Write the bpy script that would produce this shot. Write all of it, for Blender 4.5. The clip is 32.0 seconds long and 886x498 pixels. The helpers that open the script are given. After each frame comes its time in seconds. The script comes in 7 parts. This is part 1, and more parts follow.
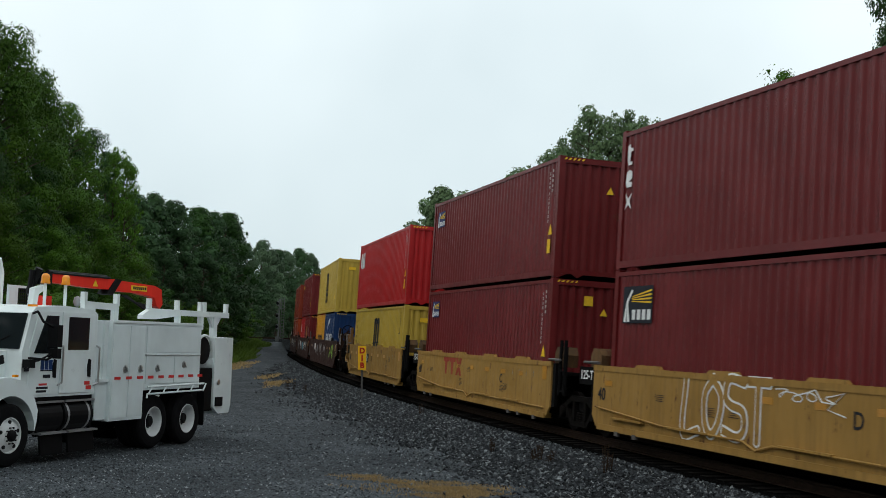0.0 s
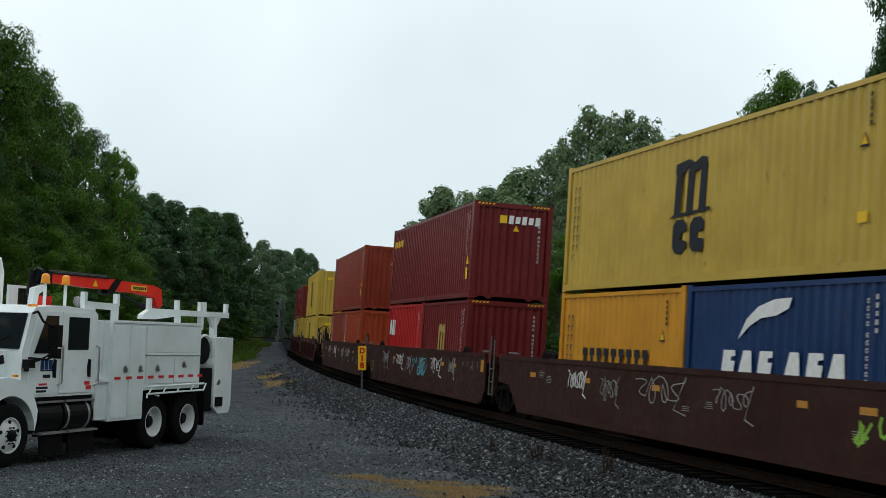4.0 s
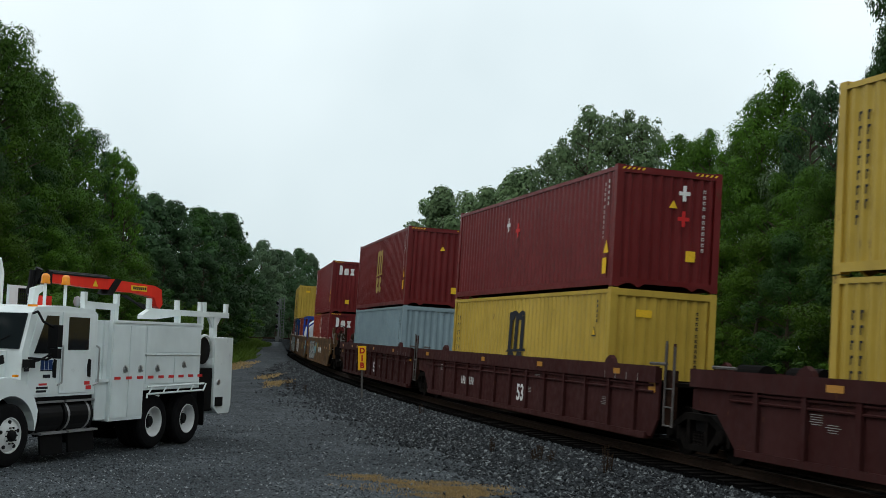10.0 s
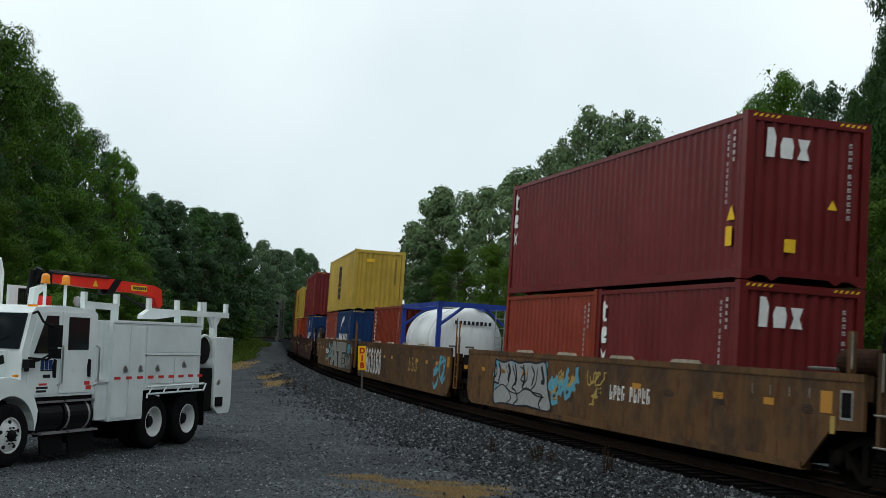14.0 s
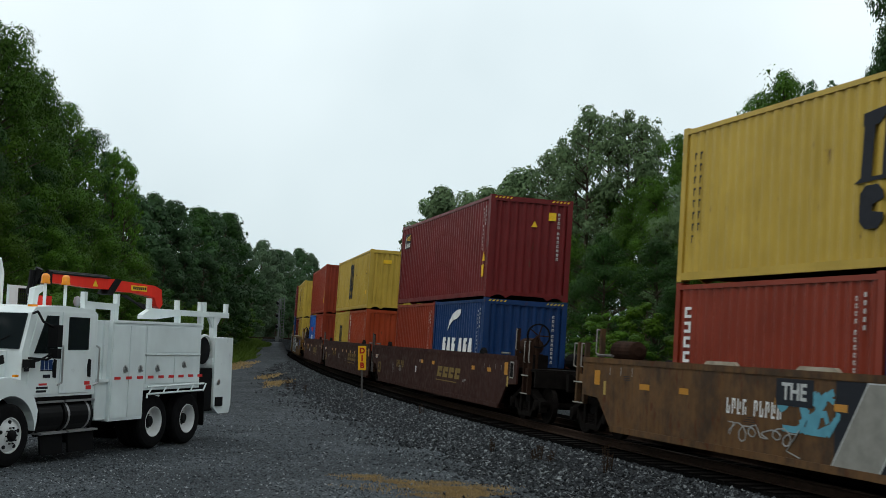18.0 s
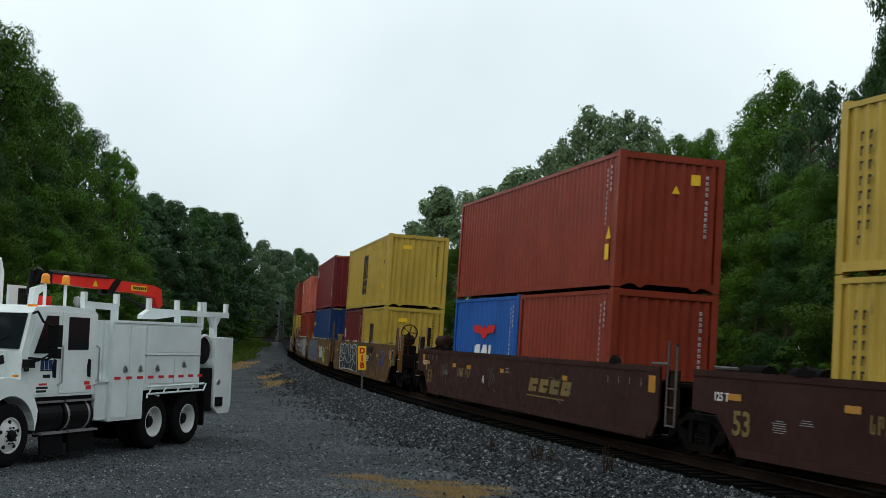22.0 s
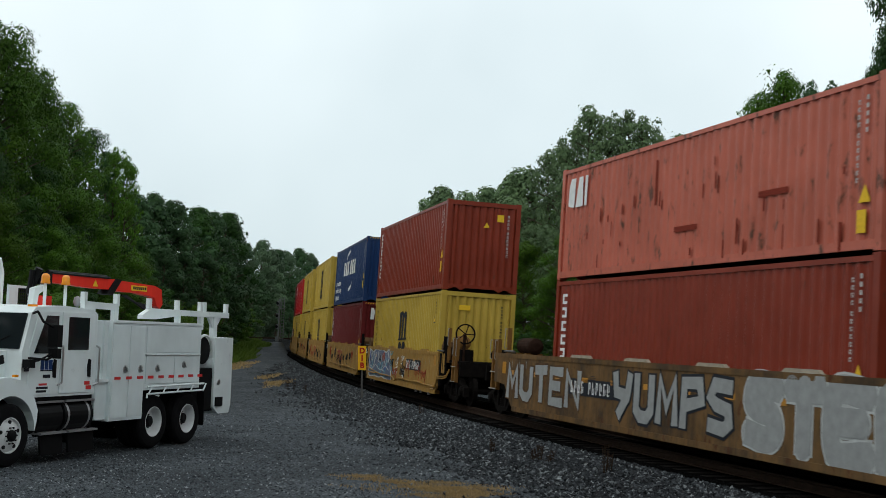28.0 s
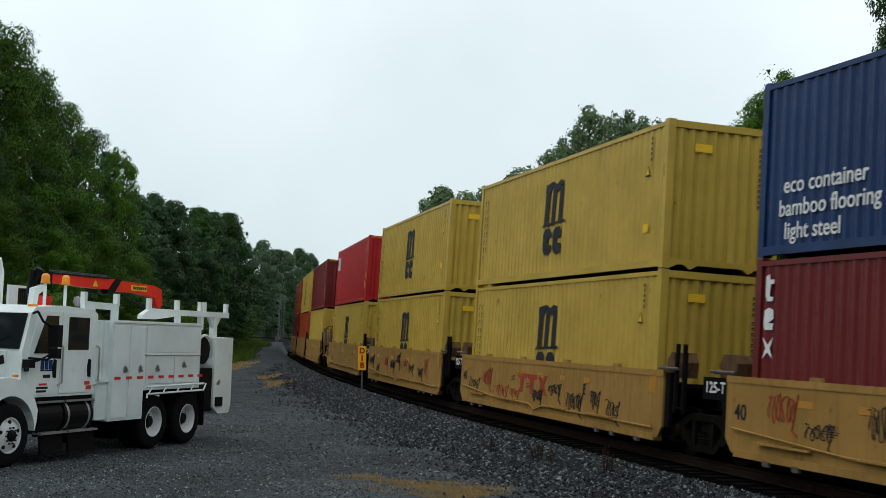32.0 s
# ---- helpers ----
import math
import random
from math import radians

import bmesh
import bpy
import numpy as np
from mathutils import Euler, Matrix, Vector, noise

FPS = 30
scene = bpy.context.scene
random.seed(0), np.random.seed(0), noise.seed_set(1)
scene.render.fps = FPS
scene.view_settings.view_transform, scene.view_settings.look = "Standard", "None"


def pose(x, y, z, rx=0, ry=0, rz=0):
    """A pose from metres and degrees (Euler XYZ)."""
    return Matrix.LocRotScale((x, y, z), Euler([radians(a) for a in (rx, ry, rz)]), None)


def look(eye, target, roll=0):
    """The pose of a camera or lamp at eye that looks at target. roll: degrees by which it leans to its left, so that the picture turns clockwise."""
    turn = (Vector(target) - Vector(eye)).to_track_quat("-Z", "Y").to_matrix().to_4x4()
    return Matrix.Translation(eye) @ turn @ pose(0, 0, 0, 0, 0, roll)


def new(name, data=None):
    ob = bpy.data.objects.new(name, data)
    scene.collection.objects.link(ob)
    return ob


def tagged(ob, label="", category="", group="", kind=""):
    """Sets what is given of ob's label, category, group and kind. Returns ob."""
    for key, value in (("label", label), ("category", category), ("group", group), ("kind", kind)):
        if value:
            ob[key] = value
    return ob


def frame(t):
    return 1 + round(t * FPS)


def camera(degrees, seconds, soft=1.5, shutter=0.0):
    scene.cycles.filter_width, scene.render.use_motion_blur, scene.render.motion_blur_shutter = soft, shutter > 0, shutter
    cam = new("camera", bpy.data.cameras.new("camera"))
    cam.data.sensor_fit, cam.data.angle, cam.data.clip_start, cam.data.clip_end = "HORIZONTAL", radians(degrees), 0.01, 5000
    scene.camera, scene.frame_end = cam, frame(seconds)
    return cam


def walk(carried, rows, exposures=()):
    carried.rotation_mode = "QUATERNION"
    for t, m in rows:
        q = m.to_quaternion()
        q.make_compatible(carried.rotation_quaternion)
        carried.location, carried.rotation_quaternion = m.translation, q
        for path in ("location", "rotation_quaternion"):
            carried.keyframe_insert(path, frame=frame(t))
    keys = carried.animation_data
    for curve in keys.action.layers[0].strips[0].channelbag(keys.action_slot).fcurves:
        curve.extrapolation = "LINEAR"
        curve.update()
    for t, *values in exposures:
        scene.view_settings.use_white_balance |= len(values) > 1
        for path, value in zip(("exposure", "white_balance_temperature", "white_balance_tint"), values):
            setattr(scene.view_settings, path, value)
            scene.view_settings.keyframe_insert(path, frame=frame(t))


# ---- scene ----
from functools import lru_cache

# ---------------------------------------------------------------- camera: it stands still
CAM_Z = 2.167
cam = camera(39.48, 32.0, soft=0.85, shutter=0.15)
CAM_POSE = look((0, 0, CAM_Z), (0, 100 * math.cos(0.07109), CAM_Z + 100 * math.sin(0.07109)), roll=2.01)
walk(cam, [(0.0, CAM_POSE), (32.0, CAM_POSE)])

# ---------------------------------------------------------------- world and light: a bright overcast sky
scene.view_settings.exposure = 0.0
world = bpy.data.worlds.new("overcast_sky")
scene.world = world
world.use_nodes = True
_n, _l = world.node_tree.nodes, world.node_tree.links
_n.clear()
_out = _n.new("ShaderNodeOutputWorld")
_bg = _n.new("ShaderNodeBackground")
_sky = _n.new("ShaderNodeTexSky")
_sky.sky_type, _sky.sun_disc = "NISHITA", False
_sky.sun_elevation, _sky.sun_rotation = radians(50), radians(200)
_sky.dust_density, _sky.air_density = 4.0, 1.0
_co = _n.new("ShaderNodeTexCoord")
_noise = _n.new("ShaderNodeTexNoise")
_noise.inputs["Scale"].default_value, _noise.inputs["Detail"].default_value = 2.2, 4.0
_ramp = _n.new("ShaderNodeValToRGB")
_ramp.color_ramp.elements[0].position, _ramp.color_ramp.elements[0].color = 0.3, (6.35, 7.4, 7.75, 1)
_ramp.color_ramp.elements[1].position, _ramp.color_ramp.elements[1].color = 0.7, (8.55, 9.55, 9.8, 1)
_mix = _n.new("ShaderNodeMix")
_mix.data_type = "RGBA"
_mix.inputs["Factor"].default_value = 0.93
_l.new(_co.outputs["Generated"], _noise.inputs["Vector"])
# thicker and greyer towards the horizon, as a cloud sheet is
_sep = _n.new("ShaderNodeSeparateXYZ")
_l.new(_co.outputs["Generated"], _sep.inputs["Vector"])
_lift = _n.new("ShaderNodeMath")
_lift.operation, _lift.inputs[1].default_value, _lift.inputs[2].default_value = "MULTIPLY_ADD", 0.75, -0.12
_l.new(_sep.outputs["Z"], _lift.inputs[0])
_sum = _n.new("ShaderNodeMath")
_sum.operation = "ADD"
_l.new(_lift.outputs[0], _sum.inputs[0])
_l.new(_noise.outputs["Fac"], _sum.inputs[1])
_l.new(_sum.outputs[0], _ramp.inputs["Fac"])
_l.new(_sky.outputs["Color"], _mix.inputs["A"])
_l.new(_ramp.outputs["Color"], _mix.inputs["B"])
_l.new(_mix.outputs["Result"], _bg.inputs["Color"])
_bg.inputs["Strength"].default_value = 0.115
_l.new(_bg.outputs["Background"], _out.inputs["Surface"])

sun = new("sun", bpy.data.lights.new("sun", "SUN"))
sun.data.energy, sun.data.angle, sun.data.color = 0.5, radians(60), (1.0, 0.985, 0.96)
sun.matrix_world = look((-60, -10, 70), (0, 20, 0))

# ---------------------------------------------------------------- materials
def node_mat(name):
    m = bpy.data.materials.new(name)
    m.use_nodes = True
    nt = m.node_tree
    return m, nt, nt.nodes["Principled BSDF"]


def nd(nt, kind, **inputs):
    n = nt.nodes.new(kind)
    for k, v in inputs.items():
        n.inputs[k].default_value = v
    return n


def ramp(nt, fac, stops):
    r = nt.nodes.new("ShaderNodeValToRGB")
    e = r.color_ramp.elements
    while len(e) < len(stops):
        e.new(0.5)
    for el, (p, c) in zip(e, stops):
        el.position, el.color = p, (*c, 1) if len(c) == 3 else c
    nt.links.new(fac, r.inputs["Fac"])
    return r.outputs["Color"]


def mix(nt, fac, a, b, kind="MIX"):
    m = nt.nodes.new("ShaderNodeMix")
    m.data_type, m.blend_type = "RGBA", kind
    for key, v in (("Factor", fac), ("A", a), ("B", b)):
        if hasattr(v, "is_linked"):
            nt.links.new(v, m.inputs[key])
        elif key == "Factor":
            m.inputs[key].default_value = v
        else:
            m.inputs[key].default_value = (*v, 1)
    return m.outputs["Result"]


def coords(nt, scale=(1, 1, 1), world_space=False):
    """Object space, in metres, shifted per object so that repeats differ."""
    if world_space:
        src = nt.nodes.new("ShaderNodeNewGeometry").outputs["Position"]
    else:
        src = nt.nodes.new("ShaderNodeTexCoord").outputs["Object"]
        info = nt.nodes.new("ShaderNodeObjectInfo")
        mul = nd(nt, "ShaderNodeMath")
        mul.operation, mul.inputs[1].default_value = "MULTIPLY", 57.0
        nt.links.new(info.outputs["Random"], mul.inputs[0])
        add = nt.nodes.new("ShaderNodeVectorMath")
        nt.links.new(src, add.inputs[0])
        nt.links.new(mul.outputs[0], add.inputs[1])
        src = add.outputs[0]
    mp = nd(nt, "ShaderNodeMapping", Scale=scale)
    nt.links.new(src, mp.inputs["Vector"])
    return mp.outputs["Vector"]


def noise_tex(nt, vec, scale, detail=4.0, rough=0.55):
    n = nd(nt, "ShaderNodeTexNoise", Scale=scale, Detail=detail, Roughness=rough)
    nt.links.new(vec, n.inputs["Vector"])
    return n.outputs["Fac"]


def bump(nt, bsdf, height, strength=0.3, distance=0.01):
    b = nd(nt, "ShaderNodeBump", Strength=strength, Distance=distance)
    nt.links.new(height, b.inputs["Height"])
    nt.links.new(b.outputs["Normal"], bsdf.inputs["Normal"])


@lru_cache(None)
def paint(name, col, rough=0.5, dirt=0.35, rust=0.0, metal=0.0, gloss=0.16):
    """Weathered paint on steel: fading, streaks of grime running down, rust patches."""
    m, nt, b = node_mat(name)
    v = coords(nt)
    streak = coords(nt, (3.0, 3.0, 0.28))
    fade = noise_tex(nt, v, 0.9, 3)
    lo, hi = tuple(c * 0.86 for c in col), tuple(min(1, c * 1.10 + 0.006) for c in col)
    c = ramp(nt, fade, [(0.3, lo), (0.7, hi)])
    grime = ramp(nt, noise_tex(nt, streak, 2.4, 5, 0.65), [(0.48, (0, 0, 0)), (0.75, (1, 1, 1))])
    gm = nd(nt, "ShaderNodeMath")
    gm.operation = "MULTIPLY"
    nt.links.new(grime, gm.inputs[0])
    gm.inputs[1].default_value = dirt
    dark = tuple(0.4 * x + 0.012 for x in col)
    c = mix(nt, gm.outputs[0], c, dark)
    if dirt > 0.7:  # broad soot and road grime
        sm = ramp(nt, noise_tex(nt, coords(nt, (1.0, 1.0, 0.7)), 1.1, 7, 0.7), [(0.44, (0, 0, 0)), (0.62, (0.72, 0.72, 0.72))])
        c = mix(nt, sm, c, (0.034, 0.028, 0.024))
    if rust > 0:
        rm = ramp(nt, noise_tex(nt, coords(nt, (2.2, 2.2, 0.8)), 2.0, 6, 0.7), [(0.66 - 0.2 * rust, (0, 0, 0)), (0.72 - 0.14 * rust, (1, 1, 1))])
        c = mix(nt, rm, c, (0.085, 0.032, 0.016))
    nt.links.new(c, b.inputs["Base Color"])
    rr = ramp(nt, noise_tex(nt, v, 5.0, 4), [(0.3, (rough * 0.8,) * 3), (0.75, (min(1, rough * 1.3),) * 3)])
    nt.links.new(rr, b.inputs["Roughness"])
    b.inputs["Metallic"].default_value = metal
    b.inputs["Specular IOR Level"].default_value = gloss
    bump(nt, b, noise_tex(nt, v, 9.0, 4), 0.12, 0.01)
    return m


@lru_cache(None)
def plain(name, col, rough=0.6, metal=0.0, var=0.15):
    m, nt, b = node_mat(name)
    v = coords(nt)
    c = ramp(nt, noise_tex(nt, v, 6.0, 5), [(0.25, tuple(x * (1 - var) for x in col)), (0.75, tuple(min(1, x * (1 + var)) for x in col))])
    nt.links.new(c, b.inputs["Base Color"])
    b.inputs["Roughness"].default_value, b.inputs["Metallic"].default_value = rough, metal
    b.inputs["Specular IOR Level"].default_value = 0.5 if rough < 0.45 else 0.10 if rough < 0.8 else 0.03
    return m


def foliage(name, dark, light):
    m, nt, b = node_mat(name)
    g = nt.nodes.new("ShaderNodeNewGeometry")
    info = nt.nodes.new("ShaderNodeObjectInfo")
    big = noise_tex(nt, coords(nt, world_space=True), 0.75, 3)
    c = ramp(nt, g.outputs["Random Per Island"], [(0.0, dark), (0.6, tuple((a + d) / 2 for a, d in zip(dark, light))), (1.0, light)])
    c = mix(nt, ramp(nt, big, [(0.38, (0, 0, 0)), (0.66, (0.6, 0.6, 0.6))]), c, light)
    hsv = nd(nt, "ShaderNodeHueSaturation", Saturation=1.08)
    vv = ramp(nt, info.outputs["Random"], [(0, (0.75,) * 3), (1, (1.25,) * 3)])
    nt.links.new(vv, hsv.inputs["Value"])
    nt.links.new(c, hsv.inputs["Color"])
    nt.links.new(hsv.outputs["Color"], b.inputs["Base Color"])
    b.inputs["Roughness"].default_value, b.inputs["Specular IOR Level"].default_value = 0.6, 0.12
    tr = nd(nt, "ShaderNodeBsdfTranslucent")
    nt.links.new(hsv.outputs["Color"], tr.inputs["Color"])
    ms = nd(nt, "ShaderNodeMixShader", Fac=0.25)
    out = nt.nodes["Material Output"]
    nt.links.new(b.outputs[0], ms.inputs[1])
    nt.links.new(tr.outputs[0], ms.inputs[2])
    nt.links.new(ms.outputs[0], out.inputs["Surface"])
    return m


def ground_mat(name, stops, fine, big_dark, bstr=0.8, bdist=0.02, sheen=0.12):
    """Loose stone: fine speckle over broad damp and dusty patches."""
    m, nt, b = node_mat(name)
    v = coords(nt, world_space=True)
    vo = nd(nt, "ShaderNodeTexVoronoi", Scale=fine)
    nt.links.new(v, vo.inputs["Vector"])
    sp = ramp(nt, vo.outputs["Color"], stops)
    patch = ramp(nt, noise_tex(nt, v, 0.35, 5, 0.6), [(0.35, (big_dark,) * 3), (0.7, (1.15, 1.13, 1.1))])
    c = mix(nt, 1.0, sp, patch, "MULTIPLY")
    fine2 = ramp(nt, noise_tex(nt, v, 3.0, 6, 0.7), [(0.3, (0.75,) * 3), (0.7, (1.25,) * 3)])
    c = mix(nt, 1.0, c, fine2, "MULTIPLY")
    mid = ramp(nt, noise_tex(nt, v, 19.0, 3, 0.8), [(0.34, (0.35,) * 3), (0.55, (0.95,) * 3), (0.72, (2.3,) * 3)])
    c = mix(nt, 1.0, c, mid, "MULTIPLY")
    nt.links.new(c, b.inputs["Base Color"])
    b.inputs["Roughness"].default_value, b.inputs["Specular IOR Level"].default_value = 0.9, sheen
    bump(nt, b, vo.outputs["Distance"], bstr, bdist)
    return m


def stone_mat(name, stops):
    m, nt, b = node_mat(name)
    g = nt.nodes.new("ShaderNodeNewGeometry")
    c = ramp(nt, g.outputs["Random Per Island"], stops)
    v = coords(nt, world_space=True)
    c = mix(nt, 1.0, c, ramp(nt, noise_tex(nt, v, 25.0, 3), [(0.3, (0.7,) * 3), (0.7, (1.25,) * 3)]), "MULTIPLY")
    nt.links.new(c, b.inputs["Base Color"])
    b.inputs["Roughness"].default_value, b.inputs["Specular IOR Level"].default_value = 0.85, 0.15
    return m


DRED = (0.130, 0.0088, 0.0095)
COL = {
    "dred": DRED, "red": (0.40, 0.011, 0.013), "yellow": (0.46, 0.31, 0.046), "redbrown": (0.215, 0.026, 0.0085),
    "orange": (0.33, 0.045, 0.011), "navy": (0.0035, 0.028, 0.105), "blue": (0.010, 0.085, 0.33), "grey": (0.23, 0.31, 0.345),
    "salmon": (0.48, 0.118, 0.073), "amber": (0.54, 0.24, 0.014),
}
CP = {k: paint("container_paint_" + k, v, 0.42, 0.16, 0.45 if k == "salmon" else 0.06, 0.0, 0.24) for k, v in COL.items()}
M_TAN = paint("tan_car_paint", (0.33, 0.182, 0.045), 0.6, 0.55, 0.25, 0.0, 0.12)
M_TANP = paint("rusty_tan_steel", (0.20, 0.095, 0.024), 0.65, 0.5, 0.35, 0.0, 0.1)
M_TAN2 = paint("rusty_tan_car_paint", (0.125, 0.066, 0.028), 0.7, 0.75, 0.45, 0.0, 0.06)
M_TAN3 = paint("grimy_tan_car_paint", (0.165, 0.092, 0.036), 0.7, 0.8, 0.4, 0.0, 0.06)
M_GRIME = plain("oily_black_brown_steel", (0.0075, 0.0062, 0.0055), 0.85, 0.0, 0.4)
M_GRABL = plain("pale_worn_steel_rod", (0.30, 0.28, 0.25), 0.5, 0.2, 0.3)
M_GRAB = plain("grimy_grab_iron_steel", (0.11, 0.10, 0.095), 0.65, 0.1, 0.3)
M_BROWN = paint("brown_car_paint", (0.037, 0.0145, 0.011), 0.7, 0.5, 0.15, 0.0, 0.08)
M_MAROON = paint("maroon_car_paint", (0.044, 0.0115, 0.0105), 0.7, 0.5, 0.15, 0.0, 0.08)
M_BLACK = plain("black_steel", (0.0075, 0.007, 0.007), 0.8, 0.0)
M_RUST = plain("rusty_steel", (0.03, 0.016, 0.011), 0.85, 0.0, 0.4)
M_STEEL = plain("rail_steel", (0.026, 0.015, 0.010), 0.75, 0.1, 0.3)
M_WHITE = plain("white_marking", (0.72, 0.72, 0.70), 0.6, 0, 0.12)
M_CHALK = plain("worn_white_marking", (0.29, 0.29, 0.275), 0.65, 0, 0.3)
M_INK = plain("black_marking", (0.02, 0.022, 0.028), 0.6)
M_YEL = plain("yellow_sticker", (0.78, 0.48, 0.03), 0.55)
M_GOLD = plain("gold_marking", (0.38, 0.265, 0.08), 0.65)
M_AMBER = plain("amber_reflector", (0.45, 0.20, 0.02), 0.4)
M_REDM = plain("red_marking", (0.55, 0.03, 0.03), 0.5)
M_BROWNM = plain("rust_red_marking", (0.30, 0.05, 0.03), 0.6)
M_TEAL = plain("teal_spray_paint", (0.10, 0.30, 0.38), 0.5)
M_SILVER = plain("silver_spray_paint", (0.31, 0.315, 0.31), 0.5, 0.1)
M_BLUEM = plain("blue_spray_paint", (0.05, 0.08, 0.30), 0.5)
M_GREENM = plain("green_spray_paint", (0.25, 0.45, 0.06), 0.5)


# ---------------------------------------------------------------- building helpers
def box(bm, x0, x1, y0, y1, z0, z1):
    vs = [bm.verts.new((x, y, z)) for x in (x0, x1) for y in (y0, y1) for z in (z0, z1)]
    for f in ((0, 1, 3, 2), (4, 6, 7, 5), (0, 4, 5, 1), (2, 3, 7, 6), (0, 2, 6, 4), (1, 5, 7, 3)):
        bm.faces.new([vs[i] for i in f])
    return vs


def prism(bm, pts, lo, hi, axis="y"):
    """A polygon drawn in the plane across axis, drawn out from lo to hi along it."""
    def at(p, k):
        return {"y": (p[0], k, p[1]), "x": (k, p[0], p[1]), "z": (p[0], p[1], k)}[axis]
    a = [bm.verts.new(at(p, lo)) for p in pts]
    b = [bm.verts.new(at(p, hi)) for p in pts]
    bm.faces.new(a)
    bm.faces.new(list(reversed(b)))
    n = len(pts)
    for i in range(n):
        bm.faces.new((a[i], b[i], b[(i + 1) % n], a[(i + 1) % n]))


def tube(bm, p0, p1, r0, r1=None, n=8, caps=True):
    p0, p1 = Vector(p0), Vector(p1)
    r1 = r0 if r1 is None else r1
    d = (p1 - p0).normalized()
    u = d.orthogonal().normalized()
    w = d.cross(u)
    ring = [[bm.verts.new(p + (u * math.cos(a) + w * math.sin(a)) * r) for a in (2 * math.pi * i / n for i in range(n))] for p, r in ((p0, r0), (p1, r1))]
    for i in range(n):
        bm.faces.new((ring[0][i], ring[0][(i + 1) % n], ring[1][(i + 1) % n], ring[1][i]))
    if caps:
        bm.faces.new(list(reversed(ring[0])))
        bm.faces.new(ring[1])


def pipe(bm, pts, r, n=6):
    for a, b in zip(pts, pts[1:]):
        tube(bm, a, b, r, n=n)


def lathe(bm, prof, c, axis="y", n=24, caps=True):
    """Rings of (radius, offset along axis) round c."""
    c = Vector(c)
    rings = []
    for r, o in prof:
        ring = []
        for i in range(n):
            a = 2 * math.pi * i / n
            p = {"y": (r * math.cos(a), o, r * math.sin(a)), "x": (o, r * math.cos(a), r * math.sin(a)), "z": (r * math.cos(a), r * math.sin(a), o)}[axis]
            ring.append(bm.verts.new(c + Vector(p)))
        rings.append(ring)
    for a, b in zip(rings, rings[1:]):
        for i in range(n):
            bm.faces.new((a[i], a[(i + 1) % n], b[(i + 1) % n], b[i]))
    if caps:
        bm.faces.new(rings[0])
        bm.faces.new(list(reversed(rings[-1])))


def mesh_of(bm, name, bevel=0.0, smooth=False):
    if bevel:
        bmesh.ops.bevel(bm, geom=[e for e in bm.edges if len(e.link_faces) == 2 and e.calc_face_angle(0) > 0.5], offset=bevel, segments=2, affect="EDGES", clamp_overlap=True)
    bmesh.ops.recalc_face_normals(bm, faces=bm.faces)
    me = bpy.data.meshes.new(name)
    bm.to_mesh(me)
    bm.free()
    if smooth:
        for p in me.polygons:
            p.use_smooth = True
    return me


def place(name, me, mat, parent, m=None, label=""):
    """One mesh object on shared data, painted on the object."""
    ob = new(name, me)
    if not me.materials:
        me.materials.append(None)
    ob.material_slots[0].link = "OBJECT"
    ob.material_slots[0].material = mat
    ob.parent = parent
    if m is not None:
        ob.matrix_basis = m
    if label:
        tagged(ob, label)
    return ob


def part(name, bm, mat, parent, label="", bevel=0.0, smooth=False, m=None):
    return place(name, mesh_of(bm, name, bevel, smooth), mat, parent, m, label)


def bx(name, dims, mat, parent, bevel=0.0, label="", m=None):
    bm = bmesh.new()
    x0, x1, y0, y1, z0, z1 = dims
    box(bm, *sorted((x0, x1)), *sorted((y0, y1)), *sorted((z0, z1)))
    return part(name, bm, mat, parent, label, bevel, m=m)


def thing(name, label, category, group="", m=None, kind=""):
    ob = new(name)
    ob.empty_display_size = 0.3
    if m is not None:
        ob.matrix_basis = m
    return tagged(ob, label, category, group, kind)


@lru_cache(None)
def text_mesh(body, size, bold=0.0):
    cu = bpy.data.curves.new("lettering", "FONT")
    cu.body, cu.size, cu.extrude, cu.offset, cu.align_x, cu.align_y = body, size, 0.002, bold, "CENTER", "CENTER"
    cu.resolution_u = 3
    tmp = new("lettering_source", cu)
    me = bpy.data.meshes.new_from_object(tmp.evaluated_get(bpy.context.evaluated_depsgraph_get()))
    bpy.data.objects.remove(tmp)
    bpy.data.curves.remove(cu)
    return me


# faces on which markings lie: x along the face as it is read, z up, y out of the face
def on_side(x, z, out=1.219):
    """On the right-hand side (-y) of a thing that drives along +x."""
    return pose(x, -out, z, 90, 0, 0)


def on_front(y, z, out):
    """On the front end (+x): read from ahead."""
    return pose(out, y, z, 90, 0, 90)


# ---------------------------------------------------------------- the track's line
STEP = 0.5
S_MIN, S_MAX = -460.0, 640.0


def _line():
    """The track's centre line: heading by arc length, a right-hand bend that eases, and bends on far away."""
    ss = np.arange(S_MIN, S_MAX, STEP)
    k = 0.0035318 - 0.000037877 * np.clip(ss, -10, 1000)
    k = np.where(ss > 90, np.clip((ss - 95) / 10, 0, 1) * 0.0028, k)
    k = np.where((ss > 330) | (ss < -40), 0.0, k)
    th = np.cumsum(k) * STEP
    i0 = int(np.argmin(abs(ss)))
    th = th - th[i0] - 0.316153
    x, y = np.cumsum(np.sin(th)) * STEP, np.cumsum(np.cos(th)) * STEP
    return ss, x - x[i0] + 7.94278, y - y[i0] + 15.0


LS, LX, LY = _line()
CANT = 1.79  # degrees by which the track leans away from the lot


def line_at(s):
    return Vector((np.interp(s, LS, LX), np.interp(s, LS, LY), 0))


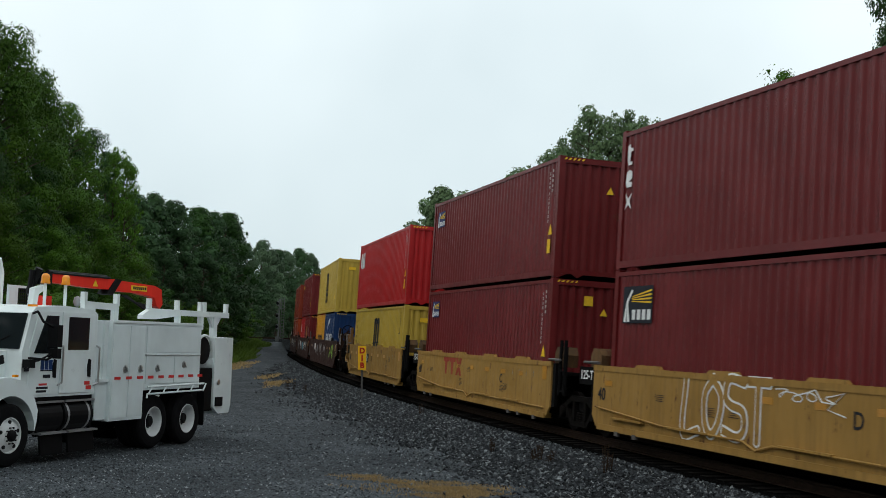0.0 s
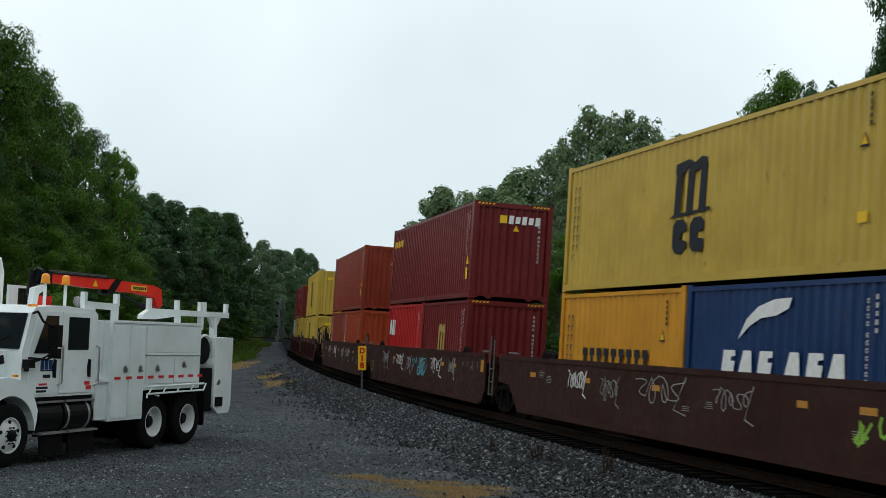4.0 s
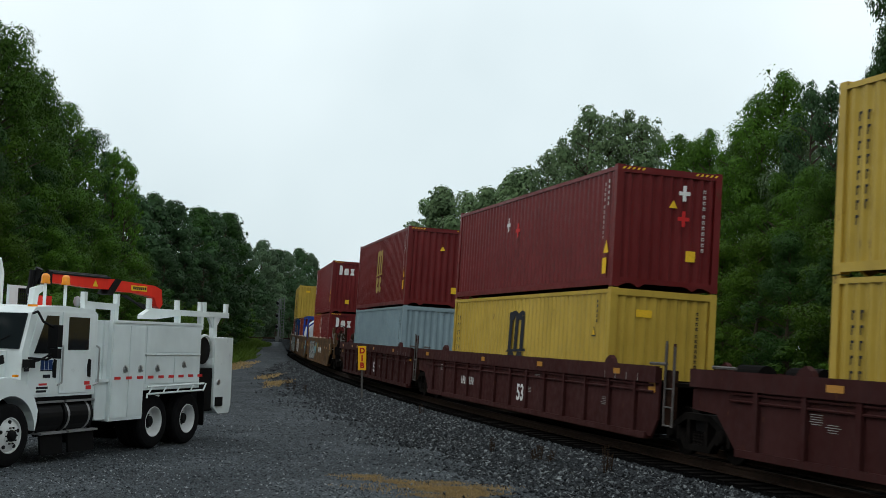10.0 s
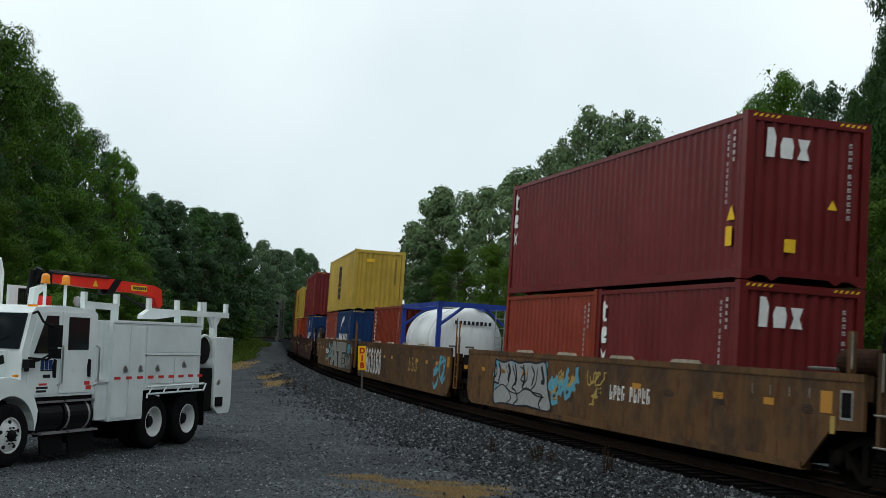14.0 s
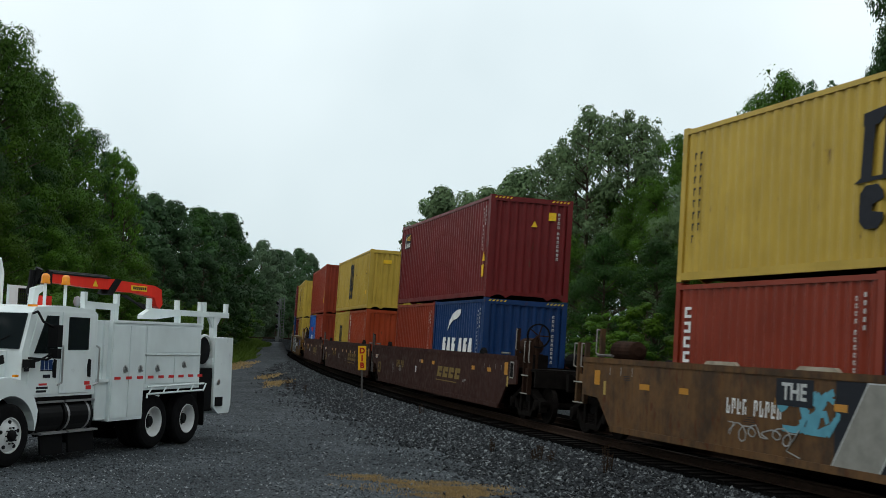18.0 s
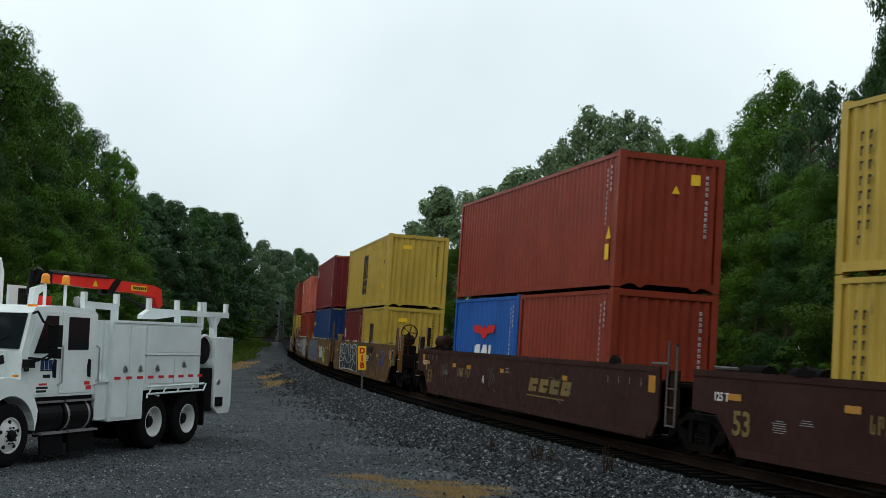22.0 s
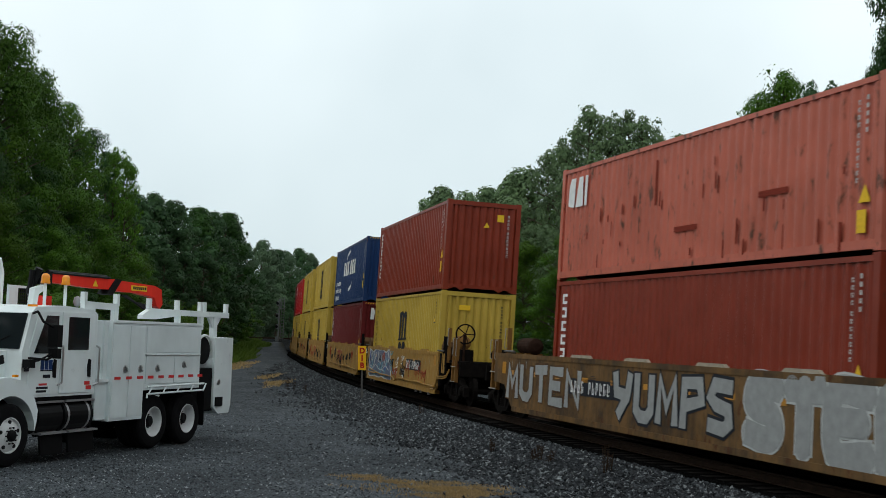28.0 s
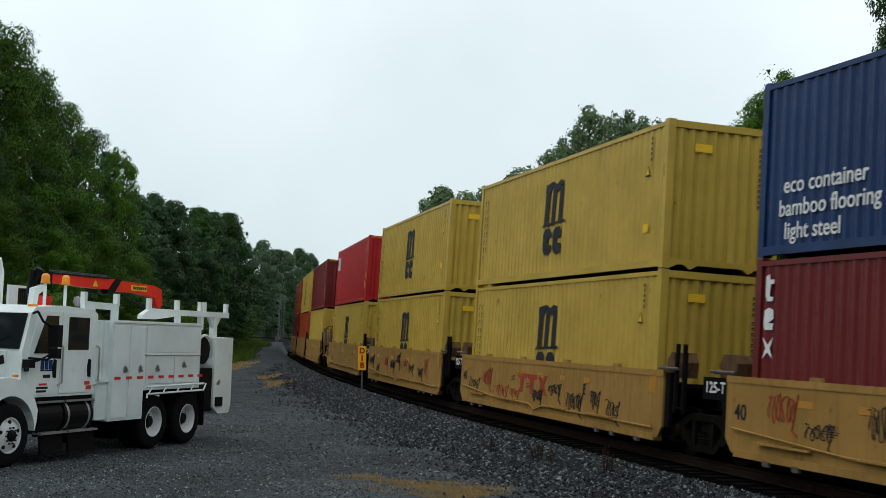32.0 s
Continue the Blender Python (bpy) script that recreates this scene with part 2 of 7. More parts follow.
def beside(s, off, z=0.0):
    """A point off metres to the lot's side of the track's centre line."""
    a, b = line_at(s + 1), line_at(s - 1)
    d = (b - a).normalized()
    p = line_at(s)
    return Vector((p.x + d.y * off, p.y - d.x * off, z))


def ride(s, half):
    """The pose of a car whose bogies stand half metres before and behind s; it drives along its +x, towards smaller s."""
    a, b = line_at(s + half), line_at(s - half)
    d, c = b - a, (a + b) / 2
    return Matrix.Translation(c) @ Matrix.Rotation(math.atan2(d.y, d.x), 4, "Z") @ Matrix.Rotation(radians(-CANT), 4, "X")


# metres that the train has gone, second by second
GONE = [-2.62, 10.02, 22.63, 35.17, 47.66, 60.12, 72.55, 84.98, 97.4, 109.82, 122.24, 134.63, 146.97, 159.27, 171.55, 183.8, 196.01,
        208.19, 220.35, 232.51, 244.65, 256.77, 268.85, 280.9, 292.92, 304.91, 316.88, 328.82, 340.75, 352.65, 364.56, 376.46, 388.32]
RIDES = []  # (thing, place in the train, half wheelbase, local offset)


# ---------------------------------------------------------------- shipping containers
HC, STD = 2.896, 2.591
L40, L20, WID = 12.192, 6.058, 2.438


def corrugated(length, height, pitch, depth, name):
    """A wall of folded sheet in the xz plane, its outer folds at y = 0, facing -y."""
    n = max(2, round(length / pitch))
    p = length / n
    prof = []
    for i in range(n):
        x = -length / 2 + i * p
        prof += [(x, depth), (x + 0.25 * p, depth), (x + 0.5 * p, 0.0), (x + 0.75 * p, 0.0)]
    prof.append((length / 2, depth))
    bm = bmesh.new()
    lo = [bm.verts.new((x, y, 0)) for x, y in prof]
    hi = [bm.verts.new((x, y, height)) for x, y in prof]
    for i in range(len(prof) - 1):
        bm.faces.new((lo[i], lo[i + 1], hi[i + 1], hi[i]))
    me = bpy.data.meshes.new(name)
    bm.to_mesh(me)
    bm.free()
    return me


@lru_cache(None)
def container_meshes(length, height):
    half, w = length / 2, WID / 2
    side = corrugated(length - 0.30, height - 0.29, 0.278, 0.036, "side_panel")
    end = corrugated(WID - 0.30, height - 0.32, 0.24, 0.045, "end_panel")
    bm = bmesh.new()
    for s in (-1, 1):
        y0, y1 = (w - 0.06, w) if s > 0 else (-w, -w + 0.06)
        box(bm, -half + 0.16, half - 0.16, y0, y1, 0.03, 0.17)
        box(bm, -half + 0.16, half - 0.16, y0, y1, height - 0.125, height - 0.04)
        x0, x1 = (half - 0.09, half) if s > 0 else (-half, -half + 0.09)
        box(bm, x0, x1, -w + 0.15, w - 0.15, 0.085, 0.19)
        for y in (-0.62, 0.62):
            prism(bm, [(y - 0.15, 0.085), (y + 0.15, 0.085), (y, 0.0)], x0 + 0.01, x1 - 0.004, "x")
        for sy in (-1, 1):
            prism(bm, [(sy * (w - 0.15), 0.085), (sy * (w - 0.34), 0.085), (sy * (w - 0.15), 0.01)], x0 + 0.01, x1 - 0.006, "x")
        box(bm, x0, x1, -w + 0.15, w - 0.15, height - 0.16, height - 0.02)
    frame_me = mesh_of(bm, "frame", 0.008)
    bm = bmesh.new()
    box(bm, -0.08, 0.08, -0.075, 0.075, 0.118, height - 0.118)
    post = mesh_of(bm, "corner_post", 0.012)
    bm = bmesh.new()
    box(bm, -0.089, 0.089, -0.081, 0.081, 0, 0.118)
    cast = mesh_of(bm, "corner_casting", 0.012)
    bm = bmesh.new()
    for i in range(int(length / 0.55)):
        x = -half + 0.3 + i * 0.55
        if x + 0.4 < half - 0.2:
            box(bm, x, x + 0.28, -w + 0.12, w - 0.12, height - 0.062, height - 0.035)
    box(bm, -half + 0.1, half - 0.1, -w + 0.06, w - 0.06, height - 0.09, height - 0.055)
    roof = mesh_of(bm, "roof")
    bm = bmesh.new()
    box(bm, -half + 0.1, half - 0.1, -w + 0.05, w - 0.05, 0.1, 0.15)
    floor_me = mesh_of(bm, "floor")
    return side, end, frame_me, post, cast, roof, floor_me


COLOUR_WORD = {"dred": "dark red", "red": "bright red", "yellow": "yellow", "redbrown": "red-brown", "orange": "orange-red", "navy": "dark blue",
               "blue": "bright blue", "grey": "pale grey-blue", "salmon": "rust-scarred salmon", "amber": "amber yellow"}


def container(col, length, height, marks=(), above=False):
    size = "forty-foot" if length > 8 else "twenty-foot"
    where = "stacked on a lower container" if above else "sitting in a well car"
    wear = ""
    ob = thing("shipping_container", "%s corrugated steel %s shipping container%s, %s" % (COLOUR_WORD[col], size, wear, where), "shipping container", "containers on the train")
    side, end, frame_me, post, cast, roof, floor_me = container_meshes(length, height)
    mat, half, w = CP[col], length / 2, WID / 2
    place("side_panel", side, mat, ob, pose(0, -w + 0.012, 0.168))
    place("side_panel", side, mat, ob, pose(0, w - 0.012, 0.168, 0, 0, 180))
    place("end_panel", end, mat, ob, pose(half - 0.02, 0, 0.168, 0, 0, 90))
    place("end_panel", end, mat, ob, pose(-half + 0.02, 0, 0.168, 0, 0, -90))
    place("frame", frame_me, mat, ob)
    place("roof", roof, mat, ob)
    place("floor", floor_me, M_RUST, ob)
    for sx in (-1, 1):
        for sy in (-1, 1):
            place("corner_post", post, mat, ob, pose(sx * (half - 0.081), sy * (w - 0.077), 0))
            for z in (0, height - 0.118):
                place("corner_casting", cast, mat, ob, pose(sx * (half - 0.09), sy * (w - 0.082), z))
    MARK_WORK.append((ob, col, length, height, marks))
    return ob


MARK_WORK = []


# ---------------------------------------------------------------- well cars
def end_posts(unit, s, pitch, mat, tan):
    """What stands on a coupler end: short posts with grab irons and rungs, a tall post, a reservoir on its stand, valve gear and hoses."""
    for dx, z0, z1 in ((-0.62, 1.35, 2.42), (0.12, 0.80, 2.12), (0.50, 0.80, 2.12)):
        bx("end_post", (s * (pitch + dx), s * (pitch + dx + 0.085), -1.12, -1.22, z0, z1), mat, unit, 0.008)
        bm = bmesh.new()
        x = s * (pitch + dx + 0.16)
        pipe(bm, [(x - s * 0.08, -1.20, z1 - 0.03), (x, -1.25, z1 - 0.02), (x, -1.25, z1 - 0.52), (x - s * 0.08, -1.20, z1 - 0.54)], 0.012)
        part("grab_iron", bm, M_GRABL, unit, "worn pale grab iron")
    for z in (0.82, 1.26):
        bm = bmesh.new()
        pipe(bm, [(s * (pitch + 0.10), -1.24, z), (s * (pitch + 0.62), -1.24, z)], 0.015)
        part("step_rung", bm, M_GRABL, unit)
    bx("step_plate", (s * (pitch + 0.18), s * (pitch + 0.50), -1.14, -1.18, 1.27, 1.44), mat, unit, 0.005)
    bm = bmesh.new()
    a, b_ = sorted((s * (pitch - 1.35), s * (pitch - 0.45)))
    lathe(bm, [(0.10, a - 0.05), (0.20, a), (0.21, a + 0.04), (0.21, b_ - 0.04), (0.20, b_), (0.10, b_ + 0.05)], (0, -0.72, 1.98), "x", 18)
    part("air_reservoir", bm, M_TANP if tan else M_RUST, unit, "rusty air reservoir")
    for x in (a + 0.15, b_ - 0.15):
        bm = bmesh.new()
        prism(bm, [(x - 0.16, 1.42), (x + 0.16, 1.42), (x + 0.05, 1.80), (x - 0.05, 1.80)], -0.95, -0.5, "y")
        part("reservoir_bracket", bm, mat, unit)
    bx("valve_box", (s * (pitch - 0.35), s * (pitch + 0.05), -0.95, -0.55, 1.42, 1.78), M_GRIME, unit, 0.03)
    bm = bmesh.new()
    for k in range(3):
        pipe(bm, [(s * (pitch - 0.3 + 0.2 * k), -0.96, 1.55), (s * (pitch - 0.1 + 0.2 * k), -1.0, 1.36 - 0.05 * k), (s * (pitch + 0.3 + 0.1 * k), -0.9, 1.30), (s * (pitch + 0.8), -0.6, 1.12 - 0.06 * k)], 0.022)
    part("air_hose", bm, M_GRIME, unit, "black brake hoses")
    bx("side_plate", (s * (pitch - 1.45), s * (pitch - 0.62), -1.22, -1.27, 1.02, 1.62), M_TAN if tan else mat, unit, 0.01)
    if tan:  # the brake line bends down round the wheel
        bm = bmesh.new()
        for dz in (0.0, -0.06):
            pipe(bm, [(s * (pitch + 0.08), -1.28, 1.16 + dz), (s * (pitch - 0.06), -1.33, 0.98 + dz), (s * (pitch - 0.3), -1.36, 0.93 + dz), (s * (pitch - 1.15), -1.36, 0.90 + dz), (s * (pitch - 1.40), -1.36, 0.62 + dz), (s * (pitch - 1.60), -1.36, 0.55 + dz), (s * (pitch - 2.2), -1.36, 0.54 + dz)], 0.022)
        part("brake_pipe", bm, M_TAN, unit, "tan painted brake pipe")


SILL = {"t40": 1.64, "t53": 1.76, "r53": 1.80, "b53": 1.71, "m53": 1.71}


def well_car(kind, front_joint, rear_joint, extra):
    """One unit of an articulated well car; joints: 'link' to the next unit, or 'coupler'."""
    mat = {"t40": M_TAN, "t53": M_TAN3, "r53": M_TAN2, "b53": M_BROWN, "m53": M_MAROON}[kind]
    word = {"t40": "tan", "t53": "graffiti-covered tan", "r53": "rust-streaked tan", "b53": "dark brown", "m53": "ribbed maroon"}[kind]
    long40 = kind == "t40"
    well, pitch, top = (6.3, 7.9, SILL[kind]) if long40 else (8.3, 9.87, SILL[kind])
    unit = thing("well_car", "%s steel well car carrying containers on the rails" % word, "railway car", "well cars of the train")
    tip = well + 0.35 if long40 else well + 1.55
    for s in (-1, 1):
        bm = bmesh.new()
        if long40:
            pts = [(-tip, top), (tip, top), (tip, 0.62), (tip - 0.2, 0.40), (-tip + 0.2, 0.40), (-tip, 0.62)]
        else:
            nose = [(tip, top - 0.02), (tip, 1.02), (well + 0.75, 0.98), (well + 0.1, 0.40)] if front_joint == "coupler" else [(8.8, top - 0.02), (8.8, 0.72), (8.55, 0.40)]
            square = rear_joint == "link" and kind in ("t53", "r53")
            tail = [(-8.55, 0.40), (-8.8, 0.72)] if square else [(-well - 0.1, 0.40), (-well - 0.75, 0.98), (-tip, 1.02)]
            pts = [(-8.8 if square else -tip, top - 0.02), (-well + 0.6, top), (well - 0.6, top)] + nose + tail
        y = 1.28 if kind != "m53" else 1.235
        prism(bm, pts, s * y, s * (y + 0.05), "y")
        part("side_panel", bm, mat, unit)
        bm = bmesh.new()
        hi = 0.10 if kind != "m53" else 0.30
        box(bm, -tip if long40 or rear_joint == "coupler" or kind not in ("t53", "r53") else -8.8, tip if long40 or front_joint == "coupler" else 8.8, *sorted((s * 1.285, s * (1.345 if kind != "m53" else 1.37))), top - hi, top + 0.012)
        part("top_chord", bm, mat, unit, bevel=0.012)
        bm = bmesh.new()
        box(bm, -well - 0.05, well + 0.05, *sorted((s * 1.16, s * 1.35)), 0.34, 0.46)
        part("bottom_sill", bm, mat, unit, bevel=0.015)
        if kind == "m53":
            bm = bmesh.new()
            prism(bm, [(-0.06, 1.42), (0.06, 1.42), (0.06, 0.46), (-0.06, 0.46)], s * 1.286, s * 1.355, "y")
            rib = mesh_of(bm, "rib", 0.008)
            for i in range(13):
                place("rib", rib, mat, unit, pose(-7.8 + i * 1.3, 0, 0))
            for z in (1.36, 1.24):
                bm = bmesh.new()
                tube(bm, (-8.6, s * 1.315, z), (8.6, s * 1.315, z), 0.022, n=6)
                part("brake_pipe", bm, mat, unit)
        bm = bmesh.new()
        box(bm, -well, well, *sorted((s * 1.0, s * 1.16)), 0.36, 0.42)
        part("floor_edge", bm, M_BLACK, unit)
    # cross bearers of the well's floor
    bm = bmesh.new()
    box(bm, -0.16, 0.16, -1.2, 1.2, 0.42, 0.60)
    cross = mesh_of(bm, "floor_beam", 0.01)
    for i in range(5):
        place("floor_beam", cross, M_GRIME, unit, pose((i - 2) * (well - 0.4) / 2, 0, 0))
    for s, joint in ((1, front_joint), (-1, rear_joint)):
        bm = bmesh.new()
        a, b = sorted((s * (well - 0.02), s * (well + 0.12)))
        box(bm, a, b, -1.25, 1.25, 0.5, top - 0.25)
        part("bulkhead", bm, M_GRIME, unit)
        bm = bmesh.new()
        end = pitch + (1.25 if joint == "coupler" else -0.25)
        a, b = sorted((s * (well + 0.1), s * end))
        box(bm, a, b, -0.42, 0.42, 0.98, 1.34)
        part("stub_sill", bm, M_GRIME, unit, bevel=0.02)
        bm = bmesh.new()
        a, b = sorted((s * (well + 0.1), s * (pitch + (0.9 if joint == "coupler" else -0.75))))
        box(bm, a, b, -1.15, 1.15, 1.36, 1.43)
        part("end_platform", bm, M_GRIME, unit)
        bm = bmesh.new()
        a, b = sorted((s * (well + 0.3), s * (pitch - 0.35)))
        tube(bm, (a, 0.55, 1.66), (b, 0.55, 1.66), 0.2, n=14)
        part("air_reservoir", bm, M_BLACK, unit)
        bm = bmesh.new()
        pipe(bm, [(s * (well + 0.15), -1.32, top + 0.06), (s * (pitch - 0.7), -1.32, top + 0.06)], 0.03)
        part("walkway_edge", bm, M_GRAB, unit)
        if joint == "coupler":
            bm = bmesh.new()
            a, b = sorted((s * (pitch + 1.2), s * (pitch + 2.15)))
            box(bm, a, b, -0.09, 0.09, 0.82, 1.0)
            a, b = sorted((s * (pitch + 1.9), s * (pitch + 2.2)))
            box(bm, a, b, -0.16, 0.16, 0.76, 1.04)
            part("coupler", bm, M_RUST, unit, "rusty cast coupler", bevel=0.02)
            end_posts(unit, s, pitch, M_RUST if kind[0] in "bm" else M_TAN2 if kind == "r53" else M_TANP, long40)
            bm = bmesh.new()
            box(bm, *sorted((s * (pitch + 1.0), s * (pitch + 1.12))), -1.2, 1.2, 1.0, 1.4)
            part("end_sill", bm, M_GRIME, unit, bevel=0.01)
            if s > 0:
                bm = bmesh.new()
                lathe(bm, [(0.27, -0.02), (0.31, -0.02), (0.31, 0.02), (0.27, 0.02), (0.27, -0.02)], (pitch + 0.1, -0.85, 2.25), "x", 20, False)
                part("brake_wheel", bm, M_BLACK, unit)
                bm = bmesh.new()
                tube(bm, (pitch + 0.02, -0.85, 1.4), (pitch + 0.02, -0.85, 2.25), 0.05)
                for a_ in range(5):
                    tube(bm, (pitch + 0.1, -0.85, 2.25), (pitch + 0.1, -0.85 + 0.29 * math.cos(a_ * 1.257), 2.25 + 0.29 * math.sin(a_ * 1.257)), 0.018, n=5)
                part("brake_stand", bm, M_RUST, unit)
        else:
            if s < 0 and kind in ("t53", "r53"):
                bx("joint_plate", (-9.5, -8.78, -1.20, -1.27, 1.18, 1.64), M_BLACK, unit, 0.015, "black plate at the joint")
            if s < 0 and kind == "t53":
                # a tan stool that stands on the end platform
                st = bx("stand", (-9.35, -8.55, -1.12, -0.62, 2.02, 2.10), M_TAN, unit, 0.01, "tan steel stand")
                for x in (-9.31, -8.95, -8.59):
                    bx("leg", (x - 0.05, x + 0.05, -1.1, -1.0, 1.43, 2.02), M_TAN, st)
            if s > 0:
                for dx in (-0.95, -0.6):
                    bm = bmesh.new()
                    pipe(bm, [(pitch + dx, -1.22, 0.9), (pitch + dx, -1.22, 2.15 if not long40 else 2.0)], 0.045 if long40 else 0.03)
                    part("upright", bm, M_BLACK if long40 else mat, unit)
                if not long40:
                    bx("end_plate", (8.82, 9.12, -1.05, -1.20, 0.62, 1.66), M_RUST, unit, 0.02)
                    bm = bmesh.new()
                    hi = 2.7 if kind in ("t53", "r53") else 2.2
                    pipe(bm, [(9.34, -1.25, 0.62), (9.34, -1.25, hi - 0.1)], 0.022)
                    pipe(bm, [(8.98, -1.25, 0.62), (8.98, -1.25, hi)], 0.022)
                    for zz in (0.64, 0.98, 1.32):
                        pipe(bm, [(8.98, -1.25, zz), (9.34, -1.25, zz)], 0.016)
                    part("joint_ladder", bm, M_TANP if kind in ("t53", "r53") else M_GRAB, unit, "narrow worn ladder")
    CAR_WORK.append((unit, kind, front_joint, rear_joint, extra))
    return unit


CAR_WORK = []


@lru_cache(None)
def bogie_meshes():
    bm = bmesh.new()
    # one casting: an arched top bar, a bottom bar, two columns and the axle-box jaws, open between
    prism(bm, [(-1.16, 0.62), (-0.85, 0.70), (-0.45, 0.88), (0.45, 0.88), (0.85, 0.70), (1.16, 0.62), (1.16, 0.50), (0.85, 0.57), (0.42, 0.76), (-0.42, 0.76), (-0.85, 0.57), (-1.16, 0.50)], -0.09, 0.09, "y")
    prism(bm, [(-0.80, 0.58), (-0.45, 0.22), (0.45, 0.22), (0.80, 0.58), (0.70, 0.62), (0.40, 0.33), (-0.40, 0.33), (-0.70, 0.62)], -0.08, 0.08, "y")
    for s in (-1, 1):
        box(bm, *sorted((s * 0.26, s * 0.38)), -0.085, 0.085, 0.30, 0.80)
        box(bm, *sorted((s * 1.04, s * 1.16)), -0.085, 0.085, 0.36, 0.56)
        box(bm, *sorted((s * 0.66, s * 0.76)), -0.085, 0.085, 0.38, 0.62)
    frame_me = mesh_of(bm, "side_frame", 0.02)
    bm = bmesh.new()
    lathe(bm, [(0.058 if k % 2 else 0.075, 0.34 + k * 0.027) for k in range(11)], (0, 0, 0), "z", 8)
    spring = mesh_of(bm, "spring")
    bm = bmesh.new()
    lathe(bm, [(0.10, -0.08), (0.40, -0.075), (0.43, -0.06), (0.445, 0.06), (0.42, 0.062), (0.33, 0.03), (0.14, 0.035), (0.12, 0.08)], (0, 0, 0), "y", 24)
    wheel = mesh_of(bm, "wheel")
    bm = bmesh.new()
    box(bm, -0.2, 0.2, -1.0, 1.0, 0.62, 0.92)
    bolster = mesh_of(bm, "bolster", 0.02)
    bm = bmesh.new()
    tube(bm, (0, -1.05, 0), (0, 1.05, 0), 0.085, n=10)
    axle = mesh_of(bm, "axle")
    bm = bmesh.new()
    lathe(bm, [(0.03, -0.14), (0.10, -0.13), (0.125, -0.09), (0.125, 0.08)], (0, 0, 0), "y", 16)
    cap = mesh_of(bm, "bearing_cap")
    return frame_me, spring, wheel, bolster, axle, cap


RAIL_Z = 0.13  # top of the rails
WHEELS = []


def bogie():
    ob = thing("bogie", "black cast steel two-axle bogie rolling on the rails", "railway bogie", "bogies of the train")
    frame_me, spring, wheel, bolster, axle, cap = bogie_meshes()
    for s in (-1, 1):
        place("side_frame", frame_me, M_GRIME, ob, pose(0, s * 1.0, 0.05))
        for dx in (-0.89, 0.89):
            place("bearing_cap", cap, M_GRIME, ob, pose(dx, s * 1.02, RAIL_Z + 0.445, 0, 0, 0 if s < 0 else 180))
        for dx in (-0.16, 0, 0.16):
            place("spring", spring, M_GRIME, ob, pose(dx, s * 1.0, 0.0))
    place("bolster", bolster, M_BLACK, ob)
    for dx in (-0.89, 0.89):
        ax = place("axle", axle, M_GRIME, ob, pose(dx, 0, RAIL_Z + 0.445))
        WHEELS.append((ax, ob, dx))
        for s in (-1, 1):
            place("wheel", wheel, M_GRIME, ax, pose(0, s * 0.76, 0, 0, 0, 0 if s > 0 else 180))
    return ob


# ---------------------------------------------------------------- the train, front to rear
Y, R_, N_ = "yellow", "dred", "navy"
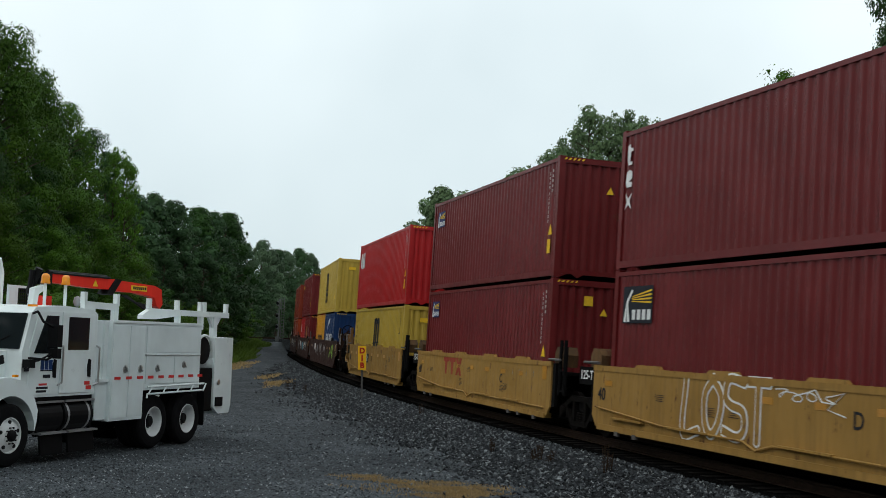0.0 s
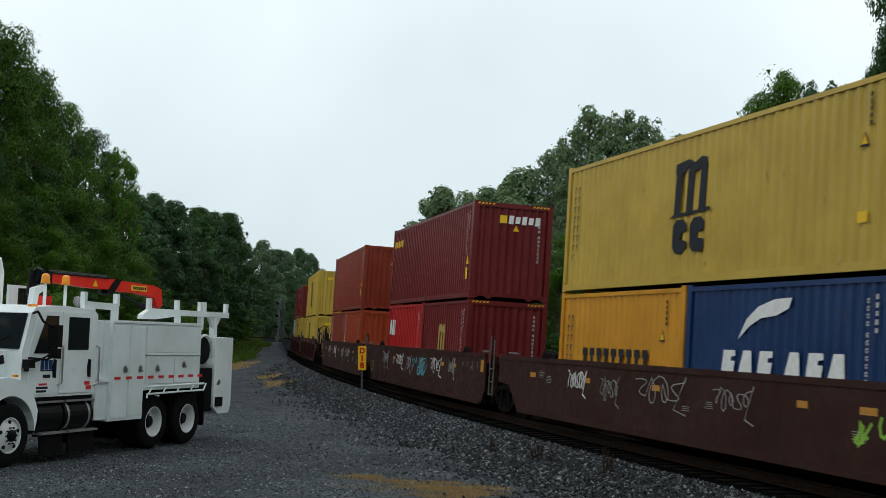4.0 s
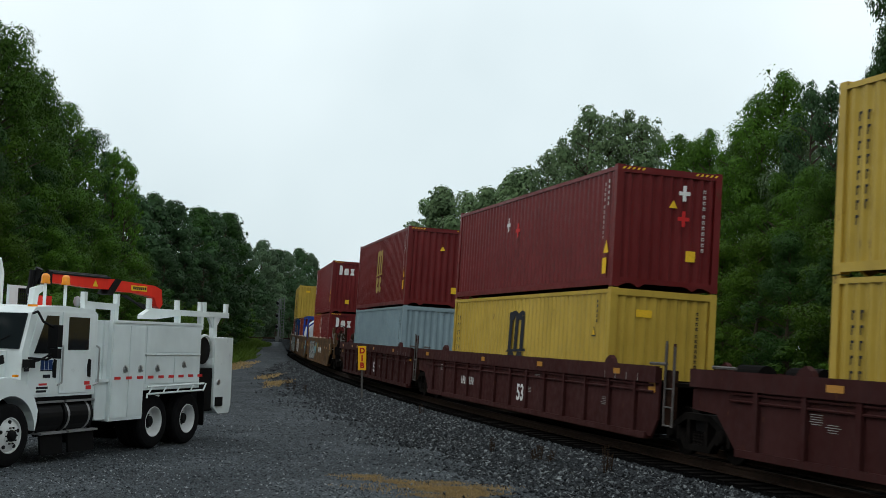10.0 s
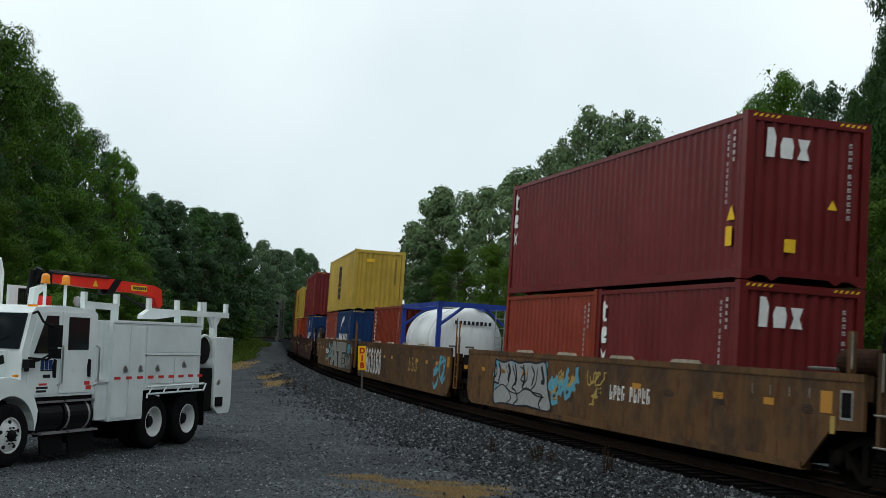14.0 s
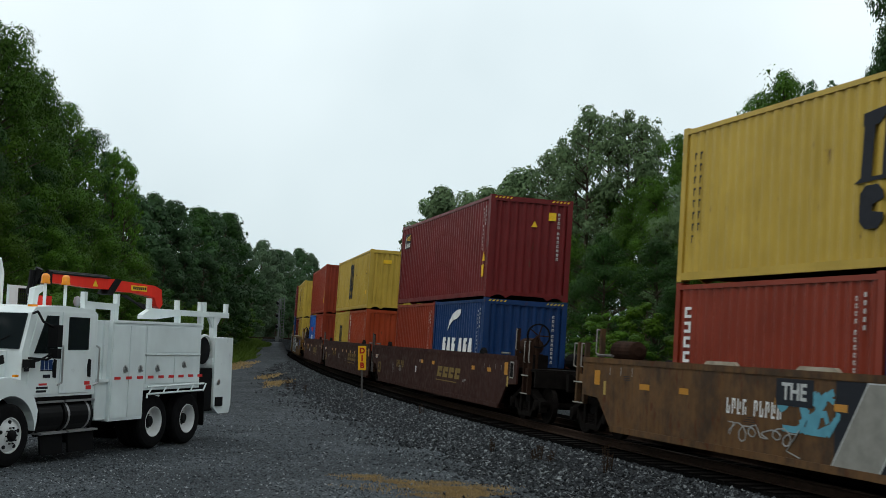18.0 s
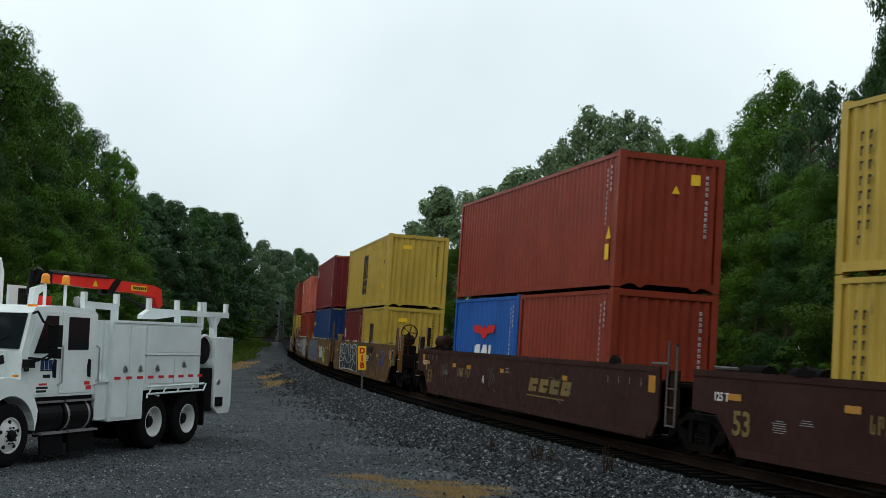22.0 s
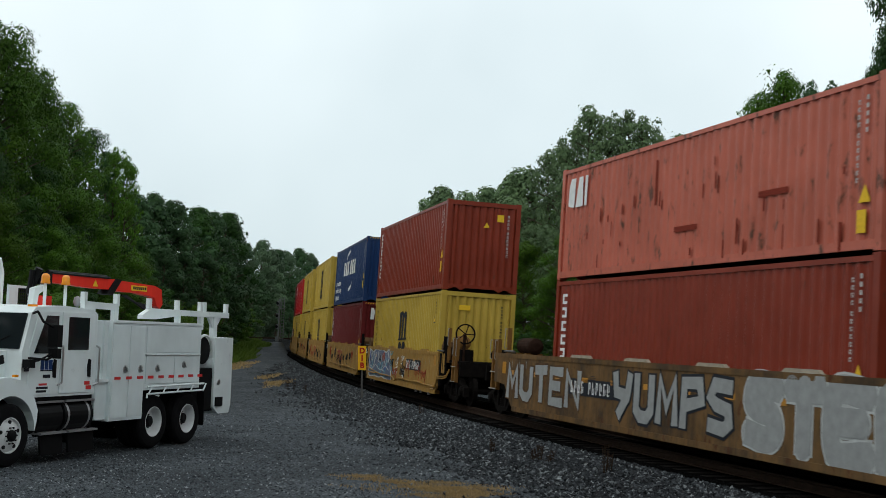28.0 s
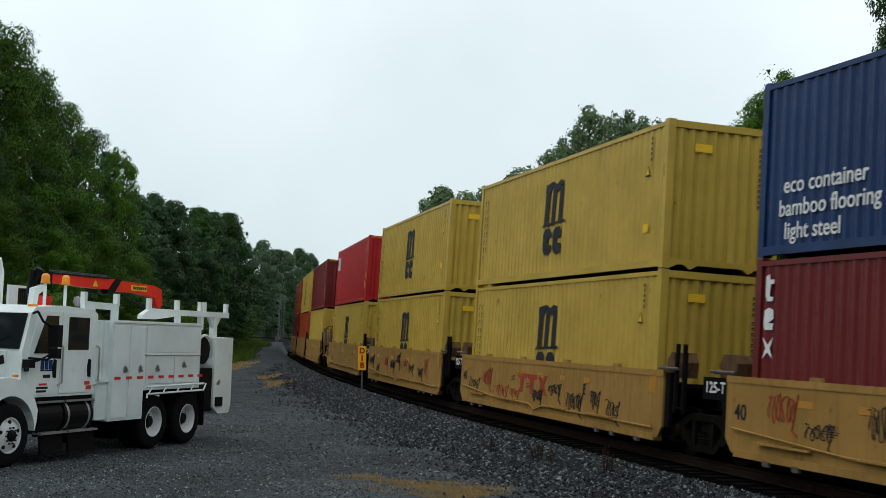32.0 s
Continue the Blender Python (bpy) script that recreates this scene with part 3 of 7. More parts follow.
# place in the train, car kind, joints (front, rear), upper container, lower containers (rear to front)
TRAIN = [
    (2.68, "t40", "link", "link", ("dred", HC, "column3"), [("dred", 40, HC, "panel_big")]),
    (18.44, "t40", "link", "link", ("dred", HC, "panel"), [("dred", 40, HC, "panel_low")]),
    (34.48, "t40", "link", "coupler", ("red", HC, "blocks3"), [(Y, 40, STD, "arches")]),
    (56.08, "b53", "coupler", "link", (Y, HC, "arches2"), [("amber", 20, STD, "row"), (N_, 20, STD, "swoosh")]),
    (76.00, "b53", "link", "link", ("dred", HC, "yellow5"), [("red", 20, STD, "blocks3"), ("dred", 20, STD, "arches_y")]),
    (95.73, "b53", "link", "coupler", ("redbrown", HC, "small_blue"), [("redbrown", 20, STD, "column"), ("orange", 20, STD, "column")]),
    (120.0, "m53", "coupler", "link", (Y, HC, "arches2"), [(Y, 40, STD, "arches")]),
    (139.97, "m53", "link", "link", ("dred", STD, "crosses"), [(Y, 40, STD, "arches")]),
    (159.8, "m53", "link", "coupler", ("dred", HC, "arches2_y"), [("grey", 40, STD, "plain")]),
    (184.05, "r53", "coupler", "link", ("dred", HC, "three_end"), [("redbrown", 20, STD, "plain"), ("dred", 20, STD, "three_end")]),
    (203.53, "r53", "link", "link", None, [("redbrown", 20, STD, "column"), ("tank", 20, STD, "")]),
    (223.01, "r53", "link", "coupler", (Y, HC, "arches2"), [("redbrown", 20, STD, "column_s"), (N_, 20, STD, "swoosh")]),
    (246.98, "b53", "coupler", "link", ("dred", HC, "panel_w"), [("redbrown", 20, STD, "plain"), (N_, 20, STD, "swoosh")]),
    (266.55, "b53", "link", "link", (Y, STD, "arches2"), [(Y, 20, STD, "arches"), ("orange", 20, STD, "column")]),
    (286.49, "b53", "link", "coupler", ("redbrown", HC, "plain"), [("blue", 20, STD, "wings"), ("redbrown", 20, STD, "plain")]),
    (310.38, "t53", "coupler", "link", (Y, HC, "arches2"), [("dred", 20, STD, "sealmark"), (Y, 20, STD, "arches")]),
    (329.99, "t53", "link", "link", ("dred", HC, "panel"), [(N_, 40, HC, "small_y")]),
    (349.55, "t53", "link", "coupler", ("salmon", STD, "blocks3s"), [("redbrown", 40, HC, "column")]),
    (372.15, "t40", "coupler", "link", ("redbrown", HC, "column"), [(Y, 40, HC, "arches")]),
    (388.09, "t40", "link", "link", (N_, HC, "swoosh_big"), [("dred", 40, HC, "three_end")]),
    (403.64, "t40", "link", "link", (Y, HC, "arches2"), [(Y, 40, HC, "arches")]),
    (419.3, "t40", "link", "link", (Y, HC, "arches2"), [(Y, 40, HC, "arches")]),
    (435.05, "t40", "link", "coupler", ("red", HC, "blocks3"), [(Y, 40, HC, "arches")]),
    (454.0, "t40", "coupler", "link", ("dred", HC, "plain"), [(Y, 40, HC, "plain")]),
    (469.8, "t40", "link", "link", (Y, HC, "arches2"), [("orange", 40, HC, "plain")]),
    (485.6, "t40", "link", "link", ("redbrown", HC, "plain"), [("dred", 40, HC, "plain")]),
]
BASE = 0.69
SEAT = {0: 0.73, 1: 0.73, 2: 0.66, 3: 0.65, 5: 0.65, 6: 0.65, 7: 0.72, 8: 0.66, 13: 0.65, 14: 0.71, 16: 0.65, 17: 0.65, 18: 0.73}  # how high each well holds its load


def tank_container():
    ob = thing("tank_container", "white cylindrical tank in a blue steel container frame", "tank container", "containers on the train")
    half, w, h = L20 / 2, WID / 2, STD
    blue = CP["navy2"]
    bm = bmesh.new()
    lathe(bm, [(0.25, -2.86), (0.7, -2.78), (1.0, -2.62), (1.14, -2.35), (1.14, 2.35), (1.0, 2.62), (0.7, 2.78), (0.25, 2.86)], (0, 0, 1.32), "x", 40)
    part("tank", bm, M_TANK, ob, "white painted tank", smooth=True)
    bm = bmesh.new()
    for s in (-1, 1):
        lathe(bm, [(1.15, -0.04), (1.17, -0.03), (1.17, 0.03), (1.15, 0.04)], (s * 1.5, 0, 1.32), "x", 40)
    part("tank_band", bm, M_TANK, ob)
    bm = bmesh.new()
    for sy in (-1, 1):
        for z in (0.08, h - 0.08):
            box(bm, -half, half, *sorted((sy * (w - 0.12), sy * w)), z - 0.07, z + 0.07)
    part("side_rail", bm, blue, ob, bevel=0.01)
    for sx in (-1, 1):
        bm = bmesh.new()
        for sy in (-1, 1):
            box(bm, *sorted((sx * (half - 0.15), sx * half)), *sorted((sy * (w - 0.14), sy * w)), 0, h)
            # corner braces
            tube(bm, (sx * (half - 0.08), sy * (w - 0.1), h - 0.75), (sx * (half - 0.08), sy * 0.35, h - 0.12), 0.055, n=6)
            tube(bm, (sx * (half - 0.08), sy * (w - 0.1), 0.75), (sx * (half - 0.08), sy * 0.35, 0.12), 0.055, n=6)
        for z in (0.08, h - 0.08):
            box(bm, *sorted((sx * (half - 0.14), sx * half)), -w, w, z - 0.08, z + 0.08)
        part("end_frame", bm, blue, ob)
    bm = bmesh.new()
    for y in (0.72, 1.02):
        tube(bm, (half - 0.02, y, 0.1), (half - 0.02, y, h - 0.1), 0.018, n=6)
    for k in range(7):
        tube(bm, (half - 0.02, 0.72, 0.35 + 0.3 * k), (half - 0.02, 1.02, 0.35 + 0.3 * k), 0.014, n=6)
    part("ladder", bm, M_SILVER, ob)
    bm = bmesh.new()
    box(bm, -2.6, 2.6, 0.15, 0.55, h - 0.06, h - 0.03)
    part("walkway", bm, M_SILVER, ob)
    for k in range(9):
        bm = bmesh.new()
        box(bm, -0.045, 0.045, -0.06, 0.06, 0, 0.003)
        part("lettering", bm, M_INK, ob, m=pose(2.868, -0.55 + k * 0.14, 1.95, 90, 0, 90))
    return ob


CP["navy2"] = paint("blue_frame_paint", (0.02, 0.05, 0.28), 0.45, 0.3, 0.1)
M_TANK = paint("white_tank_paint", (0.70, 0.72, 0.72), 0.4, 0.3, 0.0)

for k_, (c_, kind_, fj_, rj_, up_, low_) in enumerate(TRAIN):
    halfw = 7.9 if kind_ == "t40" else 9.87
    unit_ = well_car(kind_, fj_, rj_, k_)
    RIDES.append((unit_, c_, halfw, None))
    base = SEAT.get(k_, BASE)
    for j_, (col_, len_, h_, mk_) in enumerate(low_):
        if col_ == "tank":
            ob_ = tank_container()
        else:
            ob_ = container(col_, L40 if len_ == 40 else L20, h_, mk_)
        off_ = 0.0 if len_ == 40 else (-3.067, 3.067)[j_]
        RIDES.append((ob_, c_, halfw, pose(off_, 0, base)))
    if up_:
        ob_ = container(up_[0], L40, up_[1], up_[2], True)
        RIDES.append((ob_, c_, halfw, pose(0, 0, base + low_[0][2] + 0.02)))
    if fj_ == "coupler" or k_ == 0:
        RIDES.append((bogie(), c_ - halfw, 0.9, None))
    if rj_ == "coupler":
        RIDES.append((bogie(), c_ + halfw, 0.9, None))
    elif k_ + 1 < len(TRAIN):
        RIDES.append((bogie(), (c_ + TRAIN[k_ + 1][0]) / 2, 0.9, None))


# ---------------------------------------------------------------- paint marks on containers and cars
def flat(bm, pts, lift=0.0):
    """A polygon of paint 3 mm thick, drawn in the reading plane."""
    a = [bm.verts.new((x, y, lift)) for x, y in pts]
    b = [bm.verts.new((x, y, lift + 0.003)) for x, y in pts]
    bm.faces.new(b)
    n = len(pts)
    for i in range(n):
        bm.faces.new((a[i], a[(i + 1) % n], b[(i + 1) % n], b[i]))


def rect(bm, x, y, w, h, slant=0.0):
    flat(bm, [(x - w / 2 - slant, y - h / 2), (x + w / 2 - slant, y - h / 2), (x + w / 2 + slant, y + h / 2), (x - w / 2 + slant, y + h / 2)])


def stroke(bm, pts, w, lift=0.0):
    """One unbroken line of paint, mitred at its bends."""
    pts = [Vector(p) for p in pts]
    pts = [p for i, p in enumerate(pts) if i == 0 or (p - pts[i - 1]).length > 1e-4]
    dirs = [(b - a).normalized() for a, b in zip(pts, pts[1:])]
    if not dirs:
        return
    pts[0], pts[-1] = pts[0] - dirs[0] * w * 0.3, pts[-1] + dirs[-1] * w * 0.3
    lo, hi = [], []
    for i, p in enumerate(pts):
        d = dirs[max(0, i - 1)] + dirs[min(i, len(dirs) - 1)]
        d = d.normalized() if d.length > 0.2 else dirs[max(0, i - 1)]
        stretch = 1 / max(0.85, d.dot(dirs[min(i, len(dirs) - 1)]))
        n = Vector((-d.y, d.x)) * w / 2 * stretch
        z = lift + 0.003 + 0.0002 * i
        hi.append((bm.verts.new((p.x + n.x, p.y + n.y, z)), bm.verts.new((p.x - n.x, p.y - n.y, z))))
        lo.append((bm.verts.new((p.x + n.x, p.y + n.y, lift)), bm.verts.new((p.x - n.x, p.y - n.y, lift))))
    for i in range(len(pts) - 1):
        bm.faces.new((hi[i][0], hi[i][1], hi[i + 1][1], hi[i + 1][0]))
        bm.faces.new((lo[i][0], hi[i][0], hi[i + 1][0], lo[i + 1][0]))
        bm.faces.new((hi[i][1], lo[i][1], lo[i + 1][1], hi[i + 1][1]))


@lru_cache(None)
def shape(kind):
    bm = bmesh.new()
    if kind == "arch":  # three legs under two arches, with feet
        for k, x in enumerate((-0.52, 0.0, 0.52)):
            rect(bm, x, 0.55, 0.27, 0.95, 0.03)
        flat(bm, [(-0.66, 0.93), (-0.25, 0.93), (-0.12, 1.05), (0.05, 0.93), (0.40, 0.93), (0.50, 1.08), (0.68, 0.98), (0.66, 1.15), (0.42, 1.20), (0.16, 1.10), (-0.10, 1.20), (-0.30, 1.18), (-0.66, 1.14)], 0.0006)
        flat(bm, [(-0.86, 0.0), (0.86, 0.06), (0.80, 0.13), (0.30, 0.10), (-0.70, 0.08)], 0.001)
    elif kind == "pair":  # two rounded blocks
        for x in (-0.37, 0.37):
            flat(bm, [(x - 0.16, 0.0), (x + 0.16, 0.0), (x + 0.30, 0.14), (x + 0.30, 0.26), (x + 0.02, 0.30), (x + 0.02, 0.42), (x + 0.30, 0.50), (x + 0.28, 0.64), (x + 0.14, 0.76), (x - 0.16, 0.76), (x - 0.30, 0.62), (x - 0.30, 0.14)])
    elif kind == "hook":  # a bird-like sweep
        flat(bm, [(-0.8, -0.35), (-0.55, 0.0), (-0.2, 0.22), (0.3, 0.34), (0.8, 0.36), (0.72, 0.18), (0.35, 0.06), (-0.1, 0.02), (-0.45, -0.12)])
    elif kind == "wings":
        flat(bm, [(-1.05, 0.22), (-0.35, 0.20), (-0.18, 0.08), (0, 0.2), (0.18, 0.08), (0.35, 0.20), (1.05, 0.22), (0.92, -0.05), (0.35, -0.08), (0.12, -0.25), (-0.12, -0.25), (-0.35, -0.08), (-0.92, -0.05)])
    elif kind == "six":  # six slanted blocks in two groups
        for k, x in enumerate((-2.0, -1.25, -0.5, 0.55, 1.3, 2.05)):
            flat(bm, [(x - 0.30, -0.36), (x + 0.22, -0.36), (x + 0.30, 0.10), (x + 0.12, 0.10), (x + 0.14, 0.20), (x + 0.32, 0.22), (x + 0.30, 0.36), (x - 0.18, 0.36)] if k % 2 == 0 else [(x - 0.34, -0.36), (x + 0.28, -0.36), (x + 0.22, 0.36), (x - 0.10, 0.36)])
    elif kind == "blocks3":  # three slanted blocks
        flat(bm, [(-0.54, -0.30), (-0.20, -0.36), (-0.16, 0.36), (-0.42, 0.36), (-0.52, 0.20)])
        flat(bm, [(-0.12, -0.36), (0.30, -0.36), (0.26, 0.36), (0.04, 0.36)])
        flat(bm, [(0.38, -0.36), (0.52, -0.36), (0.54, 0.36), (0.40, 0.36)])
    elif kind == "five":
        for k in range(5):
            rect(bm, -0.68 + k * 0.34, 0, 0.24, 0.34 if k % 2 else 0.42, 0.02)
    elif kind == "three":
        flat(bm, [(-0.52, -0.28), (-0.32, -0.28), (-0.28, 0.16), (-0.36, 0.36), (-0.50, 0.36)])
        flat(bm, [(-0.16, -0.28), (0.12, -0.28), (0.15, 0.0), (0.10, 0.17), (-0.12, 0.17), (-0.18, 0.0)])
        flat(bm, [(0.24, -0.28), (0.54, -0.28), (0.46, -0.06), (0.54, 0.17), (0.24, 0.17), (0.32, -0.06)])
    elif kind == "column":  # six bracket shapes one under another
        for k in range(6):
            y, m = 0.62 - k * 0.27, (1, -1, 1)[k % 3]
            flat(bm, [(m * p, y + q) for p, q in ((-0.09, -0.1), (0.09, -0.1), (0.09, -0.045), (-0.03, -0.045), (-0.03, 0.045), (0.09, 0.045), (0.09, 0.1), (-0.09, 0.1))][::m])
    elif kind == "column3":  # the three shapes one under another
        flat(bm, [(-0.05, 0.30), (0.07, 0.30), (0.09, 0.36), (0.0, 0.38), (0.02, 0.58), (0.10, 0.58), (0.10, 0.65), (0.0, 0.65), (-0.02, 0.74), (-0.10, 0.70), (-0.09, 0.38)])
        flat(bm, [(-0.09, -0.16), (0.09, -0.16), (0.11, -0.06), (-0.01, -0.05), (0.11, 0.02), (0.10, 0.16), (0.0, 0.20), (-0.10, 0.15), (-0.12, -0.05)])
        flat(bm, [(-0.12, -0.62), (0.0, -0.52), (0.12, -0.62), (0.05, -0.46), (0.12, -0.28), (0.0, -0.40), (-0.12, -0.28), (-0.05, -0.46)])
    elif kind == "serial":  # a line of small characters down the wall
        for k in range(11):
            y = 0.72 - k * 0.135 - (0.06 if k > 3 else 0)
            rect(bm, 0.0, y, 0.07, 0.03)
            rect(bm, -0.025, y - 0.035, 0.022, 0.07)
            rect(bm, 0.02, y - 0.05, 0.03, 0.035)
    elif kind == "serial4":
        for k in range(5):
            rect(bm, 0.0, 0.65 - k * 0.15, 0.07, 0.09)
    elif kind == "two_lines":
        for x, n in ((-0.1, 8), (0.1, 7)):
            for k in range(n):
                rect(bm, x, 0.62 - k * 0.19, 0.075, 0.035)
                rect(bm, x - 0.02, 0.62 - k * 0.19 - 0.055, 0.03, 0.1)
    elif kind == "triangle":
        flat(bm, [(-0.16, -0.14), (0.16, -0.14), (0, 0.16)])
    elif kind == "rect":
        rect(bm, 0, 0, 1, 1)
    elif kind == "stripes":
        for k in range(5):
            rect(bm, -0.22 + k * 0.11, 0, 0.05, 0.05, 0.02)
    elif kind == "row":
        for k in range(9):
            rect(bm, -1.5 + k * 0.37, 0, 0.24, 0.2)
            rect(bm, -1.5 + k * 0.37, -0.2, 0.12, 0.2)
    elif kind == "panel":  # square badge: sail and rays
        rect(bm, 0, 0, 1.0, 0.74)
    elif kind == "rays":
        for k in range(4):
            flat(bm, [(-0.20, 0.06 + 0.03 * k), (0.46, 0.02 + 0.08 * k), (0.46, 0.06 + 0.08 * k), (-0.20, 0.075 + 0.03 * k)], 0.002)
    elif kind == "sail":
        stroke(bm, [(-0.42, -0.32), (-0.36, 0.1), (-0.30, -0.32)], 0.09, 0.002)
        stroke(bm, [(-0.36, 0.05), (-0.2, 0.28)], 0.06, 0.002)
        for k in range(4):
            rect(bm, -0.12 + k * 0.17, -0.20, 0.11, 0.2)
    elif kind == "flower":
        for a in range(4):
            stroke(bm, [(0, 0), (0.12 * math.cos(a * 1.571), 0.16 * math.sin(a * 1.571))], 0.09)
    if kind in SMALL:
        return [mesh_of(bm, "lettering")]
    return pieces(bm)


SMALL = ("serial", "serial4", "two_lines", "row", "stripes", "rays", "sail")


def pieces(bm):
    """One mesh for each loose piece."""
    seen, out = set(), []
    for v in bm.verts:
        if v in seen:
            continue
        todo, isle = [v], []
        seen.add(v)
        while todo:
            a = todo.pop()
            isle.append(a)
            for e in a.link_edges:
                b = e.other_vert(a)
                if b not in seen:
                    seen.add(b)
                    todo.append(b)
        idx = {w: i for i, w in enumerate(isle)}
        faces = {f for w in isle for f in w.link_faces}
        me = bpy.data.meshes.new("shape")
        me.from_pydata([tuple(w.co) for w in isle], [], [[idx[w] for w in f.verts] for f in faces])
        out.append(me)
    bm.free()
    return out


def mark(ob, kind, mat, at, sx=1.0, sy=1.0, name="logo_shape", label=""):
    made = [place(name, me, mat, ob, at @ Matrix.Diagonal((sx, sy, 1, 1)), label) for me in shape(kind)]
    if kind in SMALL:
        tagged(made[0], kind="stuff")
    return made[0]


def badge(ob, x, z, k, base, rays, sail):
    at = on_side(x, z, 1.224)
    mark(ob, "panel", base, at, k * 1.3, k, "logo_panel")
    mark(ob, "rays", rays, at @ pose(0, 0, 0.002), k * 1.3, k)
    mark(ob, "sail", sail, at @ pose(0, 0, 0.002), k * 1.3, k)


def container_marks():
    out = 1.2195
    rng = random.Random(11)
    for ob, col, length, h, kind in MARK_WORK:
        half = length / 2
        ink = M_INK if col in ("yellow", "amber", "grey") else M_NUM
        mid = h / 2
        # numbers down the wall and on the end, warning labels
        if col in ("yellow", "amber"):
            mark(ob, "two_lines", M_INK, on_side(-half + 0.62, h - 1.25, out), 1, 1.15, "lettering")
            mark(ob, "serial4", M_INK, on_side(half - 0.72, h - 0.75, out), 0.8, 0.7, "lettering")
            mark(ob, "triangle", M_INK, on_side(half - 0.85, h - 0.95, out), 0.75, 0.75, "warning_sign")
            mark(ob, "triangle", M_YEL, on_side(half - 0.85, h - 0.95, out + 0.004), 0.5, 0.5, "warning_sign")
            mark(ob, "rect", M_YEL, on_side(half - 0.85, h * 0.28, out), 0.24, 0.17, "warning_label")
            mark(ob, "rect", M_YEL, on_front(-0.45, h - 0.52, half - 0.012), 0.36, 0.16, "warning_label")
            mark(ob, "serial", M_INK, on_front(0.78, h - 1.0, half - 0.012), 0.8, 0.8, "lettering")
        else:
            mark(ob, "serial", ink, on_side(half - 0.62, h - 0.95, out), 0.8, 0.82, "lettering")
            mark(ob, "serial4", ink, on_side(half - 0.42, h - 0.85, out), 0.8, 0.8, "lettering")
            mark(ob, "serial", ink, on_front(0.82, h - 1.05, half - 0.012), 0.9, 0.9, "lettering")
            if length > 8 and col != "grey":
                mark(ob, "triangle", M_YEL, on_side(half - 0.42, h - 1.75, out), 0.9, 0.9, "warning_sign")
                mark(ob, "rect", M_YEL, on_side(half - 0.48, h - 2.15, out), 0.22, 0.34, "warning_label")
                mark(ob, "triangle", M_YEL, on_front(0.1 if kind != "three_end" else 0.5, h - 0.75 if kind != "three_end" else h - 1.5, half - 0.012), 0.6, 0.6, "warning_sign")
                z = rng.choice((0.62, 0.75, h - 0.5))
                mark(ob, "rect", M_YEL, on_front(rng.choice((0.62, 0.55, -0.3)), z if kind != "three_end" else 0.62, half - 0.012), 0.22, 0.23, "warning_label")
        if col in ("dred", "navy", "red"):
            mark(ob, "stripes", M_YEL, on_front(0.85, h - 0.07, half + 0.001), 1, 1, "hazard_stripe")
            mark(ob, "stripes", M_YEL, on_front(-0.85, h - 0.07, half + 0.001), 1, 1, "hazard_stripe")
        if kind in ("arches2", "arches", "arches2_y", "arches_y"):
            m = M_GOLD if kind.endswith("_y") else M_INK
            if kind == "arches_y":
                mark(ob, "arch", m, on_side(-0.1, 0.66, out), 0.66, 1.0)
            elif length < 8:
                mark(ob, "arch", m, on_side(-0.1, 1.08, out), 0.70, 0.70)
            else:
                low = 0.06 if kind == "arches" else 0.0
                mark(ob, "arch", m, on_side(-0.04, h * 0.44 - low, out), 0.92, 0.90)
                mark(ob, "pair", m, on_side(-0.06, h * 0.205 - low, out), 0.92, 0.84)
        elif kind in ("panel", "panel_low"):
            badge(ob, -5.05, h - 0.62, 0.68, M_NAVYP, M_YEL, M_WHITE)
        elif kind == "panel_w":
            badge(ob, -4.95, h - 0.62, 0.72, M_INK, M_YEL, M_WHITE)
        elif kind == "panel_big":
            badge(ob, -4.98, h - 0.72, 1.0, M_INK, M_YEL, M_WHITE)
        elif kind == "blocks3" or kind == "blocks3s":
            if length > 8:
                mark(ob, "blocks3", M_WHITE, on_side(-half + 1.0, h - (0.75 if kind == "blocks3" else 0.62), out), 1.0, 0.95)
            else:
                mark(ob, "blocks3", M_WHITE, on_side(-half + 0.95, h - 0.85, out), 0.95, 0.8)
        elif kind == "column":
            mark(ob, "column", M_WHITE, on_side(-half + 0.58, h * 0.60, out), 1.5, 1.15)
        elif kind == "column3":
            mark(ob, "column3", M_WHITE, on_side(-half + 0.42, h - 1.05, out), 1.25, 1.0)
        elif kind == "column_s":
            mark(ob, "column", M_WHITE, on_side(-half + 0.5, h * 0.55, out), 1.3, 1.0)
        elif kind == "swoosh":
            mark(ob, "hook", M_WHITE, on_side(-0.35, 1.95, out), 1.0, 0.95)
            mark(ob, "six", M_WHITE, on_side(0.1, 1.18, out), 0.78, 0.7)
        elif kind == "swoosh_big":
            mark(ob, "six", M_WHITE, on_side(0.05, 1.75, out), 1.0, 0.95)
            mark(ob, "hook", M_WHITE, on_side(-0.55, 2.40, out), 0.85, 0.65)
            mark(ob, "hook", M_WHITE, on_side(0.75, 0.85, out) @ pose(0, 0, 0, 0, 0, 180), 0.85, 0.65)
            for k, word in enumerate(("eco container", "bamboo flooring", "light steel")):
                place("lettering", text_mesh(word, 0.38, 0.004), M_WHITE, ob, on_side((-4.35, -4.25, -4.62)[k], 1.12 - 0.37 * k, out))
        elif kind == "wings":
            mark(ob, "wings", M_REDM, on_side(0.1, 1.62, out), 1.0, 0.8)
            mark(ob, "blocks3", M_WHITE, on_side(0.05, 1.12, out), 1.45, 0.36)
        elif kind == "yellow5":
            mark(ob, "five", M_YEL, on_side(-4.95, h - 0.62, out), 0.95, 0.62)
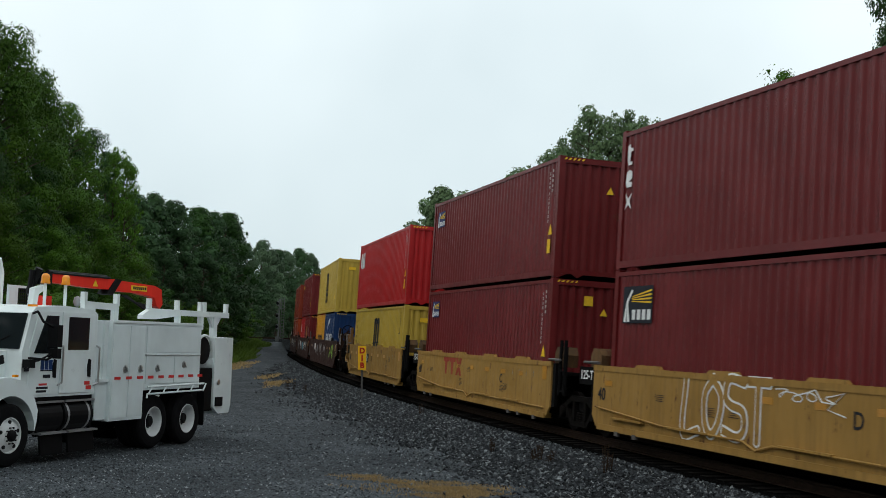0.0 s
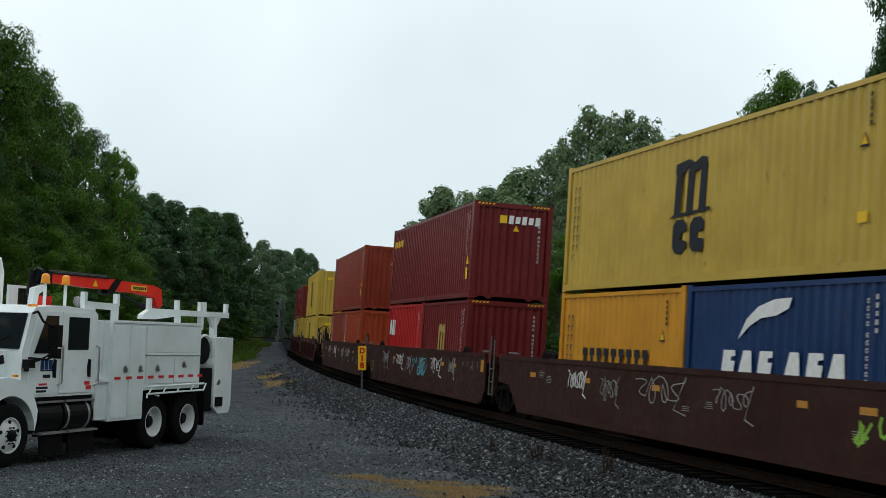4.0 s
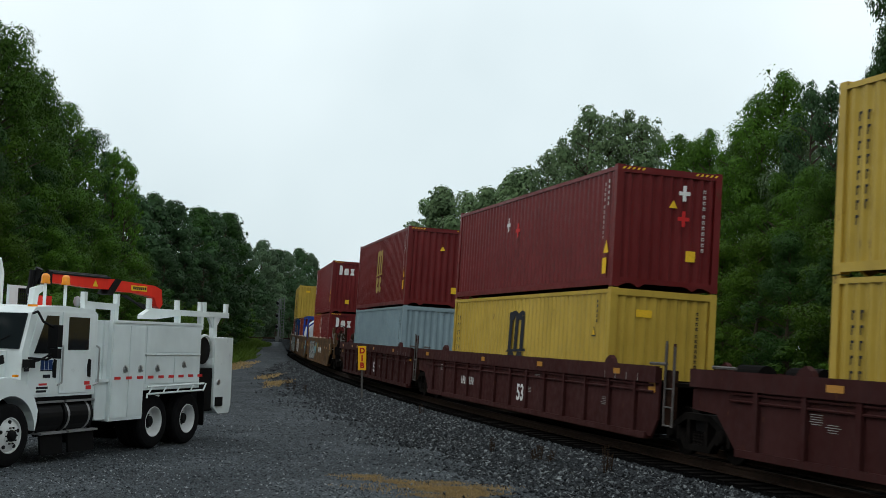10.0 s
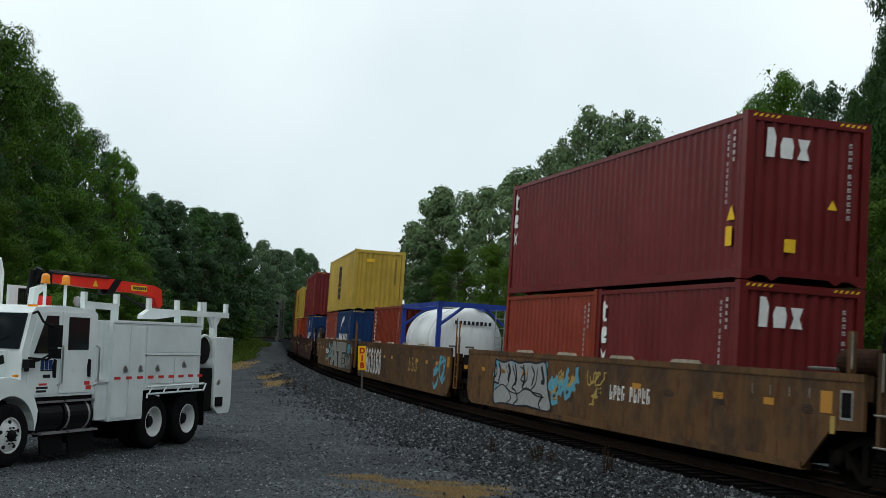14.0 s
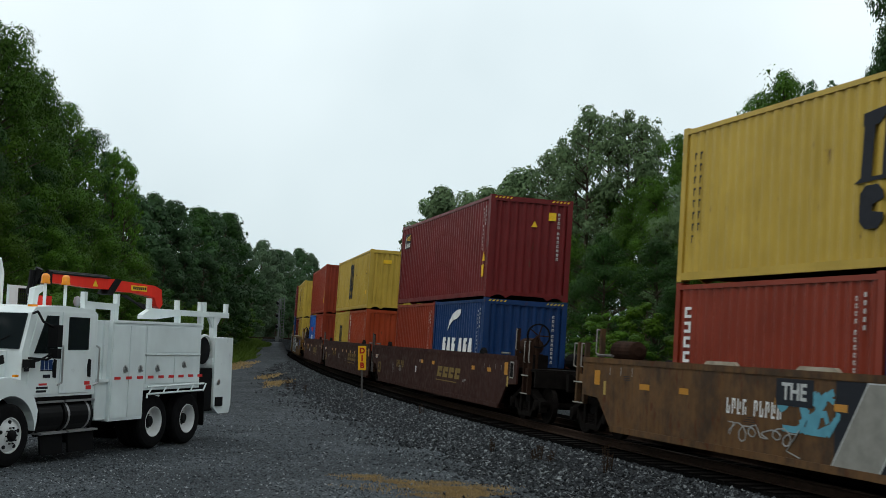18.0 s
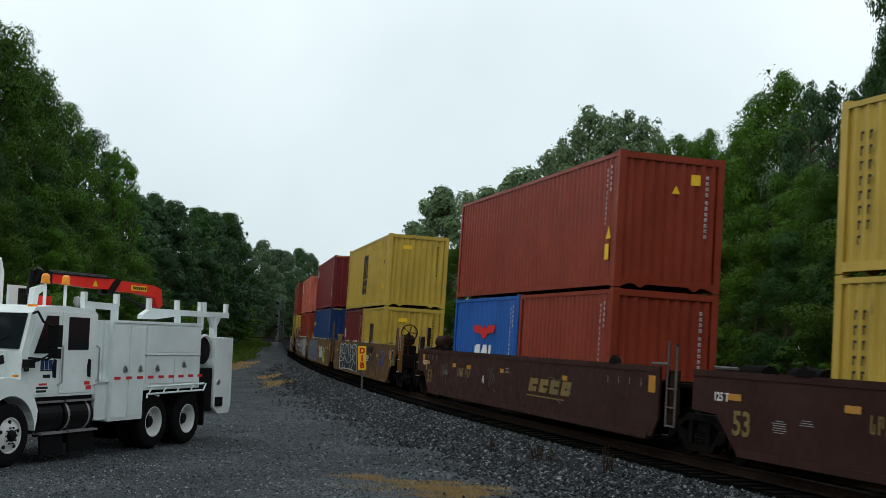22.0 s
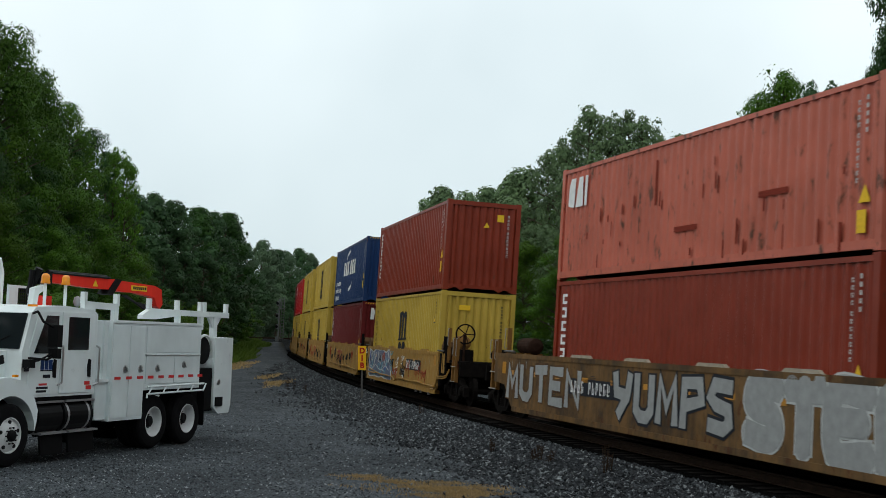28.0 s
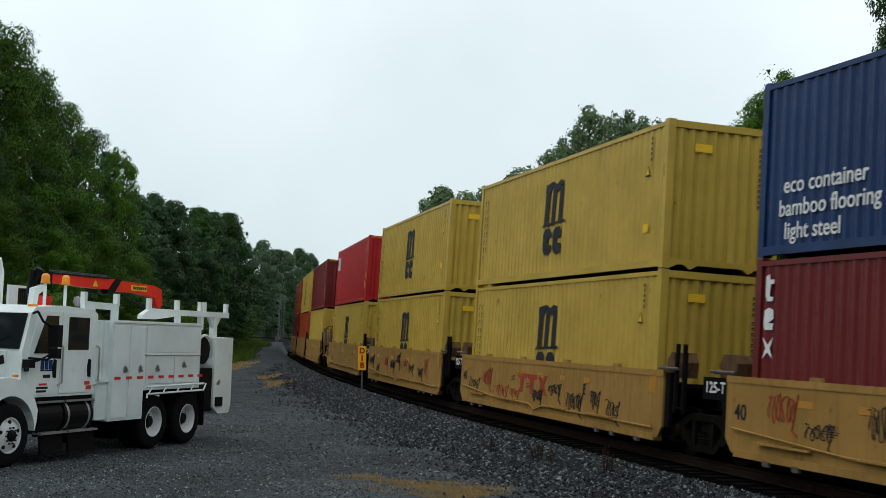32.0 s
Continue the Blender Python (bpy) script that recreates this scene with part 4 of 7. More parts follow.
            mark(ob, "five", M_WHITE, on_front(0.35, h - 0.5, half - 0.012), 0.6, 0.6)
        elif kind == "small_blue":
            mark(ob, "panel", M_BLUEM, on_side(-half + 0.55, h - 0.65, out), 0.32, 0.5)
        elif kind == "small_y":
            mark(ob, "five", M_YEL, on_side(-half + 0.8, h - 0.85, out), 0.7, 0.6)
            mark(ob, "rect", M_WHITE, on_side(-half + 0.35, 1.2, out), 0.12, 0.12)
        elif kind == "crosses":
            mark(ob, "flower", M_WHITE, on_side(-1.2, h - 0.75, out), 1.0, 1.0)
            mark(ob, "flower", M_REDM, on_side(-0.4, h - 0.95, out), 1.2, 1.0)
            mark(ob, "flower", M_WHITE, on_front(0.35, h - 0.5, half - 0.012), 0.9, 0.9)
            mark(ob, "flower", M_REDM, on_front(0.35, h - 1.05, half - 0.012), 0.9, 0.9)
        elif kind == "three_end":
            big = 0.8 if length > 8 else 0.8
            mark(ob, "three", M_WHITE, on_front(-0.42, h - 0.55, half - 0.012), big, big)
            mark(ob, "column3", M_WHITE, on_side(-half + 0.42, h - 1.0, out), 1.2, 1.0)
        elif kind == "sealmark":
            mark(ob, "panel", M_WHITE, on_side(-half + 0.55, mid + 0.2, out), 0.3, 0.62)
            mark(ob, "column", M_INK, on_side(-half + 0.55, mid + 0.2, out + 0.004), 0.7, 0.3)
        elif kind == "row":
            mark(ob, "row", M_INK, on_side(0.0, 1.28, out), 1.0, 0.8, "lettering")
        if col == "salmon":
            for k in range(26):
                x, z = rng.uniform(-4.6, 5.2), rng.uniform(0.25, 1.9)
                mark(ob, "rect", M_SCAR, on_side(x, z, out), rng.uniform(0.03, 0.08), rng.uniform(0.1, 0.45), "rust_streak")
            for x, z, w in ((-1.1, 1.75, 0.09), (3.2, 1.12, 0.9), (0.2, 0.75, 0.9)):
                mark(ob, "rect", M_SCAR, on_side(x, z, out), w, 0.1 if w > 0.5 else 0.9, "rust_streak")


M_NUM = plain("worn_container_numbers", (0.46, 0.44, 0.42), 0.6, 0, 0.3)
M_NAVYP = plain("navy_badge", (0.02, 0.03, 0.12), 0.5)
M_SCAR = plain("rust_scar", (0.20, 0.035, 0.022), 0.8, 0, 0.3)
container_marks()


LETTER = {  # strokes on a square of 0 to 1
    "M": [[(0, 0), (0.05, 1), (0.5, 0.35), (0.95, 1), (1, 0)]], "U": [[(0, 1), (0.02, 0.2), (0.3, 0), (0.7, 0), (0.98, 0.2), (1, 1)]], "T": [[(0, 1), (1, 1)], [(0.5, 1), (0.5, 0)]],
    "E": [[(1, 1), (0, 1), (0, 0), (1, 0)], [(0, 0.52), (0.8, 0.52)]], "N": [[(0, 0), (0, 1), (1, 0), (1, 1)]], "Y": [[(0, 1), (0.1, 0.55), (0.9, 0.5)], [(1, 1), (0.9, 0.5), (0.3, 0)]],
    "P": [[(0, 0), (0, 1), (0.9, 1), (1, 0.6), (0.1, 0.45)]], "S": [[(1, 0.95), (0.2, 1), (0, 0.7), (0.3, 0.55), (0.9, 0.45), (1, 0.15), (0.7, 0), (0, 0.08)]], "R": [[(0, 0), (0, 1), (0.9, 0.95), (0.95, 0.6), (0.1, 0.5), (1, 0)]],
    "L": [[(0.1, 1), (0, 0), (0.9, 0.06)]], "O": [[(0.5, 1), (0.05, 0.7), (0.1, 0.2), (0.5, 0), (0.9, 0.25), (0.95, 0.7), (0.5, 1)]], "A": [[(0, 0), (0.45, 1), (1, 0)], [(0.2, 0.38), (0.8, 0.38)]],
}


def spray(unit, x0, x1, z0, z1, letters, fill, line, seed, out=1.334, solid=True, name="graffiti", fat=0.26, cap=0.21, rim=1.45):
    """Sprayed work: fat strokes over a darker outline. letters: the word, or how many plain leaning bars stand for it."""
    rng = random.Random(seed)
    n = letters if isinstance(letters, int) else len(letters)
    w, hh = (x1 - x0) / n, z1 - z0
    for k in range(n):
        a = x0 + w * (k + 0.16)
        if isinstance(letters, int):
            lean = rng.uniform(-0.25, 0.25)
            hook = rng.uniform(0.5, 0.95)
            runs = [[(0.05 - lean, 0.12), (0.12, 0.0), (0.3, 0.1), (0.22, 0.5), (0.15 + lean, 0.9), (0.4, 1.0), (hook, 0.92)],
                    [(0.35, 0.5 + lean), (0.7, 0.55 + lean), (0.92, 0.3), (0.8, 0.05), (0.55, rng.uniform(0, 0.1))]]
        else:
            runs = LETTER[letters[k]]
        front, back = bmesh.new(), bmesh.new()
        lw = min(w * fat, hh * cap) if solid else w * 0.1
        inset = min(0.3 * hh, lw * 0.85) if solid else 0.06 * hh
        for r, run in enumerate(runs):
            pts = [(a + w * 0.68 * px + rng.uniform(-0.02, 0.02), z0 + inset + (hh - 2 * inset) * pz + rng.uniform(-0.02, 0.02)) for px, pz in run]
            stroke(front, pts, lw, 0.0045 + 0.002 * r)
            stroke(back, pts, lw * rim, 0.0)
        if solid:
            part(name, back, line, unit, m=pose(0, -out, 0, 90, 0, 0))
        else:
            back.free()
        part(name, front, fill, unit, m=pose(0, -out, 0, 90, 0, 0))


def curve(pts, n=6):
    """A smooth line through the points."""
    p = [Vector(q) for q in pts]
    p = [p[0] * 2 - p[1]] + p + [p[-1] * 2 - p[-2]]
    out = []
    for a, b, c, d in zip(p, p[1:], p[2:], p[3:]):
        for k in range(n):
            t = k / n
            out.append(0.5 * (2 * b + (c - a) * t + (2 * a - 5 * b + 4 * c - d) * t * t + (3 * b - a - 3 * c + d) * t ** 3))
    return [(v.x, v.y) for v in out] + [tuple(p[-2])]


def disc(bm, x, y, r, lift):
    flat(bm, [(x + r * math.cos(a), y + r * math.sin(a)) for a in np.linspace(0, 2 * math.pi, 15)[:-1]], lift)


def bubble(unit, x0, x1, z0, z1, word, fill, rim, fat, seed, out=1.334):
    """Fat rounded letters with a thin pale rim, each a little unlike the next."""
    rng = random.Random(seed)
    w, hh = (x1 - x0) / len(word), z1 - z0
    for k, ch in enumerate(word):
        lw = w * fat
        front, back = bmesh.new(), bmesh.new()
        dz = rng.uniform(-0.04, 0.04) * hh
        for r, run in enumerate(LETTER[ch]):
            pts = curve([(x0 + w * (k + 0.5) + (px - 0.5) * (w * 1.02 - lw) + rng.uniform(-0.02, 0.02), z0 + dz + lw * 0.5 + (hh - lw) * pz) for px, pz in run])
            for bm, wide, lift in ((back, lw + 0.07, 0.0), (front, lw, 0.006 + 0.0022 * r)):
                stroke(bm, pts, wide, lift)
                for i, q in enumerate((pts[0], pts[-1])):
                    disc(bm, q[0], q[1], wide / 2, lift + 0.001 + 0.0007 * i)
        part("graffiti", back, rim, unit, m=pose(0, -out, 0, 90, 0, 0))
        part("graffiti", front, fill, unit, m=pose(0, -out - 0.001 * (k % 2), 0, 90, 0, 0))


def wild_piece(unit, x0, x1, z0, z1, fill, rim, glow_, seed, n=9, out=1.334):
    """One dense sprayed piece: a dark body with a wavy pale rim, pale curves inside it and bright patches at its edge."""
    rng = random.Random(seed)
    w, hh = x1 - x0, z1 - z0
    up = [(x0 + w * i / n, z1 - hh * (0.02 + 0.12 * rng.random() * (i % 2))) for i in range(n + 1)]
    down = [(x1 - w * i / n + (0.12 * w if i == 0 else 0), z0 + hh * 0.06 * rng.random()) for i in range(n + 1)]
    ring = curve(up + [(x1 + 0.06 * w, z0 + 0.45 * hh)] + down + [(x0 - 0.02 * w, z0 + 0.5 * hh), up[0]], 4)[:-1]
    bm = bmesh.new()
    flat(bm, ring)
    part("graffiti", bm, fill, unit, "dense black sprayed piece with pale outlines", m=pose(0, -out, 0, 90, 0, 0))
    bm = bmesh.new()
    stroke(bm, ring + ring[:1], 0.045, 0.004)
    for k in range(n):
        a = x0 + w * (k + rng.uniform(0.35, 0.65)) / n
        b = w / n * rng.uniform(0.8, 1.3)
        lean = rng.uniform(-0.4, 0.4) * b
        cut = rng.uniform(0.3, 0.62)
        stroke(bm, curve([(a - 0.3 * b, z1 - 0.14 * hh), (a + lean, z0 + hh * (cut + 0.18)), (a - 0.4 * b + lean, z0 + hh * cut), (a + 0.2 * b, z0 + hh * (cut - 0.05)), (a + 0.35 * b + lean, z0 + hh * (cut - 0.22)), (a + 0.1 * b, z0 + 0.05 * hh)][: rng.choice((3, 4, 6, 6))], 5), rng.uniform(0.02, 0.05), 0.007 + 0.001 * k)
        stroke(bm, curve([(a + 0.05 * b, z1 - 0.12 * hh), (a + 0.3 * b, z0 + hh * rng.uniform(0.6, 0.75)), (a + 0.12 * b, z0 + hh * rng.uniform(0.45, 0.6))], 4), rng.uniform(0.04, 0.12), 0.006)
    stroke(bm, curve([(x0 + w * i / 6, z0 + hh * (0.34 + 0.09 * math.sin(2.1 * i + seed))) for i in range(7)], 5), 0.03, 0.0045)
    part("graffiti", bm, rim, unit, "pale sprayed outlines", m=pose(0, -out, 0, 90, 0, 0))
    bm = bmesh.new()
    for k in range(7):
        x, z, r = rng.choice((x0 - 0.08, x0 + 0.1, x0 + w * rng.random(), x1 + 0.05)), rng.uniform(z0 + 0.3 * hh, z1), rng.uniform(0.05, 0.14)
        disc(bm, x, min(z, z1 - r), r, 0.0015 + 0.0004 * k)
    part("graffiti", bm, glow_, unit, m=pose(0, -out + 0.0012, 0, 90, 0, 0))


def scrawl(unit, x0, x1, z0, z1, mat, seed, n=9, w=0.025, out=1.334):
    """Thin looping tags."""
    rng = random.Random(seed)
    bm = bmesh.new()
    for k in range(n):
        x, z = rng.uniform(x0, x1), rng.uniform(z0, z1)
        r, ph, sq = rng.uniform(0.08, 0.28), rng.uniform(0, 6), rng.uniform(0.5, 1.2)
        pts = [(x + r * math.cos(ph + t * rng.uniform(0.8, 1.2)) + 0.05 * t, min(z1, max(z0, z + r * sq * math.sin(ph + 1.3 * t)))) for t in np.linspace(0, 6, 9)]
        stroke(bm, pts, w)
    tagged(part("graffiti", bm, mat, unit, m=pose(0, -out, 0, 90, 0, 0)), kind="stuff")


def tag(unit, x0, x1, z0, z1, mat, seed, w=0.02, out=1.334):
    """A signature in one running line of loops and tails."""
    rng = random.Random(seed)
    n = rng.randint(4, 6)
    mid, amp, pts = (z0 + z1) / 2, (z1 - z0) / 2, []
    tall = [rng.uniform(0.45, 1.0) for _ in range(n + 1)]
    wide = (x1 - x0) / n
    for i in range(n * 9 + 1):
        f = i / 9
        k = min(n, int(f))
        a = 2 * math.pi * f + 0.6 * math.sin(f * 2.1 + seed)
        pts.append((x0 + f * wide + wide * 0.55 * math.sin(a), mid + amp * tall[k] * math.cos(a * (1 if k % 3 else 0.5)) + 0.04 * math.sin(f * 3)))
    pts += [(x1 + wide * 0.4, z1), (x1 - wide * 0.6, z0 - 0.06), (x1 + wide * 0.5, z0 - 0.14)]
    bm = bmesh.new()
    stroke(bm, pts, w)
    part("graffiti", bm, mat, unit, m=pose(0, -out, 0, 90, 0, 0))


def bars(ob, mat, x, z, n, size, out=1.332, name="lettering", gap=1.3):
    """A line of characters that stand for a number, as plain bars."""
    bm = bmesh.new()
    for k in range(n):
        if k == 4 and n > 7:
            continue
        rect(bm, k * size * 0.5 * gap, 0, size * 0.14, size)
        rect(bm, k * size * 0.5 * gap + size * 0.16, size * 0.42 * (1 if k % 2 else -1), size * 0.3, size * 0.15)
        rect(bm, k * size * 0.5 * gap + size * 0.28, size * 0.1 * (1 if k % 3 else -2), size * 0.12, size * 0.5)
    tagged(part(name, bm, mat, ob, m=on_side(x, z, out)), kind="stuff")


def words(ob, body, size, mat, x, z, out=1.3385, bold=0.004):
    place("lettering", text_mesh(body, size, bold), mat, ob, on_side(x, z, out))


def car_marks():
    for unit, kind, fj, rj, k in CAR_WORK:
        rng = random.Random(100 + k)
        face = 1.334 if kind != "m53" else 1.289
        top = SILL[kind]
        # amber reflectors along the sill, small data panels, wear
        n = 9 if kind == "t40" else 12
        reach = 5.9 if kind == "t40" else 9.0 if fj == "coupler" else 8.5
        zr = 1.30 if kind != "m53" else top - 0.14
        for i in range(n):
            x = -reach + 2 * reach * i / (n - 1)
            bx0 = face if kind != "m53" else 1.371
            if rng.random() < (0.6 if kind != "m53" else 0.45) and i < n - 1:
                mark(unit, "rect", M_AMBER, on_side(x, zr, bx0), rng.uniform(0.28, 0.42), 0.11, "reflector", "amber reflector strip")
        for i in range(5):
            x = rng.uniform(-reach + 0.5, reach - 0.5)
            bm = bmesh.new()
            for r in range(rng.randint(3, 6)):
                rect(bm, 0, -r * 0.036, rng.uniform(0.2, 0.4), 0.011)
            tagged(part("stencil", bm, M_CHALK if kind[0] in "bm" else M_INK, unit, m=on_side(x, rng.uniform(0.9, top - 0.3), face)), kind="stuff")
        for i in range(4):
            x = reach - 0.5 - i * 0.55
            mark(unit, "rect", M_CHALK, on_side(x, top - 0.22 if kind == "m53" else top - 0.32, face if kind != "m53" else 1.372), 0.014, 0.15, "length_mark")
        # load guides along the top edge
        if kind in ("t40", "t53", "r53"):
            for x in (-4.2, -1.4, 1.6, 4.4):
                bm = bmesh.new()
                w_ = 0.16 if kind == "t40" and k > 18 else 0.55
                prism(bm, [(x - w_, top + 0.005), (x + w_, top + 0.005), (x + w_ * 0.8, top + 0.075), (x - w_ * 0.8, top + 0.075)], -1.335, -1.26, "y")
                part("load_guide", bm, M_TAN if kind == "t40" else M_GUIDE, unit, "worn steel guide")
        else:
            for x in ((-6.5, 6.5) if kind == "m53" else (-6.6, 6.6)):
                for s in (-1, 1):
                    bm = bmesh.new()
                    prism(bm, [(x - 0.22, top), (x + 0.22, top), (x + 0.16, top + 0.10), (x + 0.02, top + 0.17), (x - 0.14, top + 0.10)], s * 1.25, s * 1.36, "y")
                    part("load_guide", bm, M_BLACK if kind == "b53" else M_MAROON, unit, bevel=0.01)
        tail_x = reach + 0.3 if kind == "t40" else reach - 0.05 if fj == "coupler" else 8.5
        mark(unit, "rect", M_AMBER, on_side(tail_x, 1.38, face + 0.001), 0.30, 0.32, "reflector", "amber end reflector")
        if kind != "t40" and rj == "coupler":
            mark(unit, "rect", M_AMBER, on_side(-9.1, 1.40, face + 0.001), 0.26, 0.30, "reflector", "amber end reflector")
            if kind != "m53":
                mark(unit, "rect", M_GOLD, on_side(-8.72, 1.20, face), 0.11, 0.28, "data_plate", "pale yellow plate")
                for i in range(3):
                    mark(unit, "rect", M_CHALK, on_side(-8.5 + i * 0.5, top - 0.24, face), 0.016, 0.17, "length_mark")
        if kind not in ("t40", "m53") and fj == "coupler":
            mark(unit, "rect", M_CHALK, on_side(reach + 0.45, 1.36, face), 0.30, 0.42, "data_plate", "dark plate with a pale frame")
            mark(unit, "rect", M_BLACK, on_side(reach + 0.45, 1.36, face + 0.004), 0.24, 0.35, "data_plate")
            mark(unit, "rect", M_GOLD, on_side(reach + 0.12, 1.06, face), 0.12, 0.26, "data_plate", "pale yellow plate")
        if kind == "t40":
            # ledge pipe along the side, dark frame at the joints
            bm = bmesh.new()
            pipe(bm, [(-6.4, -1.37, 0.80), (-3.4, -1.37, 0.62), (-0.6, -1.37, 0.60), (-0.2, -1.37, 0.48), (0.3, -1.37, 0.60), (6.3, -1.37, 0.58)], 0.022)
            part("brake_pipe", bm, M_TAN, unit)
            for x in (-4.9, -2.4, 1.2, 3.8):
                bx("side_step", (x - 0.7, x + 0.7, -1.335, -1.42, 0.60, 0.635), M_TAN, unit)
            for x in (-5.4, -4.6, 3.6, 4.4, 5.6):
                bx("drain_bracket", (x - 0.08, x + 0.08, -1.30, -1.36, 0.27, 0.36), M_GRAB, unit)
            bx("joint_plate", (-7.50, -6.66, -1.22, -1.29, 1.22, 1.60), M_BLACK, unit, 0.015, "black plate at the joint")
            bx("joint_leg", (-6.86, -6.66, -1.20, -1.28, 0.5, 1.22), M_BLACK, unit, 0.02)
            bx("front_plate", (6.68, 6.86, -1.22, -1.30, 0.62, 1.62), M_BLACK, unit, 0.015)
            bm = bmesh.new()
            for x in (7.02, 7.30):
                pipe(bm, [(x, -1.24, 0.95), (x, -1.24, 2.15)], 0.045)
            for z in (1.0, 1.45):
                pipe(bm, [(7.02, -1.24, z), (7.36, -1.24, z)], 0.018)
            part("joint_ladder", bm, M_BLACK, unit)
            for s in (-1, 1):
                bm = bmesh.new()
                prism(bm, [(s * 6.55, top), (s * 6.55, top + 0.22), (s * 6.70, top + 0.36), (s * 6.98, top + 0.36), (s * 7.10, top + 0.18), (s * 7.05, top - 0.1), (s * 6.75, top - 0.1)], -1.22, -0.85, "y")
                part("end_guide", bm, M_TAN2, unit, "rusty tan rounded container guide", bevel=0.05)
            bx("cross_tie", (-7.4, -6.7, -1.15, 1.15, top + 0.02, top + 0.08), M_RUST, unit)
            if k in (0, 1, 18, 19, 20, 21, 23, 24):
                words(unit, "125-T", 0.27, M_WHITE, -7.10, 1.42, 1.294)
            if k < 3 or k > 17:
                words(unit, "40", 0.36, M_INK, -6.2, 1.06)
        if k == 0:
            bubble(unit, -2.75, 0.15, 0.56, 1.63, "LOST", M_TAN, M_WHITE, 0.17, 1)
            tag(unit, 0.25, 1.9, 1.32, 1.52, M_WHITE, 3, 0.018)
            words(unit, "D", 0.36, M_INK, 2.4, 1.14)
        if k in (1, 19, 20):
            x, z0, hh = (-2.1, 1.02, 0.5) if k == 1 else (-0.5, 0.84, 0.46)
            for i, ring in enumerate(([(0.18, 0.0), (0.36, 0.0), (0.42, 0.72), (0.62, 0.78), (0.64, 1.0), (-0.04, 1.0), (-0.02, 0.78), (0.14, 0.72)],) * 2 + ([(0.0, 0.0), (0.22, 0.0), (0.33, 0.3), (0.44, 0.0), (0.66, 0.0), (0.46, 0.5), (0.66, 1.0), (0.44, 1.0), (0.33, 0.7), (0.22, 1.0), (0.0, 1.0), (0.2, 0.5)],)):
                bm = bmesh.new()
                flat(bm, [(x - 1.05 + i * 0.7 + p, z0 + q * hh) for p, q in ring])
                part("logo_shape", bm, M_BROWNM, unit, m=pose(0, -1.334, 0, 90, 0, 0))
            words(unit, "C" if k == 1 else "E", 0.32, M_INK, 2.8, 1.1)
        if k in (18, 19, 20, 21):
            for i in range(9):
                x = -5.7 + i * 1.25 + rng.uniform(-0.3, 0.3)
                z = rng.uniform(0.6, 1.05)
                tag(unit, x, x + rng.uniform(0.5, 1.0), z, z + rng.uniform(0.25, 0.55), rng.choice((M_BROWNM, M_INK, M_INK, M_BROWNM, M_INK)), 300 + 20 * k + i, rng.uniform(0.016, 0.028))
        if k in (2, 18, 15, 17):
            x = {2: -2.1, 18: 2.8, 15: 2.5, 17: -3.5}[k]
            mark(unit, "rect", M_INK, on_side(x, 1.14, face), 2.5, 0.36, "number_panel")
            bars(unit, M_WHITE, x - 1.08, 1.14, 11, 0.26, face + 0.005, gap=1.5)
        if k == 2:
            words(unit, "B", 0.3, M_INK, -0.1, 1.12)
        if k in (3, 4, 5):
            tag(unit, {3: -1.6, 4: -6.1, 5: -5.6}[k], {3: 0.2, 4: -5.0, 5: -4.6}[k], 1.0, 1.55, M_CHALK, 40 + k)
            tag(unit, {3: -5.2, 4: -3.5, 5: -3.0}[k], {3: -4.2, 4: -2.3, 5: -1.9}[k], 1.05, 1.5, M_WHITE, 50 + k, 0.022)
            tag(unit, {3: -3.4, 4: -1.6, 5: 0.4}[k], {3: -2.5, 4: -0.9, 5: 1.5}[k], 0.95, 1.45, M_CHALK, 60 + k, 0.016)
            tag(unit, {3: 1.4, 4: 4.6, 5: 2.2}[k], {3: 2.6, 4: 5.4, 5: 3.7}[k], 1.0, 1.5, M_CHALK, 70 + k, 0.016)
            if k == 3:
                scrawl(unit, 5.4, 7.4, 0.8, 1.5, M_GREENM, 47, 12, 0.05)
            if k == 4:
                scrawl(unit, -0.6, 1.2, 0.85, 1.4, M_TEAL, 48, 12, 0.045)
                tag(unit, 2.2, 3.6, 1.0, 1.5, M_WHITE, 49)
        if k in (4, 5, 12, 13, 14):
            words(unit, "53", 0.56, M_GOLDW, -8.25, 0.86, bold=0.012)
        if k in (6, 7, 8):
            words(unit, "53", 0.56, M_WHITE, 0.75, 0.80, 1.2905, 0.012)
            bars(unit, M_WHITE, -4.6 if k != 8 else -4.4, 0.92, 9, 0.22, 1.2885)
        if k in (12, 13, 14):
            for i in range(4):
                bm = bmesh.new()
                x = 1.4 + i * 0.74
                flat(bm, [(x, 0.9), (x + 0.56, 0.9), (x + 0.62, 1.02), (x + 0.30, 1.02), (x + 0.32, 1.08), (x + 0.66, 1.08), (x + 0.70, 1.22), (x + 0.14, 1.22)])
                part("logo_shape", bm, M_GOLDW, unit, m=pose(0, -1.3345, 0, 90, 0, 0))
            mark(unit, "rect", M_GOLDW, on_side(2.6, 0.80, face), 2.6, 0.03, "logo_shape")
            bars(unit, M_GOLDW, -5.0, 1.12, 8, 0.26)
            words(unit, {12: "B", 13: "C", 14: "A"}[k], 0.30, M_WHITE, {12: -1.7, 13: -2.2, 14: -2.4}[k], 1.0)
            words(unit, "125 T", 0.2, M_WHITE, -8.9, 1.28)
            if k == 14:
                for i in range(3):
                    tag(unit, -7.0 + i * 4.9, -6.2 + i * 4.9, 0.85, 1.35, M_GRAB, 77 + i, 0.014)
